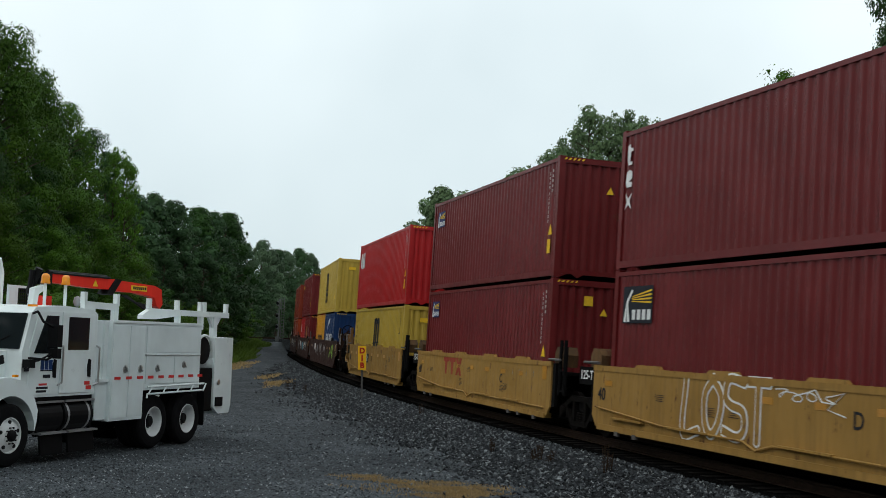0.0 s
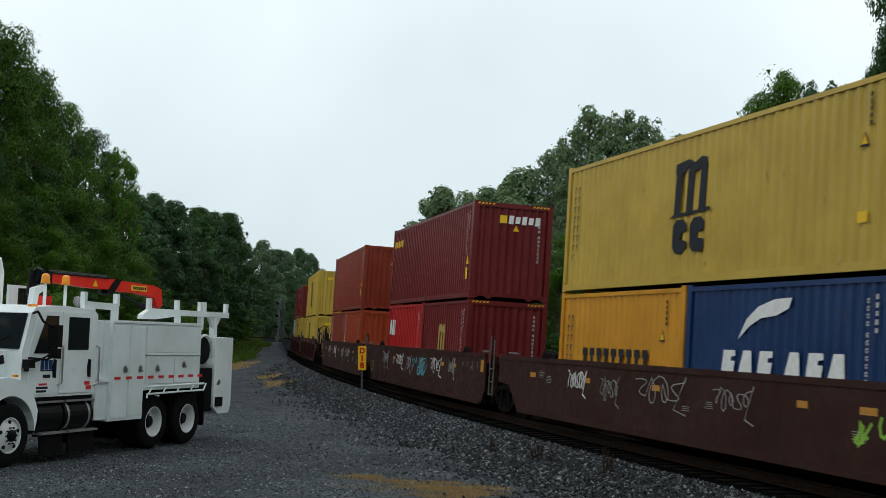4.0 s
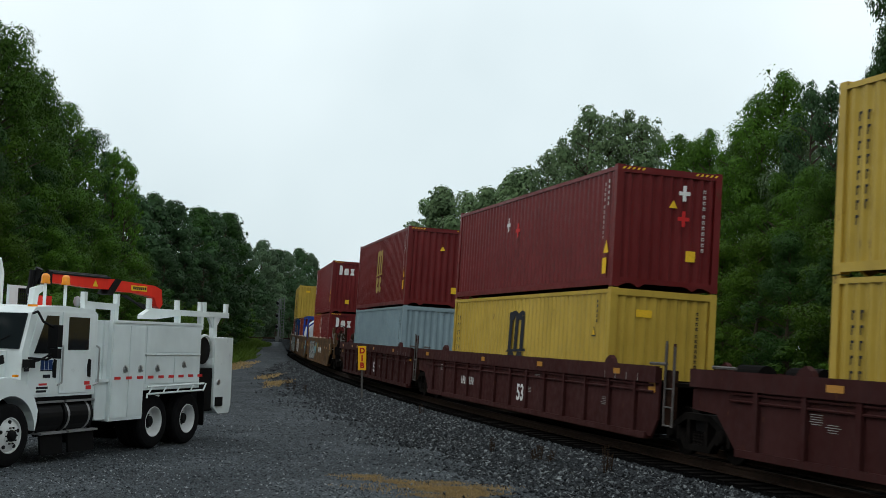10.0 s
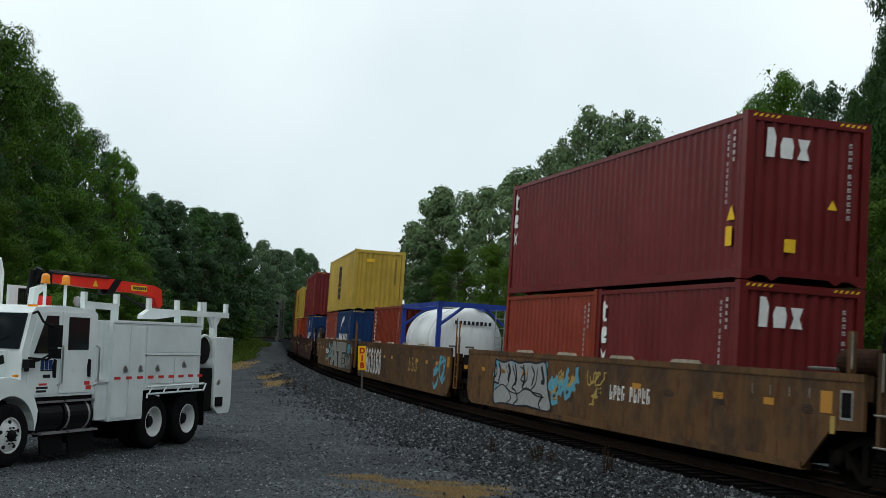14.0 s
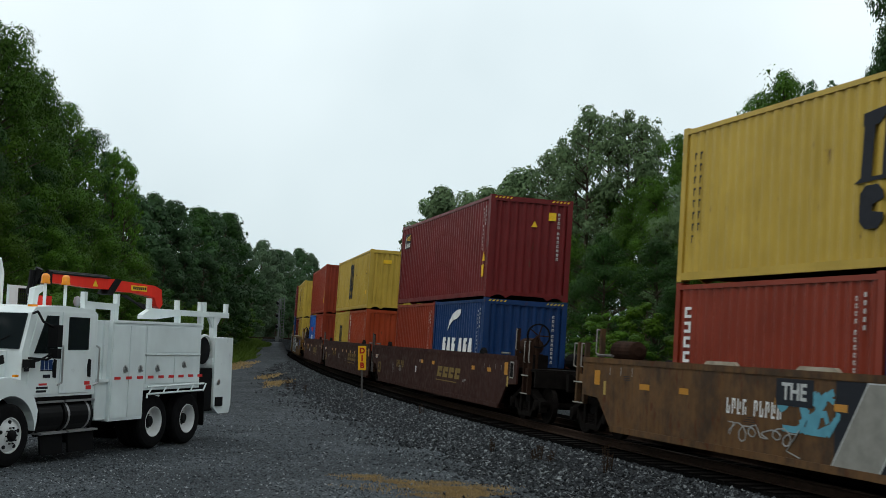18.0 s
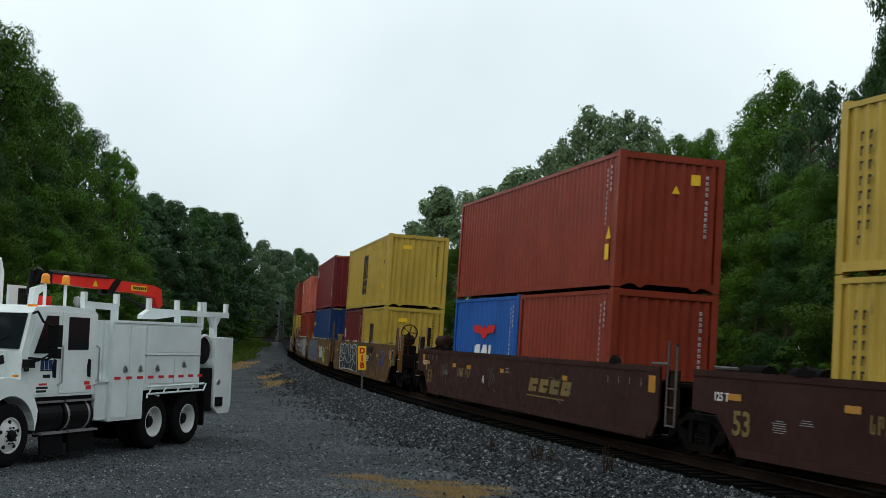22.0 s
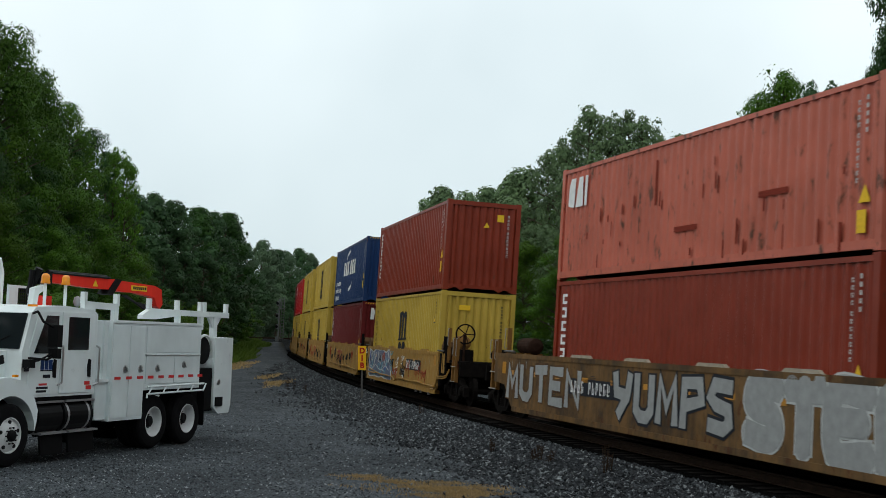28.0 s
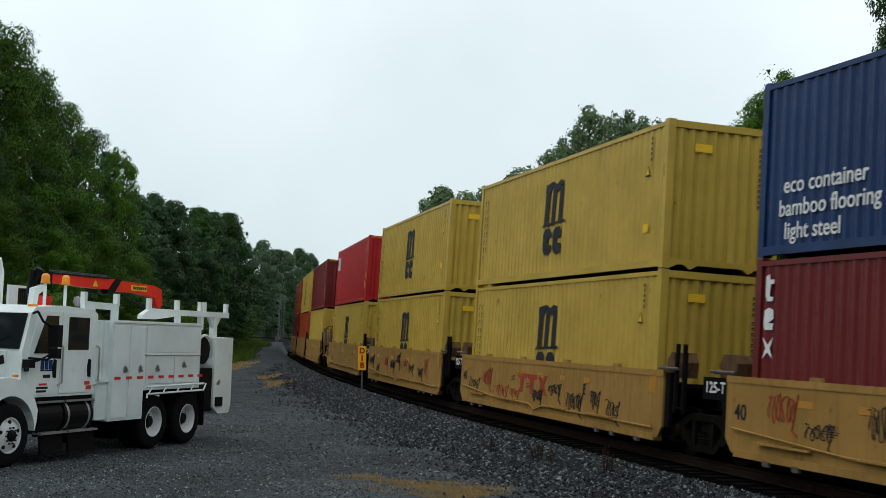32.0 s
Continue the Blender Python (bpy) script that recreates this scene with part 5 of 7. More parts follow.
        if k == 9:
            wild_piece(unit, -6.3, -2.6, 0.46, 1.62, M_SILVER, M_INK, M_TEAL, 81, 6)
            scrawl(unit, -2.4, 0.5, 0.8, 1.5, M_GOLD, 82, 14, 0.04)
            scrawl(unit, -2.6, -1.0, 0.7, 1.5, M_TEAL, 85, 8, 0.12)
            bars(unit, M_WHITE, 1.2, 1.12, 10, 0.30)
            words(unit, "B", 0.3, M_INK, 0.6, 1.1)
        if k == 10:
            spray(unit, -6.7, -2.9, 0.5, 1.6, 6, M_WHITE, M_TAN2, 83, solid=False)
            spray(unit, -6.6, -3.0, 0.6, 1.5, 6, M_WHITE, M_TAN2, 84, solid=False)
            spray(unit, 2.4, 4.0, 0.9, 1.4, 3, M_GOLD, M_TAN2, 86, solid=False, name="logo_shape")
            scrawl(unit, 6.6, 8.0, 0.5, 1.5, M_TEAL, 87, 8, 0.1)
        if k == 11:
            bars(unit, M_WHITE, -3.9, 1.15, 10, 0.26)
            scrawl(unit, -2.5, -1.2, 0.9, 1.6, M_TEAL, 88, 9, 0.10)
            mark(unit, "rect", M_INK, on_side(3.6, 1.06, face - 0.002), 9.0, 1.26, "graffiti")
            for ring in ([(-0.95, 0.43), (-0.15, 1.68), (1.25, 1.68), (2.75, 0.43), (1.45, 0.43), (1.1, 0.76), (0.35, 0.76), (0.15, 0.43)],
                         [(1.75, 1.69), (6.2, 1.67), (6.2, 1.25), (4.35, 1.25), (4.65, 0.43), (3.15, 0.43), (3.0, 1.25), (1.95, 1.25)]):
                bm = bmesh.new()
                flat(bm, ring)
                part("graffiti", bm, M_ASH, unit, "grey sprayed letter", m=pose(0, -1.338, 0, 90, 0, 0))
                bm = bmesh.new()
                stroke(bm, ring + ring[:1], 0.022)
                part("graffiti", bm, M_PALE, unit, m=pose(0, -1.342, 0, 90, 0, 0))
            bm = bmesh.new()
            flat(bm, [(0.35, 0.98), (0.85, 0.98), (0.5, 1.5)])
            part("graffiti", bm, M_INK, unit, m=pose(0, -1.343, 0, 90, 0, 0))
            mark(unit, "rect", M_INK, on_side(-1.95, 1.46, face + 0.002), 1.0, 0.42, "graffiti")
            words(unit, "THE", 0.36, M_PALE, -1.95, 1.46, 1.3425, 0.010)
            spray(unit, 4.75, 8.1, 0.44, 1.2, "EAM", M_ASH, M_PALE, 90, out=1.3385, fat=0.27, rim=1.12)
            scrawl(unit, 6.7, 8.0, 1.25, 1.6, M_TEAL, 91, 9, 0.08)
            tag(unit, -3.9, -1.9, 0.62, 0.9, M_CHALK, 191, 0.02)
        if k == 15:
            wild_piece(unit, -6.0, -0.5, 0.44, 1.69, M_INK, M_PALE, M_TEAL, 92, 7)
            tag(unit, 1.0, 2.6, 1.36, 1.62, M_INK, 94, 0.03)
            tag(unit, 2.8, 4.4, 1.36, 1.62, M_INK, 194, 0.03)
            scrawl(unit, 6.0, 7.4, 0.8, 1.5, M_BLUEM, 95, 12, 0.03)
            words(unit, "53", 0.5, M_INK, -8.3, 0.95)
        if k == 16:
            wild_piece(unit, -7.7, -0.6, 0.46, 1.66, M_BLUEG, M_DUSK, M_BLUEM, 96, 8)
            spray(unit, 1.4, 3.5, 0.6, 1.42, 3, M_PALE, M_INK, 97)
            scrawl(unit, 3.6, 5.3, 0.55, 1.25, M_GREENM, 98, 12, 0.09)
            words(unit, "53", 0.5, M_INK, -8.3, 0.95)
            words(unit, "125 T", 0.24, M_WHITE, -9.2, 1.35)
        if k == 17:
            spray(unit, -8.9, -4.0, 0.55, 1.62, "MUTEN", M_SILVER, M_TAN2, 101)
            spray(unit, -2.4, 2.5, 0.5, 1.68, "YUMPS", M_SILVER, M_INK, 102)
            bubble(unit, 2.8, 7.5, 0.42, 1.70, "STER", M_SILVER, M_PALE, 0.36, 103)
            words(unit, "53", 0.5, M_INK, -8.3 + 16.9, 0.95)
        if k == 18:
            wild_piece(unit, -5.9, -1.6, 0.46, 1.58, M_DUSK, M_PALE, M_BLUEM, 104, 6)
            scrawl(unit, -6.0, -0.6, 0.55, 1.55, M_TEAL, 105, 14, 0.05)
            scrawl(unit, -0.5, 1.4, 0.6, 1.4, M_WHITE, 106, 8, 0.03)
            words(unit, "A", 0.32, M_INK, 1.0, 1.1)


M_PALE = plain("pale_spray_paint", (0.50, 0.51, 0.50), 0.6, 0, 0.2)
M_DUSK = plain("dusky_blue_spray_paint", (0.13, 0.15, 0.22), 0.6, 0, 0.2)
M_ASH = plain("ash_grey_spray_paint", (0.245, 0.24, 0.215), 0.6, 0, 0.15)
M_GOLDW = plain("worn_gold_marking", (0.19, 0.13, 0.045), 0.7, 0, 0.3)
M_GUIDE = plain("pale_worn_steel", (0.36, 0.31, 0.24), 0.65, 0, 0.3)
M_BLUEG = plain("blue_grey_spray_paint", (0.085, 0.088, 0.11), 0.6)
car_marks()


# ---------------------------------------------------------------- ground and track
LOT_Z = -0.27


def ground_height(x, y):
    """The yard, a little uneven, that climbs gently to a bank where it ends."""
    k = min(1.0, max(0.0, (y - 75) / 54))
    away = min(1.0, max(0.0, (np.interp(y, LY[900:1300], LX[900:1300]) - 1.55 - x) / 0.6))
    rise = 1.3 * k * (0.35 + 0.65 * k) * away
    return LOT_Z + rise + 0.05 * noise.noise(Vector((x * 0.12, y * 0.12, 0))) + 0.02 * noise.noise(Vector((x * 0.6, y * 0.6, 3)))


def make_ground():
    xs = sorted(set([-4000, -1500, -600, -300, -150, -100, -80] + list(np.arange(-60, 40.1, 1.0)) + list(np.arange(-24.5, -9, 1.0)) + [60, 80, 100, 150, 300, 600, 1500, 4000]))
    ys = sorted(set([-2000, -600, -200, -60, -30] + list(np.arange(-10, 60.1, 1.0)) + list(np.arange(61, 140, 1.0)) + list(np.arange(140, 200, 2.0)) + [220, 260, 320, 400, 600, 1000, 2000, 4500]))
    vs, fs = [], []
    for yy in ys:
        for xx in xs:
            near = abs(xx) < 90 and -20 < yy < 250
            vs.append((xx, yy, ground_height(xx, yy) if near else LOT_Z))
    nx = len(xs)
    for j in range(len(ys) - 1):
        for i in range(nx - 1):
            a = j * nx + i
            fs.append((a, a + 1, a + nx + 1, a + nx))
    me = bpy.data.meshes.new("ground")
    me.from_pydata(vs, [], fs)
    for p in me.polygons:
        p.use_smooth = True
    ob = new("ground", me)
    me.materials.append(M_LOT)
    tagged(ob, "dark grey gravel yard, damp and patchy, with low grass beyond", "ground", kind="structure")


M_LOT = ground_mat("yard_gravel", [(0.0, (0.026, 0.030, 0.035)), (0.5, (0.064, 0.073, 0.083)), (0.9, (0.11, 0.126, 0.14)), (1.0, (0.21, 0.225, 0.232))], 38.0, 0.55)
M_BALLAST = ground_mat("ballast_bed", [(0.0, (0.012, 0.013, 0.015)), (0.6, (0.030, 0.033, 0.037)), (1.0, (0.085, 0.09, 0.095))], 22.0, 0.6, 1.0, 0.04)
# grimy bed, its black deepened to hold the shade under the train
M_BED = ground_mat("shaded_oily_track_bed", [(0.0, (0.003, 0.003, 0.003)), (0.6, (0.0055, 0.0054, 0.0054)), (1.0, (0.014, 0.014, 0.0145))], 22.0, 0.7, 1.0, 0.04, 0.0)
M_STONE = stone_mat("ballast_stone", [(0.0, (0.011, 0.012, 0.0135)), (0.5, (0.029, 0.032, 0.036)), (0.85, (0.070, 0.077, 0.084)), (1.0, (0.22, 0.236, 0.242))])
M_GRAVEL = stone_mat("yard_stone", [(0.0, (0.0125, 0.0145, 0.017)), (0.45, (0.045, 0.052, 0.059)), (0.85, (0.11, 0.124, 0.135)), (1.0, (0.34, 0.36, 0.365))])
M_TIE = plain("creosoted_timber", (0.007, 0.0058, 0.005), 0.9, 0, 0.35)
make_ground()


def ribbon(name, s0, s1, prof, mat, label, step=2.0, kind="structure"):
    """A cross-section (offset to the lot's side, height) swept along the track."""
    vs, fs = [], []
    ss = np.arange(s0, s1, step)
    n = len(prof)
    for s in ss:
        for off, z in prof:
            vs.append(beside(s, off, z))
    for j in range(len(ss) - 1):
        for i in range(n - 1):
            a = j * n + i
            fs.append((a, a + 1, a + n + 1, a + n))
    me = bpy.data.meshes.new(name)
    me.from_pydata(vs, [], fs)
    me.materials.append(mat)
    ob = new(name, me)
    return tagged(ob, label, name.replace("_", " "), kind=kind)


TIE_TOP = -0.05
ribbon("track_bed", -420, 330, [(-2.6, TIE_TOP - 0.06), (-1.35, TIE_TOP - 0.006), (1.72, TIE_TOP - 0.006)], M_BED, "oily ballast between and beside the rails, blackened for the train's shade", 1.0)
ribbon("ballast", -420, 330, [(1.72, TIE_TOP - 0.006), (2.4, TIE_TOP - 0.05), (3.0, -0.17), (3.8, -0.27), (4.4, -0.42)], M_BALLAST,
       "shoulder of crushed grey ballast stone beside the track", 1.0)
ribbon("ballast_verge", -420, 330, [(-4.6, -0.5), (-2.6, TIE_TOP - 0.06)], M_BALLAST, "shoulder of crushed grey ballast stone behind the track", 1.0)
RAIL = [(-0.07, 0.0), (-0.07, 0.02), (-0.012, 0.035), (-0.012, 0.12), (-0.037, 0.135), (-0.037, 0.172), (0.037, 0.172), (0.037, 0.135), (0.012, 0.12), (0.012, 0.035), (0.07, 0.02), (0.07, 0.0)]
for side_ in (-1, 1):
    tilt_ = 0.0224 * side_
    ribbon("rail", -420, 330, [(side_ * 0.755 + a, RAIL_Z - 0.172 + tilt_ + b) for a, b in RAIL], M_STEEL, "worn steel rail with a bright running edge on timber sleepers", 1.0)


def make_ties():
    bm = bmesh.new()
    box(bm, -0.115, 0.115, -1.3, 1.3, -0.17, 0)
    me = mesh_of(bm, "sleeper", 0.015)
    track = thing("sleepers", "dark creosoted timber sleepers bedded in ballast", "railway sleepers", kind="structure")
    for i in range(300):
        s = -20 + i * 0.52
        p, a = beside(s, 0, TIE_TOP), beside(s + 1, 0, TIE_TOP)
        d = (a - p).normalized()
        place("sleeper", me, M_TIE, track, Matrix.Translation(p) @ Matrix.Rotation(math.atan2(d.y, d.x) + random.uniform(-0.02, 0.02), 4, "Z"))


make_ties()


def rocks(name, places, sizes, mat, label, seed, lift=0.3):
    """Many broken stones in one mesh, each with its own uneven facets."""
    rng = np.random.default_rng(seed)
    base = np.array([(1, 0, 0), (-1, 0, 0), (0, 1, 0), (0, -1, 0), (0, 0, 1), (0, 0, -1)], float)
    tris = np.array([(0, 2, 4), (2, 1, 4), (1, 3, 4), (3, 0, 4), (2, 0, 5), (1, 2, 5), (3, 1, 5), (0, 3, 5)])
    n = len(places)
    v = base[None] * rng.uniform(0.55, 1.25, (n, 6, 1)) + rng.normal(0, 0.22, (n, 6, 3))
    a = rng.uniform(0, 6.28, n)
    ca, sa = np.cos(a), np.sin(a)
    x, y = v[..., 0] * ca[:, None] - v[..., 1] * sa[:, None], v[..., 0] * sa[:, None] + v[..., 1] * ca[:, None]
    t = rng.uniform(-0.7, 0.7, n)
    z = v[..., 2] * np.cos(t)[:, None] + x * np.sin(t)[:, None]
    v = np.stack([x, y, z * 0.75], -1) * sizes[:, None, None] + places[:, None, :]
    v[..., 2] += (sizes * lift)[:, None]
    f = tris[None] + (np.arange(n) * 6)[:, None, None]
    me = bpy.data.meshes.new(name)
    me.from_pydata(v.reshape(-1, 3).tolist(), [], f.reshape(-1, 3).tolist())
    me.materials.append(mat)
    ob = new(name, me)
    tagged(ob, label, "stones", kind="stuff")


BALLAST_PROF = ((1.2, 1.9, 2.4, 3.0, 3.8, 5.6), (-0.07, -0.07, -0.10, -0.17, -0.26, -0.27))


def scatter():
    rng = np.random.default_rng(4)
    pts, size = [], []
    for s0, s1, n, k in ((-4, 14, 15000, 1.0), (14, 30, 13000, 1.0), (30, 60, 17000, 1.15), (60, 125, 15000, 1.6)):
        s = rng.uniform(s0, s1, n)
        off = 1.66 + np.interp(s, (0, 15, 35, 100), (3.1, 2.8, 2.4, 2.1)) * (1 + 0.10 * np.sin(s * 0.9) + 0.07 * np.sin(s * 2.3)) * rng.beta(1.05, 1.25, n) * np.where(rng.uniform(0, 1, n) < 0.16, rng.uniform(1.0, 1.7, n), 1.0)
        z = np.interp(off, *BALLAST_PROF)
        for a, b, c in zip(s, off, z):
            p = beside(a, b, c)
            pts.append((p.x, p.y, p.z))
        size.append(rng.uniform(0.022, 0.05, n) * k)
    rocks("ballast_stones", np.array(pts), np.concatenate(size), M_STONE, "loose broken grey ballast stones beside the rails", 5)
    n = 42000
    y = 16 + 44 * rng.beta(1.0, 2.2, n)
    x = rng.uniform(-0.42, 0.16, n) * y
    edge = np.interp(y, LY[900:1300], LX[900:1300]) - 4.0
    keep = x < edge + 0.6 + rng.exponential(0.5, n)
    x, y = x[keep], y[keep]
    z = np.array([ground_height(a, b) for a, b in zip(x, y)])
    rocks("yard_gravel", np.stack([x, y, z], 1), rng.uniform(0.009, 0.026, len(x)), M_GRAVEL, "loose small gravel on the yard", 6, 0.1)


scatter()


# ---------------------------------------------------------------- the service truck
M_TRUCK = paint("white_truck_paint", (0.76, 0.82, 0.82), 0.32, 0.04, 0.0, 0.0, 0.4)
M_BODY = paint("grey_white_body_paint", (0.67, 0.735, 0.74), 0.4, 0.06, 0.0, 0.0, 0.3)
M_TYRE = plain("tyre_rubber", (0.009, 0.009, 0.0095), 0.85, 0, 0.3)
M_RIM = plain("white_wheel_paint", (0.62, 0.63, 0.63), 0.45, 0, 0.1)
M_CHROME = plain("worn_chrome", (0.5, 0.5, 0.5), 0.3, 0.9, 0.1)
M_CRANE = paint("red_crane_paint", (0.74, 0.030, 0.016), 0.4, 0.2, 0.0)
M_TREAD = plain("aluminium_tread", (0.34, 0.34, 0.35), 0.45, 0.6, 0.2)
M_LENS = plain("amber_lens", (0.85, 0.28, 0.01), 0.25)
M_TAPE = plain("red_reflective_tape", (0.62, 0.03, 0.03), 0.35)
M_NAVY = plain("navy_lettering", (0.02, 0.05, 0.16), 0.5)
M_PLASTIC = plain("black_plastic", (0.0065, 0.0065, 0.007), 0.55)


def glass_mat():
    m, nt, b = node_mat("tinted_glass")
    b.inputs["Base Color"].default_value = (0.012, 0.016, 0.018, 1)
    b.inputs["Roughness"].default_value = 0.06
    b.inputs["Specular IOR Level"].default_value = 0.35
    return m


M_GLASS = glass_mat()


def truck_wheel(parent, x, y, front, side):
    """Tyre, rim and lugs; side +1: the outer face looks along +y."""
    bm = bmesh.new()
    lathe(bm, [(0.30, -0.135), (0.42, -0.14), (0.495, -0.125), (0.525, -0.09), (0.53, -0.03), (0.515, -0.025), (0.515, -0.015), (0.53, -0.01), (0.53, 0.05), (0.515, 0.055), (0.515, 0.065), (0.53, 0.07), (0.525, 0.09), (0.495, 0.125), (0.42, 0.14), (0.30, 0.135), (0.30, -0.135)], (0, 0, 0), "y", 40, False)
    wheel = part("wheel", bm, M_TYRE, parent, "black truck wheel", m=pose(x, y, 0.53, 0, 0, 0 if side > 0 else 180), smooth=False)
    bm = bmesh.new()
    if front:
        prof = [(0.315, 0.05), (0.315, 0.13), (0.29, 0.14), (0.275, 0.10), (0.24, 0.115), (0.16, 0.15), (0.15, 0.16)]
    else:
        prof = [(0.315, -0.06), (0.315, 0.13), (0.29, 0.14), (0.275, 0.10), (0.25, -0.04), (0.2, -0.08), (0.15, -0.08)]
    lathe(bm, prof, (0, 0.0, 0), "y", 36)
    part("rim", bm, M_RIM, wheel, "white steel rim", smooth=False)
    bm = bmesh.new()
    if front:
        lathe(bm, [(0.10, 0.15), (0.09, 0.21), (0.07, 0.225), (0.04, 0.23)], (0, 0, 0), "y", 20)
    else:
        lathe(bm, [(0.12, -0.03), (0.11, 0.05), (0.08, 0.07)], (0, 0, 0), "y", 20)
    part("hub", bm, M_PLASTIC, wheel)
    bm = bmesh.new()
    tube(bm, (0, 0.14 if front else -0.03, 0), (0, 0.19 if front else 0.0, 0), 0.014, n=6)
    lug = mesh_of(bm, "lug_nut")
    for k in range(10):
        a = 2 * math.pi * k / 10
        place("lug_nut", lug, M_PLASTIC, wheel, pose(0.135 * math.cos(a), 0.0, 0.135 * math.sin(a)))
    if front:
        bm = bmesh.new()
        tube(bm, (0, 0.115, 0), (0, 0.137, 0), 0.034, n=12)
        hole = mesh_of(bm, "hand_hole")
        for k in range(5):
            a = 2 * math.pi * k / 5 + 0.3
            place("hand_hole", hole, M_PLASTIC, wheel, pose(0.225 * math.cos(a), 0.0, 0.225 * math.sin(a)))


def service_truck():
    ang = radians(-109)
    fwd, left = Vector((math.cos(ang), math.sin(ang), 0)), Vector((-math.sin(ang), math.cos(ang), 0))
    org = Vector((-7.12, 20.8, 0)) - left * 1.15
    t = thing("service_truck", "white crew-cab service truck with red crane, parked on the gravel", "truck", m=Matrix.Translation((org.x, org.y, LOT_Z + 0.01)) @ Matrix.Rotation(ang, 4, "Z"))
    # chassis
    for y in (-0.42, 0.42):
        bx("chassis_rail", (1.0, -7.0, y - 0.04, y + 0.04, 0.62, 0.88), M_BLACK, t, 0.01)
    bx("front_axle", (-0.06, 0.06, -1.0, 1.0, 0.46, 0.58), M_BLACK, t, 0.02)
    for x in (-4.42, -5.72):
        bx("rear_axle", (x - 0.09, x + 0.09, -0.9, 0.9, 0.44, 0.62), M_BLACK, t, 0.03)
    for s in (-1, 1):
        truck_wheel(t, 0, s * 1.01, True, s)
        for x in (-4.42, -5.72):
            truck_wheel(t, x, s * 1.01, False, s)
            truck_wheel(t, x, s * 0.70, False, s)
    # unseen engine and driveline, added to block light under the truck
    bx("engine", (0.75, -0.35, -0.38, 0.38, 0.42, 1.15), M_BLACK, t, 0.05, "unseen oily black engine block, blocking light under the truck")
    bx("gearbox", (-0.35, -1.5, -0.28, 0.28, 0.40, 0.86), M_BLACK, t, 0.06)
    bm = bmesh.new()
    tube(bm, (-1.5, 0, 0.66), (-4.3, 0, 0.58), 0.06, n=10)
    part("drive_shaft", bm, M_BLACK, t)
    for x in (-4.42, -5.72):
        bm = bmesh.new()
        lathe(bm, [(0.10, -0.26), (0.22, -0.16), (0.25, 0.0), (0.22, 0.16), (0.10, 0.26)], (x, 0, 0.53), "x", 14)
        part("differential", bm, M_BLACK, t)
    # cab
    bm = bmesh.new()
    prism(bm, [(-0.26, 1.14), (-0.26, 1.93), (-0.46, 2.60), (-0.58, 2.70), (-1.4, 2.745), (-2.25, 2.70), (-2.40, 2.62), (-2.42, 1.14)], -1.10, 1.10, "y")
    cab = part("cab", bm, M_TRUCK, t, "white crew cab shell", bevel=0.045)
    bx("cab_floor_sill", (-0.45, -2.36, -1.08, 1.08, 1.06, 1.15), M_BLACK, t)
    bm = bmesh.new()
    prism(bm, [(-0.265, 1.96), (-0.445, 2.575), (-0.49, 2.56), (-0.31, 1.95)], -1.03, 1.03, "y")
    part("windshield", bm, M_GLASS, cab, "dark sloping windscreen", m=pose(0.018, 0, 0.012))
    for y in (-0.55, 0.35):
        bm = bmesh.new()
        pipe(bm, [(-0.235, y, 1.97), (-0.25, y + 0.1, 2.03), (-0.30, y + 0.45, 2.20)], 0.011)
        part("wiper", bm, M_PLASTIC, cab)
    for s in (-1, 1):
        for nm, x0, x1, win in (("front_door", -0.44, -1.27, [(-0.55, 1.90), (-1.20, 1.90), (-1.20, 2.56), (-0.86, 2.56)]), ("rear_door", -1.32, -2.30, [(-1.50, 1.96), (-2.12, 1.96), (-2.12, 2.55), (-1.50, 2.55)])):
            bm = bmesh.new()
            if nm == "front_door":
                pts = [(x0, 1.19), (x1, 1.19), (x1, 2.63), (x0 - 0.22, 2.63), (x0, 1.98)]
            else:
                pts = [(x0, 1.19), (x1, 1.19), (x1, 2.60), (x1 + 0.05, 2.63), (x0, 2.63)]
            prism(bm, pts, s * 1.095, s * 1.118, "y")
            door = part(nm, bm, M_TRUCK, t, "white cab door", bevel=0.008)
            bm = bmesh.new()
            prism(bm, win, s * 1.112, s * 1.124, "y")
            part("window", bm, M_GLASS, door, "dark side window")
            xh = x1 + 0.14
            bm = bmesh.new()
            prism(bm, [(xh - 0.05, 1.46), (xh + 0.03, 1.48), (xh + 0.05, 1.66), (xh + 0.02, 1.80), (xh - 0.05, 1.78)], s * 1.114, s * 1.135, "y")
            part("handle", bm, M_PLASTIC, door, "black door handle", bevel=0.008)
        for x, z0, z1 in ((-1.30, 1.38, 2.02), (-2.40, 1.36, 2.0)):
            bm = bmesh.new()
            pipe(bm, [(x, s * 1.10, z1 + 0.04), (x, s * 1.17, z1), (x, s * 1.17, z0), (x + 0.06, s * 1.10, z0 - 0.05)], 0.018)
            part("grab_handle", bm, M_CHROME, t, "chrome grab handle")
        # mirrors on bowed black arms
        bm = bmesh.new()
        pipe(bm, [(-0.50, s * 1.08, 2.58), (-0.42, s * 1.25, 2.62), (-0.48, s * 1.33, 2.45), (-0.72, s * 1.36, 2.36)], 0.022)
        pipe(bm, [(-0.42, s * 1.10, 1.82), (-0.62, s * 1.34, 1.80), (-0.76, s * 1.36, 1.86)], 0.02)
        arm = part("mirror_arm", bm, M_PLASTIC, t)
        bx("mirror", (-0.72, -0.86, s * 1.26, s * 1.46, 2.02, 2.40), M_PLASTIC, t, 0.03, "black mirror housing")
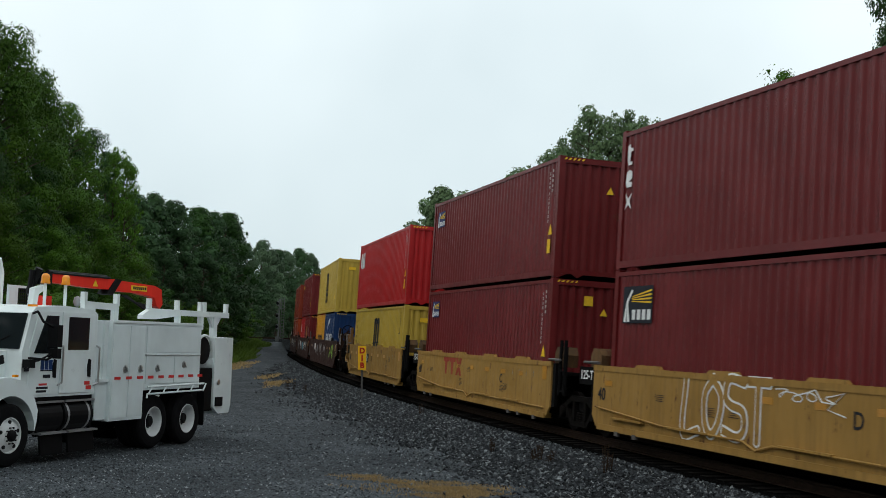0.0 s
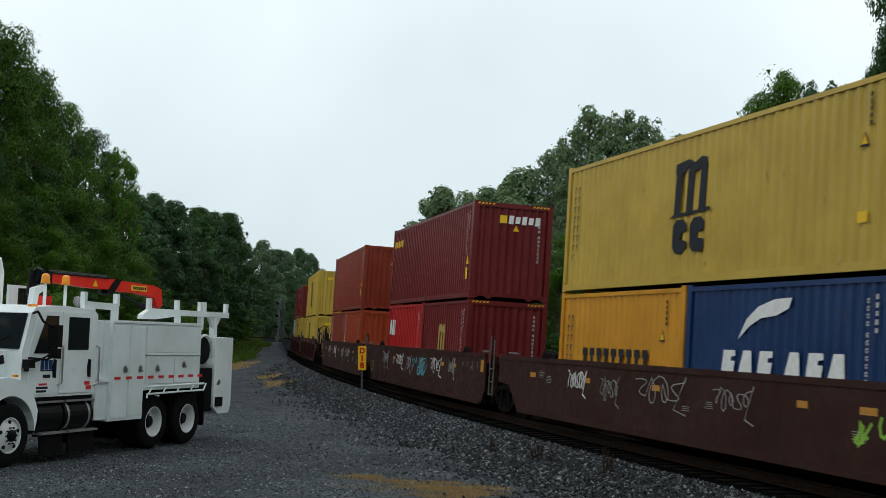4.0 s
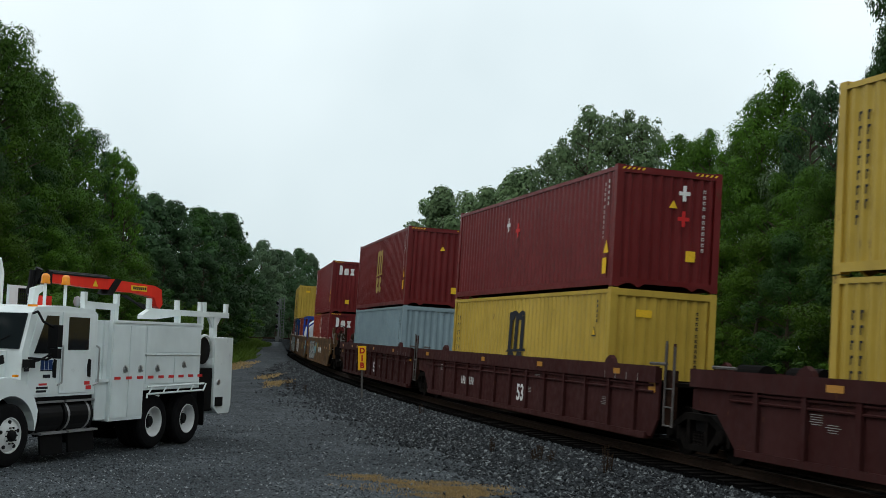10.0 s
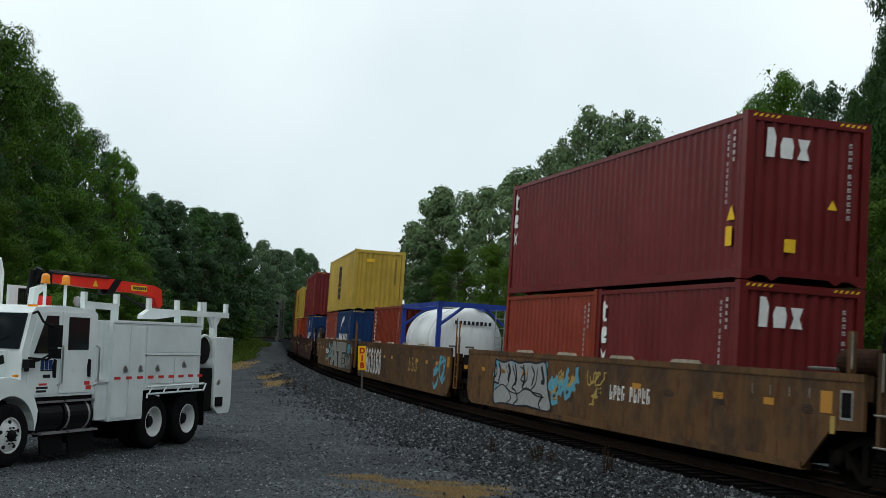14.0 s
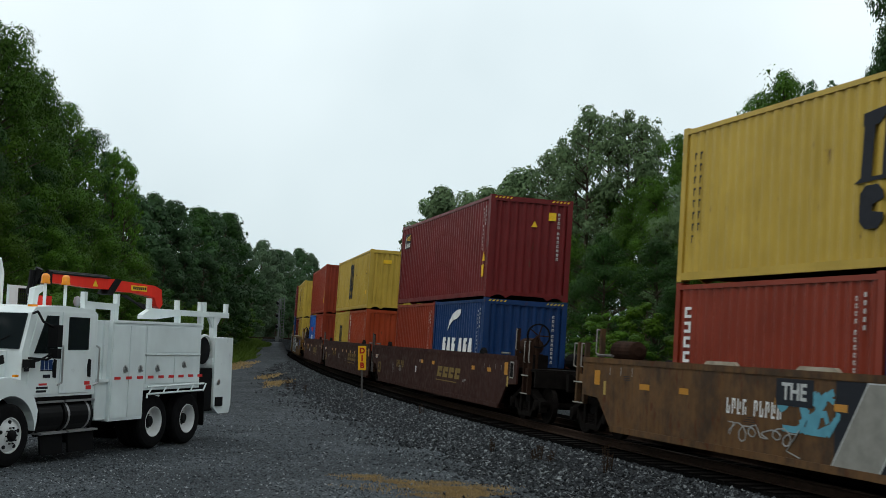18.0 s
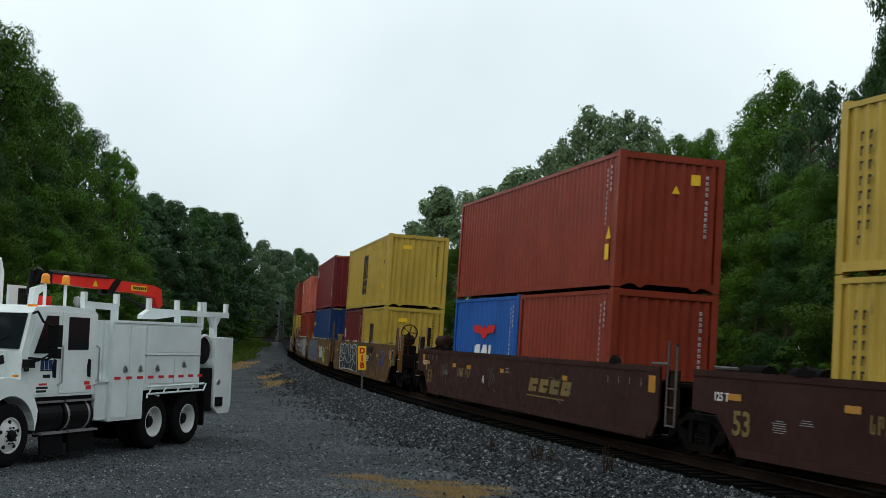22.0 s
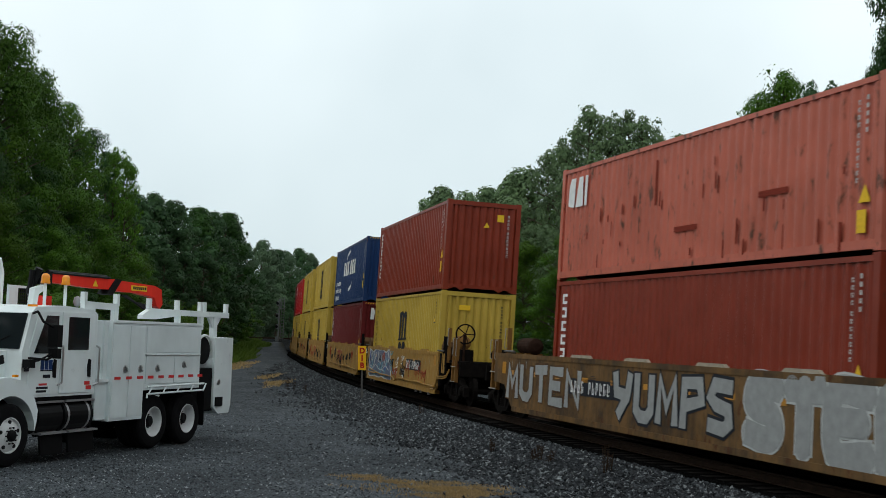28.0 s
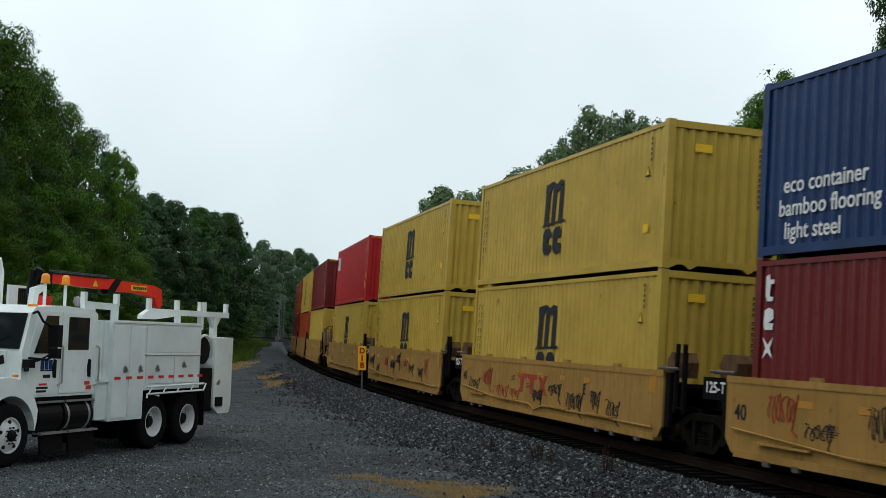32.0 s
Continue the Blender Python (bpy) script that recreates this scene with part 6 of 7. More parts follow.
        bx("convex_mirror", (-0.74, -0.86, s * 1.27, s * 1.45, 1.82, 1.99), M_PLASTIC, t, 0.03)
        bx("hood_mirror", (-0.20, -0.34, s * 1.16, s * 1.32, 1.66, 1.80), M_PLASTIC, t, 0.03)
        bm = bmesh.new()
        pipe(bm, [(-0.28, s * 1.2, 1.74), (-0.55, s * 1.22, 1.78), (-0.74, s * 1.34, 1.90)], 0.016)
        part("mirror_brace", bm, M_PLASTIC, t)
        # fenders with a wheel arch
        bm = bmesh.new()
        arch = [(0.66 * math.cos(a), 0.53 + 0.66 * math.sin(a)) for a in np.linspace(math.pi * 0.98, 0.15, 12)]
        outer = [(0.95, 0.72), (0.95, 1.30), (0.6, 1.46), (0.1, 1.50), (-0.35, 1.42), (-0.60, 1.15), (-0.72, 0.92), (-0.70, 0.72)]
        prism(bm, arch + outer, s * 0.72, s * 1.14, "y")
        part("fender", bm, M_TRUCK, t, "white wheel-arch fender", bevel=0.03)
        bx("headlamp", (0.93, 1.0, s * 0.72, s * 1.05, 1.08, 1.32), M_CHROME, t, 0.02)
        bx("marker_lamp", (-0.16, -0.06, s * 1.08, s * 1.13, 1.50, 1.54), M_LENS, t, 0.01)
        # fuel tank, straps and steps
        bm = bmesh.new()
        tube(bm, (-0.78, s * 0.84, 0.78), (-1.45, s * 0.84, 0.78), 0.30, n=24)
        part("battery_box", bm, M_PLASTIC, t, bevel=0.02)
        bm = bmesh.new()
        tube(bm, (-1.52, s * 0.84, 0.78), (-2.36, s * 0.84, 0.78), 0.30, n=24)
        tank = part("fuel_tank", bm, M_PLASTIC, t, "black cylindrical fuel tank", bevel=0.02)
        for x in (-1.62, -2.24):
            bm = bmesh.new()
            lathe(bm, [(0.301, -0.03), (0.308, -0.02), (0.308, 0.02), (0.301, 0.03)], (x, s * 0.84, 0.78), "x", 24)
            part("strap", bm, M_TREAD, tank)
        for x0, x1 in ((-0.76, -1.48), (-1.55, -2.42)):
            bx("upper_step", (x0, x1, s * 0.88, s * 1.12, 1.03, 1.065), M_TREAD, t, 0.006, "aluminium step tread")
            st = bx("lower_step", (x0 - 0.05, x1 - 0.05, s * 0.92, s * 1.17, 0.485, 0.52), M_TREAD, t, 0.006, "aluminium step tread")
            bm = bmesh.new()
            prism(bm, [(x0 - 0.10, 0.47), (x1 - 0.02, 0.47), (x1 - 0.06, 0.12), (x0 - 0.16, 0.12)], s * 1.06, s * 1.10, "y")
            part("step_panel", bm, M_PLASTIC, st, "dirty black step panel", bevel=0.01)
            for x in (x0 - 0.1, x1 + 0.02):
                bx("step_hanger", (x - 0.03, x + 0.03, s * 0.96, s * 1.05, 0.45, 1.04), M_PLASTIC, st)
    # bonnet, grille, bumper
    bm = bmesh.new()
    prism(bm, [(-0.30, 1.2), (-0.30, 1.94), (0.15, 1.90), (0.75, 1.76), (0.98, 1.60), (1.02, 1.0), (0.9, 0.85)], -0.78, 0.78, "y")
    hood = part("hood", bm, M_TRUCK, t, "white sloping bonnet", bevel=0.07)
    for s in (-1, 1):
        bm = bmesh.new()
        prism(bm, [(-0.20, 1.72), (-0.16, 1.86), (0.30, 1.80), (0.42, 1.70), (0.2, 1.64)], s * 0.775, s * 0.80, "y")
        part("hood_vent", bm, M_PLASTIC, hood, "black vent", bevel=0.008)
    bx("grille", (1.0, 1.04, -0.6, 0.6, 1.05, 1.5), M_PLASTIC, t, 0.01)
    bx("bumper", (0.98, 1.16, -1.18, 1.18, 0.55, 0.85), M_CHROME, t, 0.03)
    for y in (-0.90, 0.90):
        bx("marker_lamp", (-0.66, -0.80, y - 0.05, y + 0.05, 2.705, 2.745), M_LENS, t, 0.012, "amber roof marker")
    # beacons on poles
    for x, y in ((-1.42, 0.62), (-2.02, 0.62)):
        bm = bmesh.new()
        tube(bm, (x, y, 2.70), (x, y, 3.14), 0.03, n=10)
        pole = part("beacon_pole", bm, M_TRUCK, t)
        bm = bmesh.new()
        lathe(bm, [(0.085, 3.14), (0.085, 3.17), (0.075, 3.20), (0.075, 3.27), (0.055, 3.31), (0.02, 3.325)], (x, y, 0), "z", 18)
        part("beacon", bm, M_LENS, t, "amber beacon lamp", smooth=True)
    bm = bmesh.new()
    prism(bm, [(-1.62, 2.70), (-1.74, 2.70), (-1.78, 2.95), (-1.98, 3.06), (-1.98, 3.14), (-1.66, 3.06)], 0.10, 0.22, "y")
    part("boom_rest", bm, M_TRUCK, t, bevel=0.01)
    # stack and guard on the far side
    bm = bmesh.new()
    pipe(bm, [(-2.22, -1.02, 1.0), (-2.22, -1.02, 3.35), (-2.10, -1.0, 3.62)], 0.075, 12)
    part("exhaust_stack", bm, M_TRUCK, t, "white exhaust stack")
    bm = bmesh.new()
    prism(bm, [(-2.42, 2.70), (-2.42, 3.14), (-3.10, 3.14), (-3.10, 2.70), (-3.04, 2.70), (-3.04, 3.09), (-2.68, 3.09), (-2.68, 2.70)], -1.0, -0.94, "y")
    guard = part("lamp_guard", bm, M_TRUCK, t, "white guard with black mesh", bevel=0.006)
    bm = bmesh.new()
    for k in range(6):
        tube(bm, (-2.70 - k * 0.065, -0.95, 2.72), (-2.70 - k * 0.065, -0.95, 3.09), 0.014, n=5)
    for k in range(6):
        tube(bm, (-2.68, -0.95, 2.75 + k * 0.065), (-3.04, -0.95, 2.75 + k * 0.065), 0.014, n=5)
    part("mesh_grid", bm, M_PLASTIC, guard)
    # lettering on the door: plain bars
    for x, z, w_, h_, mat in ((-0.80, 1.70, 0.10, 0.17, M_NAVY), (-0.915, 1.70, 0.095, 0.17, M_NAVY), (-1.03, 1.70, 0.10, 0.17, M_NAVY), (-0.92, 1.60, 0.34, 0.02, M_INK), (-0.93, 1.50, 0.20, 0.06, M_INK), (-0.84, 1.36, 0.22, 0.035, M_TAPE), (-0.82, 1.30, 0.32, 0.04, M_INK), (-0.80, 1.24, 0.28, 0.04, M_INK), (-0.38, 1.62, 0.12, 0.06, M_INK)):
        bx("lettering", (x - w_ / 2, x + w_ / 2, 1.112, 1.1225, z - h_ / 2, z + h_ / 2), mat, t)
    bx("decal", (-2.10, -2.26, 1.112, 1.1225, 1.24, 1.31), M_TAPE, t)
    bx("decal", (-2.05, -2.21, 1.112, 1.1225, 1.325, 1.39), M_TAPE, t)
    # utility body: a bank of lockers along each side
    for s in (-1, 1):
        bx("front_locker", (-2.76, -3.90, s * 0.55, s * 1.19, 0.62, 2.52), M_BODY, t, 0.015, "tall grey-white locker")
        bx("side_locker", (-3.90, -6.06, s * 0.55, s * 1.19, 1.17, 2.51), M_BODY, t, 0.015, "grey-white side locker bank")
        bx("drip_rail", (-2.78, -6.06, s * 1.185, s * 1.215, 2.48, 2.53), M_TRUCK, t, 0.006)
        bx("drip_rail", (-3.92, -6.04, s * 1.188, s * 1.22, 1.865, 1.885), M_TRUCK, t)
        for x0, x1, z0, z1 in ((-2.80, -3.33, 0.68, 2.43), (-3.37, -3.86, 0.68, 2.43), (-3.95, -4.98, 1.30, 1.85), (-5.02, -6.02, 1.30, 1.85), (-3.95, -6.02, 1.92, 2.44)):
            d = bx("locker_door", (x0, x1, s * 1.188, s * 1.203, z0, z1), M_BODY, t, 0.005)
            if z1 != 2.44:
                xh, zh = {-2.80: (-3.22, 1.60), -3.37: (-3.74, 1.60), -3.95: (-4.36, 1.60), -5.02: (-5.38, 1.66)}[x0]
                bm = bmesh.new()
                lathe(bm, [(0.075, 1.203 * s), (0.07, 1.22 * s), (0.05, 1.225 * s)], (xh, 0, zh), "y", 16)
                pipe(bm, [(xh - 0.05, s * 1.235, zh - 0.05), (xh + 0.05, s * 1.235, zh + 0.06)], 0.016)
                part("latch", bm, M_CHROME, d, "chrome slam latch")
        for k in range(9):
            x = -2.88 - k * 0.385
            bx("reflective_strip", (x, x - 0.20, s * 1.2, s * 1.207, 1.40, 1.455), M_TAPE, t, 0, "red reflective strip")
        # steps rail above the rear wheels
        bm = bmesh.new()
        pipe(bm, [(-3.95, s * 1.26, 1.02), (-3.95, s * 1.26, 1.10), (-6.14, s * 1.26, 1.12)], 0.02)
        pipe(bm, [(-3.95, s * 1.26, 1.24), (-6.14, s * 1.26, 1.26)], 0.02)
        for k in range(5):
            x = -4.0 - k * 0.53
            pipe(bm, [(x, s * 1.26, 1.10), (x - 0.12, s * 1.26, 1.25)], 0.018)
        part("side_rail", bm, M_TRUCK, t, "white tubular step rail")
        bx("wheel_well", (-3.92, -6.10, s * 0.60, s * 1.0, 1.08, 1.17), M_BLACK, t)
        bx("mud_flap", (-6.36, -6.38, s * 0.62, s * 1.16, 0.35, 1.1), M_PLASTIC, t)
        bx("lower_panel", (-2.40, -2.76, s * 0.5, s * 1.12, 0.66, 1.36), M_BODY, t, 0.01)
        bx("bracket", (-2.44, -2.76, s * 0.9, s * 1.16, 1.36, 1.42), M_TRUCK, t, 0.01)
        bx("front_bulkhead", (-2.44, -2.76, s * 0.30, s * 1.06, 1.42, 2.50), M_BODY, t, 0.012)
    bx("bed", (-2.9, -7.0, -0.55, 0.55, 1.0, 1.12), M_BLACK, t, 0.01)
    # headboard frame behind the cab
    bm = bmesh.new()
    y = 0.98
    prism(bm, [(-2.08, 2.50), (-2.08, 2.86), (-3.18, 2.84), (-3.18, 2.50), (-3.06, 2.50), (-3.06, 2.72), (-2.42, 2.73), (-2.42, 2.50)], y - 0.06, y + 0.04, "y")
    prism(bm, [(-2.07, 2.82), (-2.07, 3.03), (-2.15, 3.03), (-2.15, 2.82)], y - 0.06, y + 0.04, "y")
    prism(bm, [(-3.12, 2.80), (-3.12, 3.03), (-3.20, 3.03), (-3.20, 2.80)], y - 0.06, y + 0.04, "y")
    prism(bm, [(-2.64, 2.5), (-2.64, 0.7), (-2.76, 0.7), (-2.76, 2.5)], y - 0.02, y + 0.12, "y")
    part("headboard_frame", bm, M_TRUCK, t, "white rack frame", bevel=0.008)
    # ladder rack over the body
    for yy in (0.9,):
        bm = bmesh.new()
        prism(bm, [(-4.12, 2.58), (-4.12, 2.66), (-4.45, 2.80), (-7.66, 2.80), (-7.66, 2.68), (-5.6, 2.68), (-4.6, 2.58)], yy - 0.06, yy + 0.06, "y")
        rack = part("rack_beam", bm, M_TRUCK, t, "white rack beam", bevel=0.01)
        for x in (-4.42, -5.50, -6.46, -6.62, -7.60):
            bx("rack_stake", (x - 0.05, x + 0.05, yy - 0.04, yy + 0.04, 2.78, 3.0), M_TRUCK, rack, 0.008)
        for x in (-5.54, -6.50):
            bx("rack_post", (x - 0.05, x + 0.05, yy - 0.05, yy + 0.05, 2.40, 2.70), M_TRUCK, rack, 0.008)
        bx("rack_post", (-7.0, -7.14, yy - 0.06, yy + 0.06, 1.0, 2.70), M_TRUCK, rack, 0.008)
        bm = bmesh.new()
        prism(bm, [(-6.8, 2.68), (-7.36, 2.68), (-7.14, 2.45), (-7.0, 2.45)], yy - 0.03, yy + 0.03, "y")
        part("gusset", bm, M_TRUCK, rack)
    # tail: black rear shelf, reel and the white end locker
    for s in (-1, 1):
        bx("tail_frame", (-6.10, -6.98, s * 0.6, s * 0.98, 0.66, 1.56), M_PLASTIC, t, 0.015)
        bm = bmesh.new()
        prism(bm, [(-7.0, 0.70), (-7.0, 2.23), (-7.80, 2.24), (-7.80, 0.74), (-7.72, 0.55), (-7.25, 0.55)], s * 0.62, s * 1.02, "y")
        lock = part("tail_locker", bm, M_TRUCK, t, "white upright tail locker", bevel=0.015)
        bm = bmesh.new()
        lathe(bm, [(0.07, s * 1.018), (0.06, s * 1.04)], (-7.2, 0, 1.25), "y", 14)
        part("latch", bm, M_CHROME, lock)
        bx("tail_lamp", (-7.08, -7.38, s * 1.0, s * 1.05, 0.72, 0.92), M_PLASTIC, lock, 0.02)
    bm = bmesh.new()
    lathe(bm, [(0.30, 0.45), (0.30, 0.48), (0.14, 0.50), (0.14, 0.88), (0.30, 0.90), (0.30, 0.93)], (-6.62, 0, 1.95), "y", 24)
    part("hose_reel", bm, M_PLASTIC, t, "black hose reel")
    bm = bmesh.new()
    pts = [(-6.62 + 0.33 * math.cos(a), 0.96, 1.95 + 0.33 * math.sin(a)) for a in np.linspace(-0.6, 2.6, 12)]
    pipe(bm, pts, 0.03)
    part("reel_guard", bm, M_TRUCK, t)
    bx("tail_crossbar", (-6.95, -7.1, -0.98, 0.98, 1.62, 1.78), M_TRUCK, t, 0.01)
    bx("rear_bumper", (-6.5, -7.1, -0.95, 0.95, 0.62, 0.78), M_PLASTIC, t, 0.02)
    # folded crane behind the cab
    bm = bmesh.new()
    prism(bm, [(-2.50, 1.0), (-2.50, 2.66), (-2.56, 2.95), (-2.74, 2.95), (-2.74, 1.0)], -0.5, -0.2, "y")
    part("crane_column", bm, M_CRANE, t, "red crane column", bevel=0.02)
    bm = bmesh.new()
    prism(bm, [(-2.27, 3.20), (-2.27, 3.365), (-4.42, 3.37), (-4.30, 3.15), (-3.6, 3.15)], -0.09, 0.09, "y")
    boom = part("crane_boom", bm, M_CRANE, t, "red folded crane boom", bevel=0.015)
    bm = bmesh.new()
    tube(bm, (-2.3, 0.0, 3.395), (-4.2, 0.0, 3.40), 0.04, n=10)
    tube(bm, (-2.3, 0.1, 3.38), (-4.2, 0.1, 3.385), 0.022, n=8)
    part("hydraulic_ram", bm, M_PLASTIC, boom)
    bm = bmesh.new()
    prism(bm, [(-4.40, 3.38), (-4.60, 3.37), (-4.30, 3.04), (-4.08, 3.06)], -0.12, 0.12, "y")
    part("knuckle", bm, M_PLASTIC, boom, bevel=0.01)
    bm = bmesh.new()
    prism(bm, [(-4.42, 3.36), (-5.9, 3.31), (-6.18, 3.24), (-6.24, 2.92), (-6.14, 2.82), (-6.0, 2.88), (-5.90, 3.06), (-5.2, 3.13), (-4.75, 3.12), (-4.40, 3.15)], -0.09, 0.09, "y")
    part("jib", bm, M_CRANE, t, "red crane jib", bevel=0.015)
    bx("nameplate", (-4.98, -5.58, 0.092, 0.10, 3.17, 3.28), M_YEL, t, 0, "yellow maker's plate")
    for k in range(7):
        bx("lettering", (-5.05 - k * 0.075, -5.10 - k * 0.075, 0.10, 0.104, 3.195, 3.255), M_INK, t)
    bm = bmesh.new()
    prism(bm, [(-3.62, 3.19), (-3.80, 3.19), (-3.71, 3.33)], 0.092, 0.098, "y")
    part("warning_triangle", bm, M_YEL, boom)
    bm = bmesh.new()
    box(bm, -2.29, -2.0, -0.12, 0.12, 3.15, 3.38)
    tube(bm, (-1.92, -0.1, 3.02), (-1.92, 0.1, 3.44), 0.07, n=10)
    tube(bm, (-1.85, 0.0, 3.40), (-1.78, 0.0, 2.95), 0.05, n=8)
    part("boom_extension", bm, M_PLASTIC, boom, bevel=0.02)
    bm = bmesh.new()
    for k in range(5):
        pipe(bm, [(-4.5 - 0.05 * k, 0.18, 3.05), (-5.0 - 0.08 * k, 0.2, 2.92 - 0.03 * k), (-5.6, 0.18, 2.86), (-6.0, 0.1, 2.75)], 0.02)
    part("hose_bundle", bm, M_PLASTIC, boom)
    bm = bmesh.new()
    lathe(bm, [(0.02, -0.10), (0.06, -0.08), (0.08, 0.0), (0.06, 0.08), (0.02, 0.10)], (-2.86, 0.3, 2.86), "z", 14)
    part("hook_block", bm, M_TREAD, t, smooth=True)
    return t


service_truck()


# ---------------------------------------------------------------- woods
M_BARK = plain("bark", (0.07, 0.055, 0.04), 0.9, 0, 0.4)
M_LEAF = foliage("leaf_mid_green", (0.033, 0.074, 0.013), (0.077, 0.154, 0.023))
M_LEAF2 = foliage("leaf_light_green", (0.032, 0.066, 0.009), (0.066, 0.122, 0.016))
M_LEAF3 = foliage("leaf_dark_green", (0.018, 0.043, 0.013), (0.035, 0.080, 0.019))
# pale grey mixed into the green stands for haze before distant trees
M_LEAF4 = foliage("leaf_haze_grey_green", (0.080, 0.128, 0.064), (0.150, 0.215, 0.105))
# haze over the farthest trees is put into this leaf colour
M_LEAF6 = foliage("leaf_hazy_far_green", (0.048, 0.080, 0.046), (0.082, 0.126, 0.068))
# blue added to the green for haze; a few nearer thin trees share it
M_LEAF5 = foliage("leaf_hazy_blue_green", (0.027, 0.057, 0.026), (0.050, 0.095, 0.039))


def leaf_cloud(rng, centres, radii, per, size):
    """Small leaf sprays, thickest at the skin of each clump and facing out from it."""
    vs = []
    for (cx, cy, cz), r in zip(centres, radii):
        loose, r = r < 0, abs(r)
        n = max(6, int(per * r * r * (0.4 if loose else 1)))
        d = rng.normal(size=(n, 3))
        d[:, 2] += 0.3
        d /= np.linalg.norm(d, axis=1)[:, None]
        rad = r * np.clip(rng.normal(0.88, 0.13, size=n), 0.2, 1.5)
        if loose:
            rad = r * np.clip(np.abs(rng.normal(0, 0.7, size=n)), 0.05, 1.5)
        p = d * rad[:, None] * np.array([1.1, 1.1, 0.72]) + np.array([cx, cy, cz])
        nor = d * 0.85 + np.array([0, 0, 0.3]) + 0.16 * rng.normal(size=(n, 3))
        nor /= np.linalg.norm(nor, axis=1)[:, None]
        u = np.cross(nor, rng.normal(size=(n, 3)))
        u /= np.linalg.norm(u, axis=1)[:, None] + 1e-6
        w = np.cross(nor, u)
        sz = size * rng.uniform(0.55, 1.45, size=n)[:, None]
        k = rng.uniform(-0.5, 0.5, size=n)[:, None]
        vs.append(np.stack([p - u * sz * 0.8 - w * sz * 0.5, p + u * sz * 0.8 - w * sz * 0.5, p + u * sz * k + w * sz * 0.8], 1).reshape(-1, 3))
    return np.concatenate(vs)


def tree_proto(seed, h, spread, leafy, size, per, bare=0.16, peak=0.5, clump=0.060, airy=0.0):
    """Trunk, limbs and a crown of many clumps; peak: 0 a round head, 1 a spire; airy: how many clumps are loose sprays. Its top is at h, over the origin."""
    rng = np.random.default_rng(seed)
    bm = bmesh.new()
    top = Vector((0, 0, h * 0.93))
    pts = [Vector((0, 0, -0.3)).lerp(top, k / 6) + Vector((rng.uniform(-.16, .16), rng.uniform(-.16, .16), 0)) * (1 if k < 6 else 0) for k in range(7)]
    for k in range(6):
        tube(bm, pts[k], pts[k + 1], h * 0.016 * (1 - k / 6.6), h * 0.016 * (1 - (k + 1) / 6.6), 7, False)
    centres, radii = [(0.0, 0.0, h * 0.965)], [h * 0.026]
    side = rng.uniform(0, 6.28, 3)
    for i in range(leafy):
        f = (i + rng.uniform(0, 1)) / leafy
        a = rng.uniform(0, 2 * math.pi)
        head = math.sin(math.pi * min(1, f * 0.86 + 0.14)) ** 0.7
        cone = min(1, 0.35 + f * 3.0) * (1.06 - f) ** 0.8
        lobe = 1 + 0.28 * math.sin(2 * a + side[0] + 5 * f) + 0.2 * math.sin(3 * a + side[1] - 9 * f)
        girth = spread * ((1 - peak) * head + peak * 1.25 * cone) * lobe * rng.uniform(0.2, 1.0) ** 0.55
        z = h * (bare + (0.955 - bare) * f)
        root = Vector((0, 0, 0)).lerp(top, min(1, max(0.1, (z - girth * 0.45) / top.z)))
        c = Vector((math.cos(a) * girth, math.sin(a) * girth, z))
        tube(bm, root, c, h * 0.0045, h * 0.0012, 4, False)
        loose = rng.uniform() < airy
        centres.append(tuple(c))
        radii.append(h * clump * rng.uniform(0.45, 1.35) * (-0.8 if loose else 1))
        if i % 2 == 0:  # thin sprays that stand out from the clump
            out = Vector((math.cos(a), math.sin(a), rng.uniform(0.0, 1.3))).normalized()
            far = c + out * abs(radii[-1]) * rng.uniform(0.8, 1.3)
            far.z = min(far.z, h * 0.985)
            tube(bm, c, far, h * 0.0014, h * 0.0006, 3, False)
            centres.append(tuple(far))
            radii.append(-h * 0.020 * rng.uniform(0.6, 1.3))
    vs = leaf_cloud(rng, centres, radii, per, size)
    vs[:, 2] *= h / np.quantile(vs[:, 2], 0.9995)
    me = bpy.data.meshes.new("crown")
    me.from_pydata(vs.tolist(), [], np.arange(len(vs)).reshape(-1, 3).tolist())
    return mesh_of(bm, "trunk"), me


SHAPES = [(3.2, 62, 0.35, 0.1), (3.6, 72, 0.6, 0.15), (2.8, 58, 0.8, 0.2), (3.3, 66, 0.5, 0.1)]  # spread, clumps, peak, airy
PROTO = [tree_proto(10 + i, 14, sp, lf, 0.070, 900, peak=pk, airy=ai) for i, (sp, lf, pk, ai) in enumerate(SHAPES)]  # near
PROTO_PEAK = [tree_proto(50 + i, 14, 3.2, 72, 0.070, 900, peak=0.9, clump=0.052, airy=0.2) for i in range(3)]  # pointed crowns
PROTO_FAR = [tree_proto(20 + i, 14, sp, lf, 0.17, 260, peak=pk, airy=ai) for i, (sp, lf, pk, ai) in enumerate(SHAPES)]  # far, and behind the camera
PROTO_AIRY = [tree_proto(30 + i, 14, 2.5, 62, 0.095, 620, 0.3, 0.45, 0.040, 0.3) for i in range(3)]  # open crowns with the sky between their limbs
BUSH = [tree_proto(40 + i, 5, 2.1, 44, 0.070, 2300, 0.04, 0.15, 0.062, 0.2) for i in range(4)]


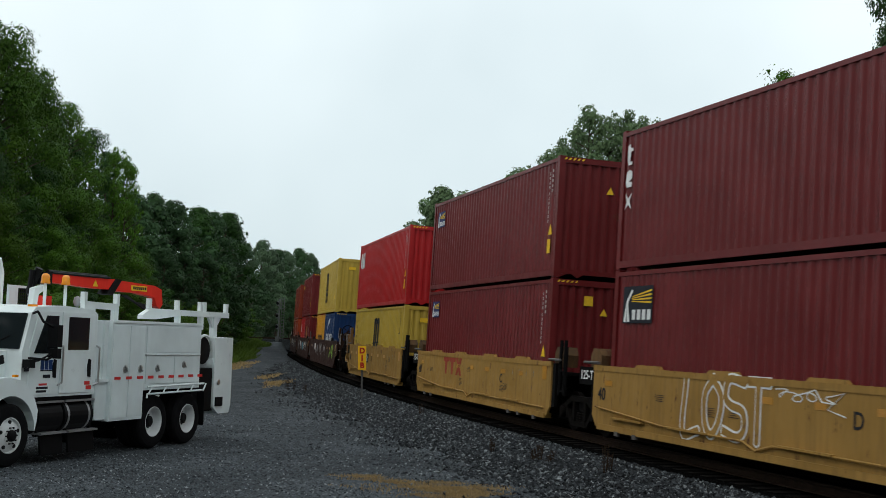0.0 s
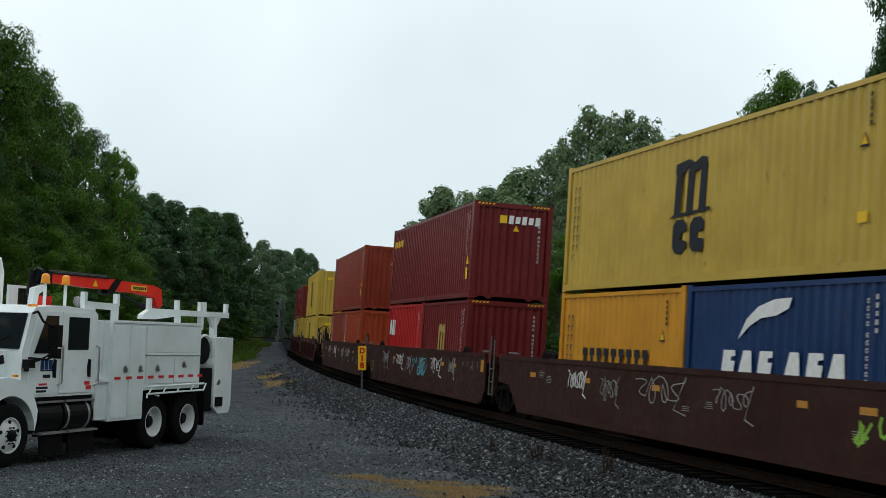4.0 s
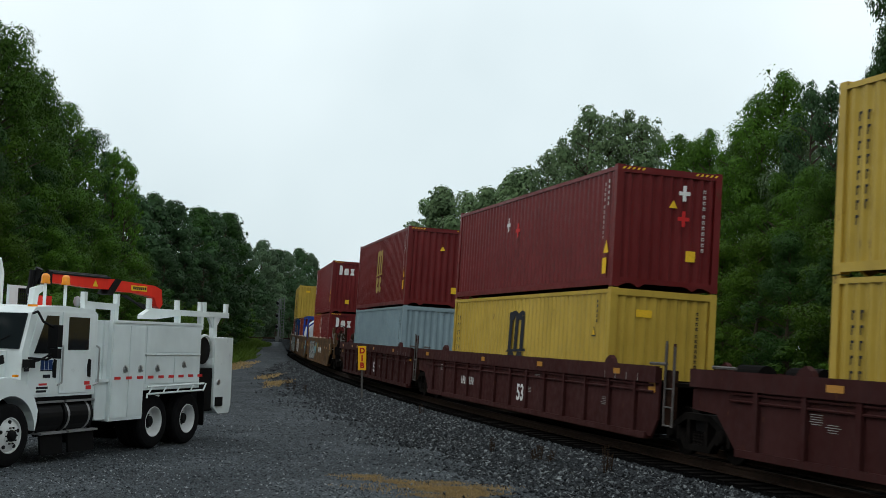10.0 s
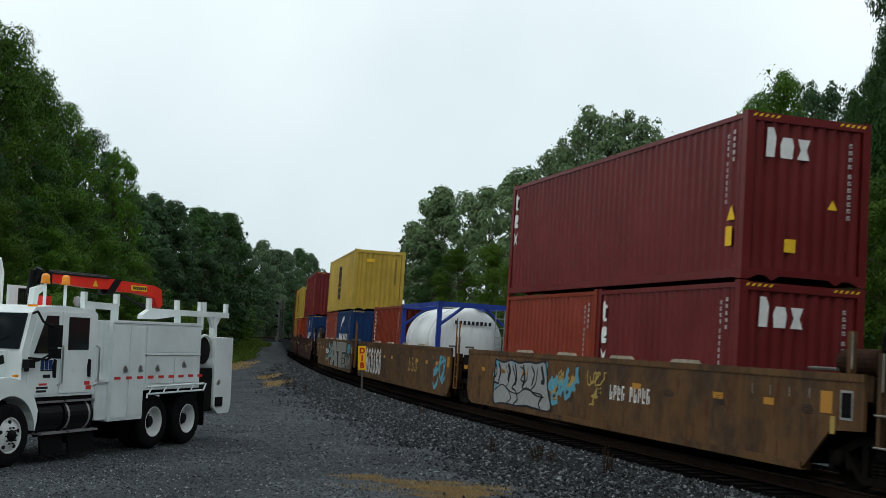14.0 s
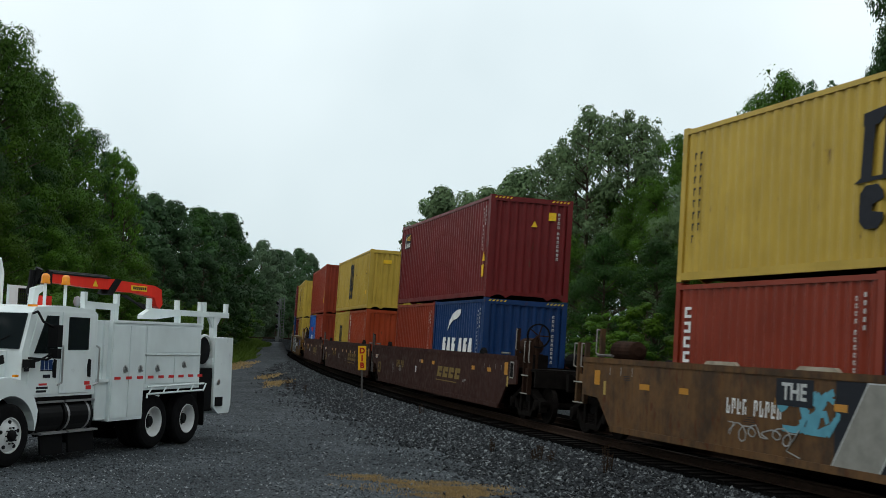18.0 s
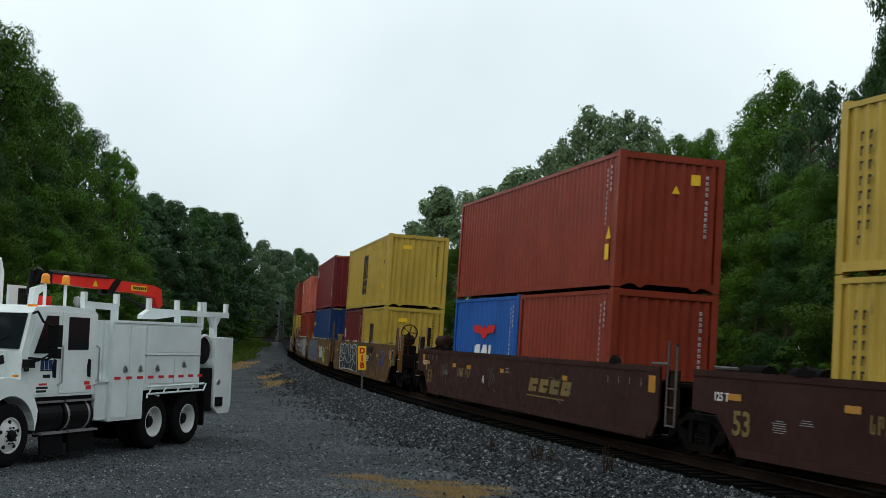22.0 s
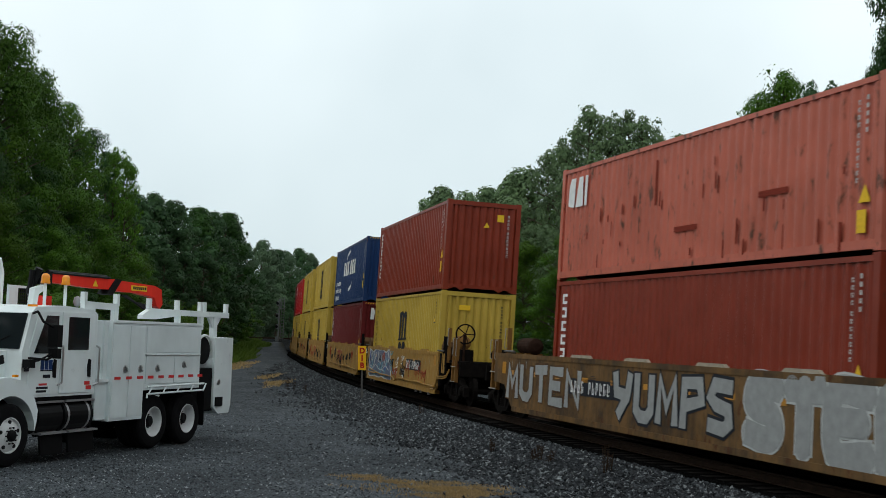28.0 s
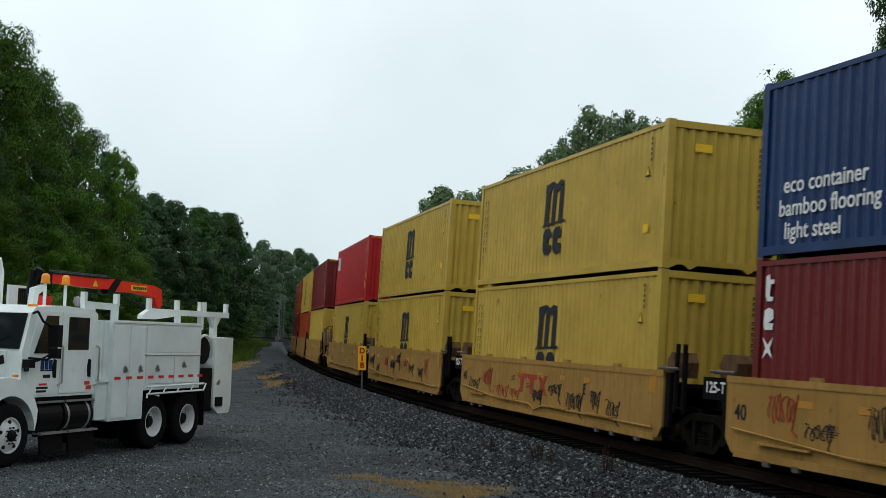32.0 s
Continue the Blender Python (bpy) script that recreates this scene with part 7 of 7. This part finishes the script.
def tree(proto, x, y, h, mat, label, name="tree", base=14.0, wide=1.0, z=LOT_Z):
    ob = thing(name, label, "tree" if name == "tree" else "bush", "trees of the wood" if name == "tree" else "bushes")
    k = h / base
    ob.matrix_basis = Matrix.Translation((x, y, z)) @ Matrix.Rotation(random.uniform(0, 6.28), 4, "Z") @ Matrix.Diagonal((k * wide, k * wide, k, 1))
    place("trunk", proto[0], M_BARK, ob)
    place("crown", proto[1], mat, ob)
    return ob


random.seed(5)
# along each wood's edge: x, y, height
LEFT = [(-17.3, 43, 13.4), (-16.7, 45, 13.5), (-17.0, 47, 13.4), (-16.6, 50, 12.9), (-16.6, 54, 12.2), (-16.8, 58, 11.7), (-17.2, 62, 11.3), (-17.6, 64, 10.0), (-17.8, 66, 8.9), (-16.9, 49, 12.6), (-17.1, 53, 11.9), (-17.2, 57, 11.3)]
LEFT_AIRY = [(-16.6, 64, 11.3), (-15.9, 59, 11.0), (-17.0, 66, 9.6)]
LEFT_LOW = [(-16.6, 38.0, 10.4), (-15.8, 42.0, 9.4), (-16.0, 48.0, 8.8), (-15.9, 54.0, 8.1), (-16.0, 59.0, 7.5), (-14.9, 41.0, 6.6), (-14.9, 47.0, 6.2), (-15.1, 52.0, 5.8), (-15.3, 57.0, 5.6), (-16.4, 63.0, 6.8), (-17.2, 69.0, 6.6)]
LEFT_MID = [(-22.5, 84, 11.0), (-22.1, 88, 11.7), (-21.7, 92, 12.2), (-21.1, 95, 12.0), (-21.1, 99, 11.9), (-20.8, 103, 12.1), (-20.8, 107, 12.1), (-20.6, 111, 12.3), (-20.4, 115, 12.6), (-20.2, 118, 12.7), (-20.4, 121, 11.2), (-20.1, 82, 8.4), (-19.4, 86, 7.9), (-19.2, 92, 7.9), (-18.9, 98, 8.1), (-19.2, 108, 7.6), (-19.9, 116, 7.4), (-21.5, 77, 8.2), (-18.9, 78, 5.8)]
LEFT_FAR = [(-23.8, 150, 11.8), (-23.5, 160, 12.9), (-23.6, 170, 12.4), (-23.8, 180, 13.1), (-23.9, 190, 13.5), (-23.2, 200, 14.7), (-23.0, 215, 15.0), (-24.2, 235, 14.6), (-21.9, 142, 7.9), (-22.0, 152, 8.0), (-22.0, 165, 8.2), (-22.6, 185, 9.0), (-24.5, 137, 8.5), (-26.5, 144, 10.5), (-21.0, 172, 6.0), (-21.0, 190, 7.0), (-20.0, 210, 8.5)]
RIGHT_FAR = [(-2.6, 110, 12.7), (-1.2, 104, 14.1), (-0.1, 100, 14.7), (1.9, 96, 13.9), (3.4, 92, 13.8), (4.7, 87, 14.2), (5.6, 83, 14.1)]
RIGHT_HIGH = [(6.3, 75, 14.1), (6.8, 72, 14.4), (7.4, 69, 14.7), (7.8, 67, 15.4), (8.8, 66, 14.6), (9.8, 66, 15.0), (10.4, 65, 14.5), (11.1, 64, 13.4)]
RIGHT = [(11.4, 60, 12.8), (11.5, 57, 11.9), (11.8, 55, 12.2), (12.2, 52, 11.2), (12.3, 50, 11.8), (12.3, 48, 12.5), (12.9, 47, 13.2), (13.0, 46, 11.2), (8.4, 72, 11.2), (8.9, 66, 10.6), (9.5, 62, 10.3), (10.2, 59, 10.1), (10.9, 56, 10.0), (11.3, 53, 9.2), (11.6, 50, 9.3), (11.7, 47, 9.3), (11.9, 44, 8.8), (12.2, 41, 8.6), (12.3, 39, 8.2), (7.8, 80, 12.0), (6.2, 84, 11.5)]
RIGHT_THIN = [(13.1, 44, 12.1), (13.5, 43, 11.9), (13.9, 42, 11.4)]
RIGHT_DARK = [(13.5, 37, 14.4), (13.7, 35, 14.8), (13.9, 38.5, 12.9), (13.6, 39, 11.6), (13.2, 36, 10.6)]
RIGHT_LIGHT = [(11.9, 33, 7.2), (12.0, 31, 7.6), (12.2, 29, 7.8), (11.6, 35, 6.4)]
RIGHT_LOW = [(9.0, 52, 7.0), (9.6, 48, 6.7), (10.0, 44, 6.3), (10.5, 41, 6.3), (10.7, 38, 6.1), (11.0, 35, 5.4), (7.6, 58, 7.6), (6.2, 64, 8.0), (4.8, 71, 8.2), (3.2, 79, 8.6), (1.2, 88, 9.0), (-0.6, 96, 9.2)]
EDGE_LABEL = "tall deciduous tree in dense dark green leaf at the wood's edge"
for rows_, protos_, wide_, mats_, label_ in (
        (LEFT, PROTO_PEAK, 0.74, (M_LEAF, M_LEAF, M_LEAF2, M_LEAF3), EDGE_LABEL),
        (LEFT_AIRY, PROTO_AIRY, 0.6, (M_LEAF,), "slender tree with loose sprays of leaf at the wood's edge"),
        (LEFT_LOW, PROTO, 1.0, (M_LEAF, M_LEAF, M_LEAF2, M_LEAF3), "lower leafy green tree at the wood's edge"),
        (LEFT_MID, PROTO_FAR, 0.9, (M_LEAF5, M_LEAF5, M_LEAF3), "deciduous tree in haze-tinted blue-green leaf further along the wood"),
        (LEFT_FAR, PROTO_FAR, 0.85, (M_LEAF5, M_LEAF6), "distant deciduous tree in haze-tinted blue-green leaf beyond the yard"),
        (RIGHT_FAR, PROTO_FAR, 0.8, (M_LEAF4,), "far tree behind the railway, haze put into its grey-green leaf"),
        (RIGHT_HIGH, PROTO_AIRY, 0.82, (M_LEAF4,), "tall open-crowned tree behind the railway, haze in its grey-green leaf"),
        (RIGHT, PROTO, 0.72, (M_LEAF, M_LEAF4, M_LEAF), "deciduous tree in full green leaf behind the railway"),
        (RIGHT_THIN, PROTO_AIRY, 0.6, (M_LEAF5,), "slender tree with sparse dark leaf behind the railway"),
        (RIGHT_DARK, PROTO, 0.52, (M_LEAF3,), "tall dark green tree close behind the railway"),
        (RIGHT_LIGHT, PROTO, 1.05, (M_LEAF2, M_LEAF), "light green leafy tree overhanging the railway"),
        (RIGHT_LOW, PROTO, 1.05, (M_LEAF, M_LEAF2, M_LEAF3), "lower leafy green tree at the edge of the railway")):
    for x_, y_, h_ in rows_:
        tree(random.choice(protos_), x_, y_, h_, random.choice(mats_), label_, wide=wide_ * random.uniform(0.9, 1.1), z=ground_height(x_, y_))
# undergrowth that closes the woods' feet
for i in range(46):
    y_ = 36 + i * 2.2
    x_ = -12.6 - 0.088 * (y_ - 36) + random.uniform(-1.2, 0.6)
    tree(random.choice(BUSH), x_, y_, random.uniform(2.2, 4.6), random.choice((M_LEAF, M_LEAF2, M_LEAF3)), "leafy green undergrowth at the wood's edge", "bush", base=5.0, wide=1.15, z=ground_height(x_, y_))
for i in range(42):
    p_ = beside(4 + i * 2.4, -7.4 + random.uniform(-1.5, 0.8))
    tree(random.choice(BUSH), p_.x, p_.y, random.uniform(1.8, 4.2), random.choice((M_LEAF, M_LEAF3, M_LEAF2)), "leafy green undergrowth behind the railway", "bush", base=5.0, wide=1.2)
for i in range(24):
    y_ = 142 + i * 7.0
    x_ = np.interp(y_, LY[900:1700], LX[900:1700]) - 5.2 - random.uniform(0, 3)
    tree(random.choice(PROTO_FAR), x_, y_, random.uniform(5.5, 8.5), M_LEAF6, "low tree in haze-tinted blue-green leaf far along the railway", wide=1.1, z=LOT_Z)
for i in range(9):
    tree(PROTO_FAR[i % 4], -31 + i * 1.3, 205 + (i * 11) % 35, 11.5, M_LEAF5, "distant deciduous tree in haze-tinted blue-green leaf beyond the yard", wide=1.1)
# unseen trees added behind and beside the camera to block skylight
for i in range(34):
    a_ = radians(150 + i * 7.0)
    r_ = 20 + random.uniform(-2, 4)
    if math.sin(a_) < 0.55 and not (-0.5 < math.cos(a_) - 0.88 < 0.2):
        tree(random.choice(PROTO_FAR), r_ * math.cos(a_) - 4, r_ * math.sin(a_) - 2, random.uniform(16, 20), M_LEAF3, "unseen tall green tree added around the yard to block skylight", wide=1.5)
# unseen row past the track, added to darken the containers' front ends
for i in range(15):
    p_ = beside(-4 - i * 4.5, -10.5 - random.uniform(0, 3))
    tree(random.choice(PROTO_FAR), p_.x, p_.y, random.uniform(15, 19), M_LEAF3, "unseen tall green tree added beyond the railway to block skylight", wide=1.4)


# ---------------------------------------------------------------- yard sign, signal, dry grass and weeds
M_SIGN = plain("yellow_sign_paint", (0.80, 0.45, 0.02), 0.45, 0, 0.08)
M_POST = plain("weathered_post", (0.10, 0.095, 0.09), 0.7, 0.3, 0.25)
M_SIGRED = plain("red_sign_letters", (0.42, 0.02, 0.015), 0.5)
M_STRAW = foliage("dry_grass", (0.26, 0.175, 0.085), (0.46, 0.33, 0.17))
M_GRASS = foliage("green_grass", (0.05, 0.085, 0.018), (0.12, 0.18, 0.035))
M_WEED = plain("dead_weed", (0.035, 0.022, 0.014), 0.9, 0, 0.3)
M_GALV = plain("galvanised_steel", (0.13, 0.14, 0.14), 0.6, 0.3, 0.2)


def yard_sign():
    p = Vector((-2.70, 44.2, -0.33))
    s = thing("trackside_sign", "yellow upright sign with red letters on a grey post", "sign", m=Matrix.Translation(p) @ Matrix.Rotation(radians(3), 4, "Z") @ Matrix.Rotation(radians(-1.6), 4, "Y"))
    bx("post", (-0.035, 0.035, -0.03, 0.03, -0.3, 1.35), M_POST, s, 0.006)
    plate = bx("plate", (-0.145, 0.145, -0.05, -0.03, 1.22, 2.08), M_SIGN, s, 0.006, "yellow plate with rounded corners")
    for k, ch in enumerate("DIB"):
        place("letter", text_mesh(ch, 0.27, 0.012), M_SIGRED, s, pose(0, -0.053, 1.90 - 0.26 * k, 90, 0, 0))
    for z in (1.30, 2.0):
        bx("bolt", (-0.012, 0.012, -0.056, -0.05, z - 0.012, z + 0.012), M_POST, s)


def signal_mast():
    x, y = -17.1, 131.0
    z = 1.1
    s = thing("railway_signal", "grey railway signal mast with ladder and lamp heads", "signal", m=pose(x, y, z))
    bm = bmesh.new()
    tube(bm, (0, 0, 0), (0, 0, 4.5), 0.09, n=8)
    part("mast", bm, M_GALV, s)
    for k, zz in enumerate((1.55, 2.7, 4.0)):
        bx("lamp_head", (-0.28, -0.10, -0.16, 0.1, zz - 0.28, zz + 0.28), M_GALV, s, 0.03, "round lamp housing")
        bm = bmesh.new()
        tube(bm, (-0.20, -0.16, zz), (-0.20, -0.26, zz), 0.14, 0.15, 10)
        part("visor", bm, M_BLACK, s)
    bm = bmesh.new()
    for dx in (0.2, 0.5):
        tube(bm, (dx, 0.1, 0), (dx, 0.1, 4.7), 0.035, n=6)
    for k in range(14):
        tube(bm, (0.2, 0.1, 0.3 + 0.32 * k), (0.5, 0.1, 0.3 + 0.32 * k), 0.025, n=5)
    part("ladder", bm, M_GALV, s)
    bx("walkway", (-0.1, 0.55, -0.3, 0.3, 3.4, 3.46), M_GALV, s)
    bx("relay_case", (-0.35, 0.05, 0.2, 0.8, 0, 0.5), M_GALV, s, 0.03)


def far_bank():
    """The low bank that crosses the end of the yard, with a rail on it."""
    bm = bmesh.new()
    prism(bm, [(-40, 131.5), (-15.5, 131.5), (-14.6, 134), (-15.5, 138), (-40, 138)], 0.2, 1.32, "z")
    ob = new("bank", mesh_of(bm, "bank", 0.2))
    ob.data.materials.append(M_LOT)
    tagged(ob, "low gravel bank across the end of the yard", "bank", kind="structure")
    bm = bmesh.new()
    box(bm, -40, -15.6, 132.4, 132.5, 1.32, 1.48)
    ob = new("rail_far", mesh_of(bm, "rail_far"))
    ob.data.materials.append(M_STEEL)
    tagged(ob, "dark steel rail on the bank beyond the yard", "rail", kind="structure")


def blades(name, pts, hmin, hmax, w, mat, label, seed):
    rng = np.random.default_rng(seed)
    vs, fs = [], []
    for x, y in pts:
        z = ground_height(x, y) - 0.01
        h, a = rng.uniform(hmin, hmax), rng.uniform(0, 6.28)
        dx, dy = math.cos(a) * w, math.sin(a) * w
        bx_, by_ = rng.normal(0, h * 0.5, 2)
        b = len(vs)
        vs += [(x - dx, y - dy, z), (x + dx, y + dy, z), (x + bx_ * 0.5 + dx * 0.6, y + by_ * 0.5 + dy * 0.6, z + h * 0.7), (x + bx_, y + by_, z + h)]
        fs += [(b, b + 1, b + 2), (b, b + 2, b + 3)]
    me = bpy.data.meshes.new(name)
    me.from_pydata(vs, [], fs)
    me.materials.append(mat)
    ob = new(name, me)
    tagged(ob, label, "grass", kind="stuff")


def patches(spec, rng):
    out = []
    for cx, cy, rx, ry, n in spec:
        for _ in range(n):
            a, r = rng.uniform(0, 6.283), math.sqrt(rng.uniform(0, 1))
            k = 1 + 0.35 * math.sin(3 * a + cx) + 0.2 * math.sin(7 * a)
            out.append((cx + rx * r * k * math.cos(a), cy + ry * r * k * math.sin(a)))
    return out


def weeds():
    rng = np.random.default_rng(9)
    group = [(2.99, 22.0, 0.62), (3.08, 22.1, 0.5), (2.01, 24.1, 0.42), (1.92, 24.3, 0.3), (2.2, 23.9, 0.3), (1.17, 26.1, 0.35), (-0.47, 36.1, 0.45), (-5.9, 50.9, 0.4), (-6.3, 52.0, 0.5), (-5.2, 48.6, 0.35)]
    for x, y, h in group:
        ob = thing("dead_weed", "dry dark brown weed stalk standing in the ballast", "weed", "dead weeds", m=pose(x, y, -0.25))
        bm = bmesh.new()
        for k in range(5):
            a = rng.uniform(0, 6.28)
            top = Vector((math.cos(a) * 0.07, math.sin(a) * 0.07, h * rng.uniform(0.7, 1.0)))
            tube(bm, (math.cos(a) * 0.02, math.sin(a) * 0.02, 0), top, 0.007, 0.004, 5)
        part("stem", bm, M_WEED, ob)
        bm = bmesh.new()
        for k in range(40):
            c = Vector((rng.normal(0, 0.035), rng.normal(0, 0.035), h * rng.uniform(0.3, 1.0)))
            d = Vector(rng.normal(0, 0.018, 3))
            tube(bm, c - d, c + d, 0.008, 0.003, 4)
        part("seed_head", bm, M_WEED, ob)


yard_sign()
signal_mast()
far_bank()
weeds()
_rng = random.Random(8)
blades("dry_grass", patches([(0.0, 20.0, 0.45, 0.22, 900), (0.5, 19.5, 0.5, 0.4, 1500), (-0.55, 20.6, 0.35, 0.15, 420), (-1.25, 21.3, 0.42, 0.16, 420), (-0.9, 20.9, 0.5, 0.12, 300), (0.15, 20.8, 0.4, 0.2, 300), (0.1, 19.1, 0.5, 0.2, 500), (-0.6, 19.8, 0.8, 0.7, 350), (0.9, 20.4, 0.4, 0.3, 200), (0.3, 20.0, 0.7, 0.5, 1500)], _rng),
       0.02, 0.07, 0.006, M_STRAW, "flattened tufts of dry straw-coloured grass on the gravel", 3)
blades("grass_strip", patches([(-16.2, 100, 1.0, 8, 5000), (-18.6, 116, 1.6, 9, 8000), (-14.6, 88, 0.7, 6, 1800), (-15.6, 70, 1.0, 8, 3000), (-13.4, 46, 1.0, 8, 3000), (-20.6, 125, 2.2, 5, 4000)], _rng),
       0.10, 0.45, 0.03, M_GRASS, "strip of rough green grass along the wood", 4)
blades("far_dry_grass", patches([(-7.4, 57.0, 0.5, 3.4, 420), (-8.8, 65.0, 0.4, 3.4, 320), (-13.4, 84.0, 0.6, 5.0, 700), (-12.6, 78.0, 0.4, 4.0, 260), (-14.6, 92.0, 0.5, 4.0, 420)], _rng),
       0.05, 0.20, 0.014, M_STRAW, "tufts of dry straw-coloured grass along the yard", 5)


# ---------------------------------------------------------------- what moves: the train, and its wheels
def gone_at(t):
    """Metres gone at any moment, by a smooth curve through the seconds."""
    i = min(31, int(t))
    f = t - i
    a, b = GONE[i], GONE[i + 1]
    ma = (GONE[i + 1] - GONE[i - 1]) / 2 if i else b - a
    mb = (GONE[i + 2] - GONE[i]) / 2 if i < 31 else b - a
    return (2 * f ** 3 - 3 * f * f + 1) * a + (f ** 3 - 2 * f * f + f) * ma + (3 * f * f - 2 * f ** 3) * b + (f ** 3 - f * f) * mb


def motions():
    at = {}
    for ob, c, half, local in RIDES:
        rows = []
        at[ob] = c
        for i, gone in enumerate(GONE):
            m = ride(c - gone, half)
            rows.append((float(i), m @ local if local is not None else m))
        walk(ob, rows)
    # each axle turns while its bogie is near enough to be made out
    for ax, ob, dx in WHEELS:
        rest = pose(dx, 0, RAIL_Z + 0.445)
        rows, last, start = [(0.0, rest)], None, None
        for j in range(1, 32 * 20):
            t = j / 20
            s = at[ob] - gone_at(t)
            if -12 < s < 42:
                start = gone_at(t) if start is None else start
                rows.append((t, rest @ Matrix.Rotation((gone_at(t) - start) / 0.445, 4, "Y")))
                last = rows[-1][1]
        rows.append((32.0, last if last is not None else rest))
        walk(ax, rows)


motions()
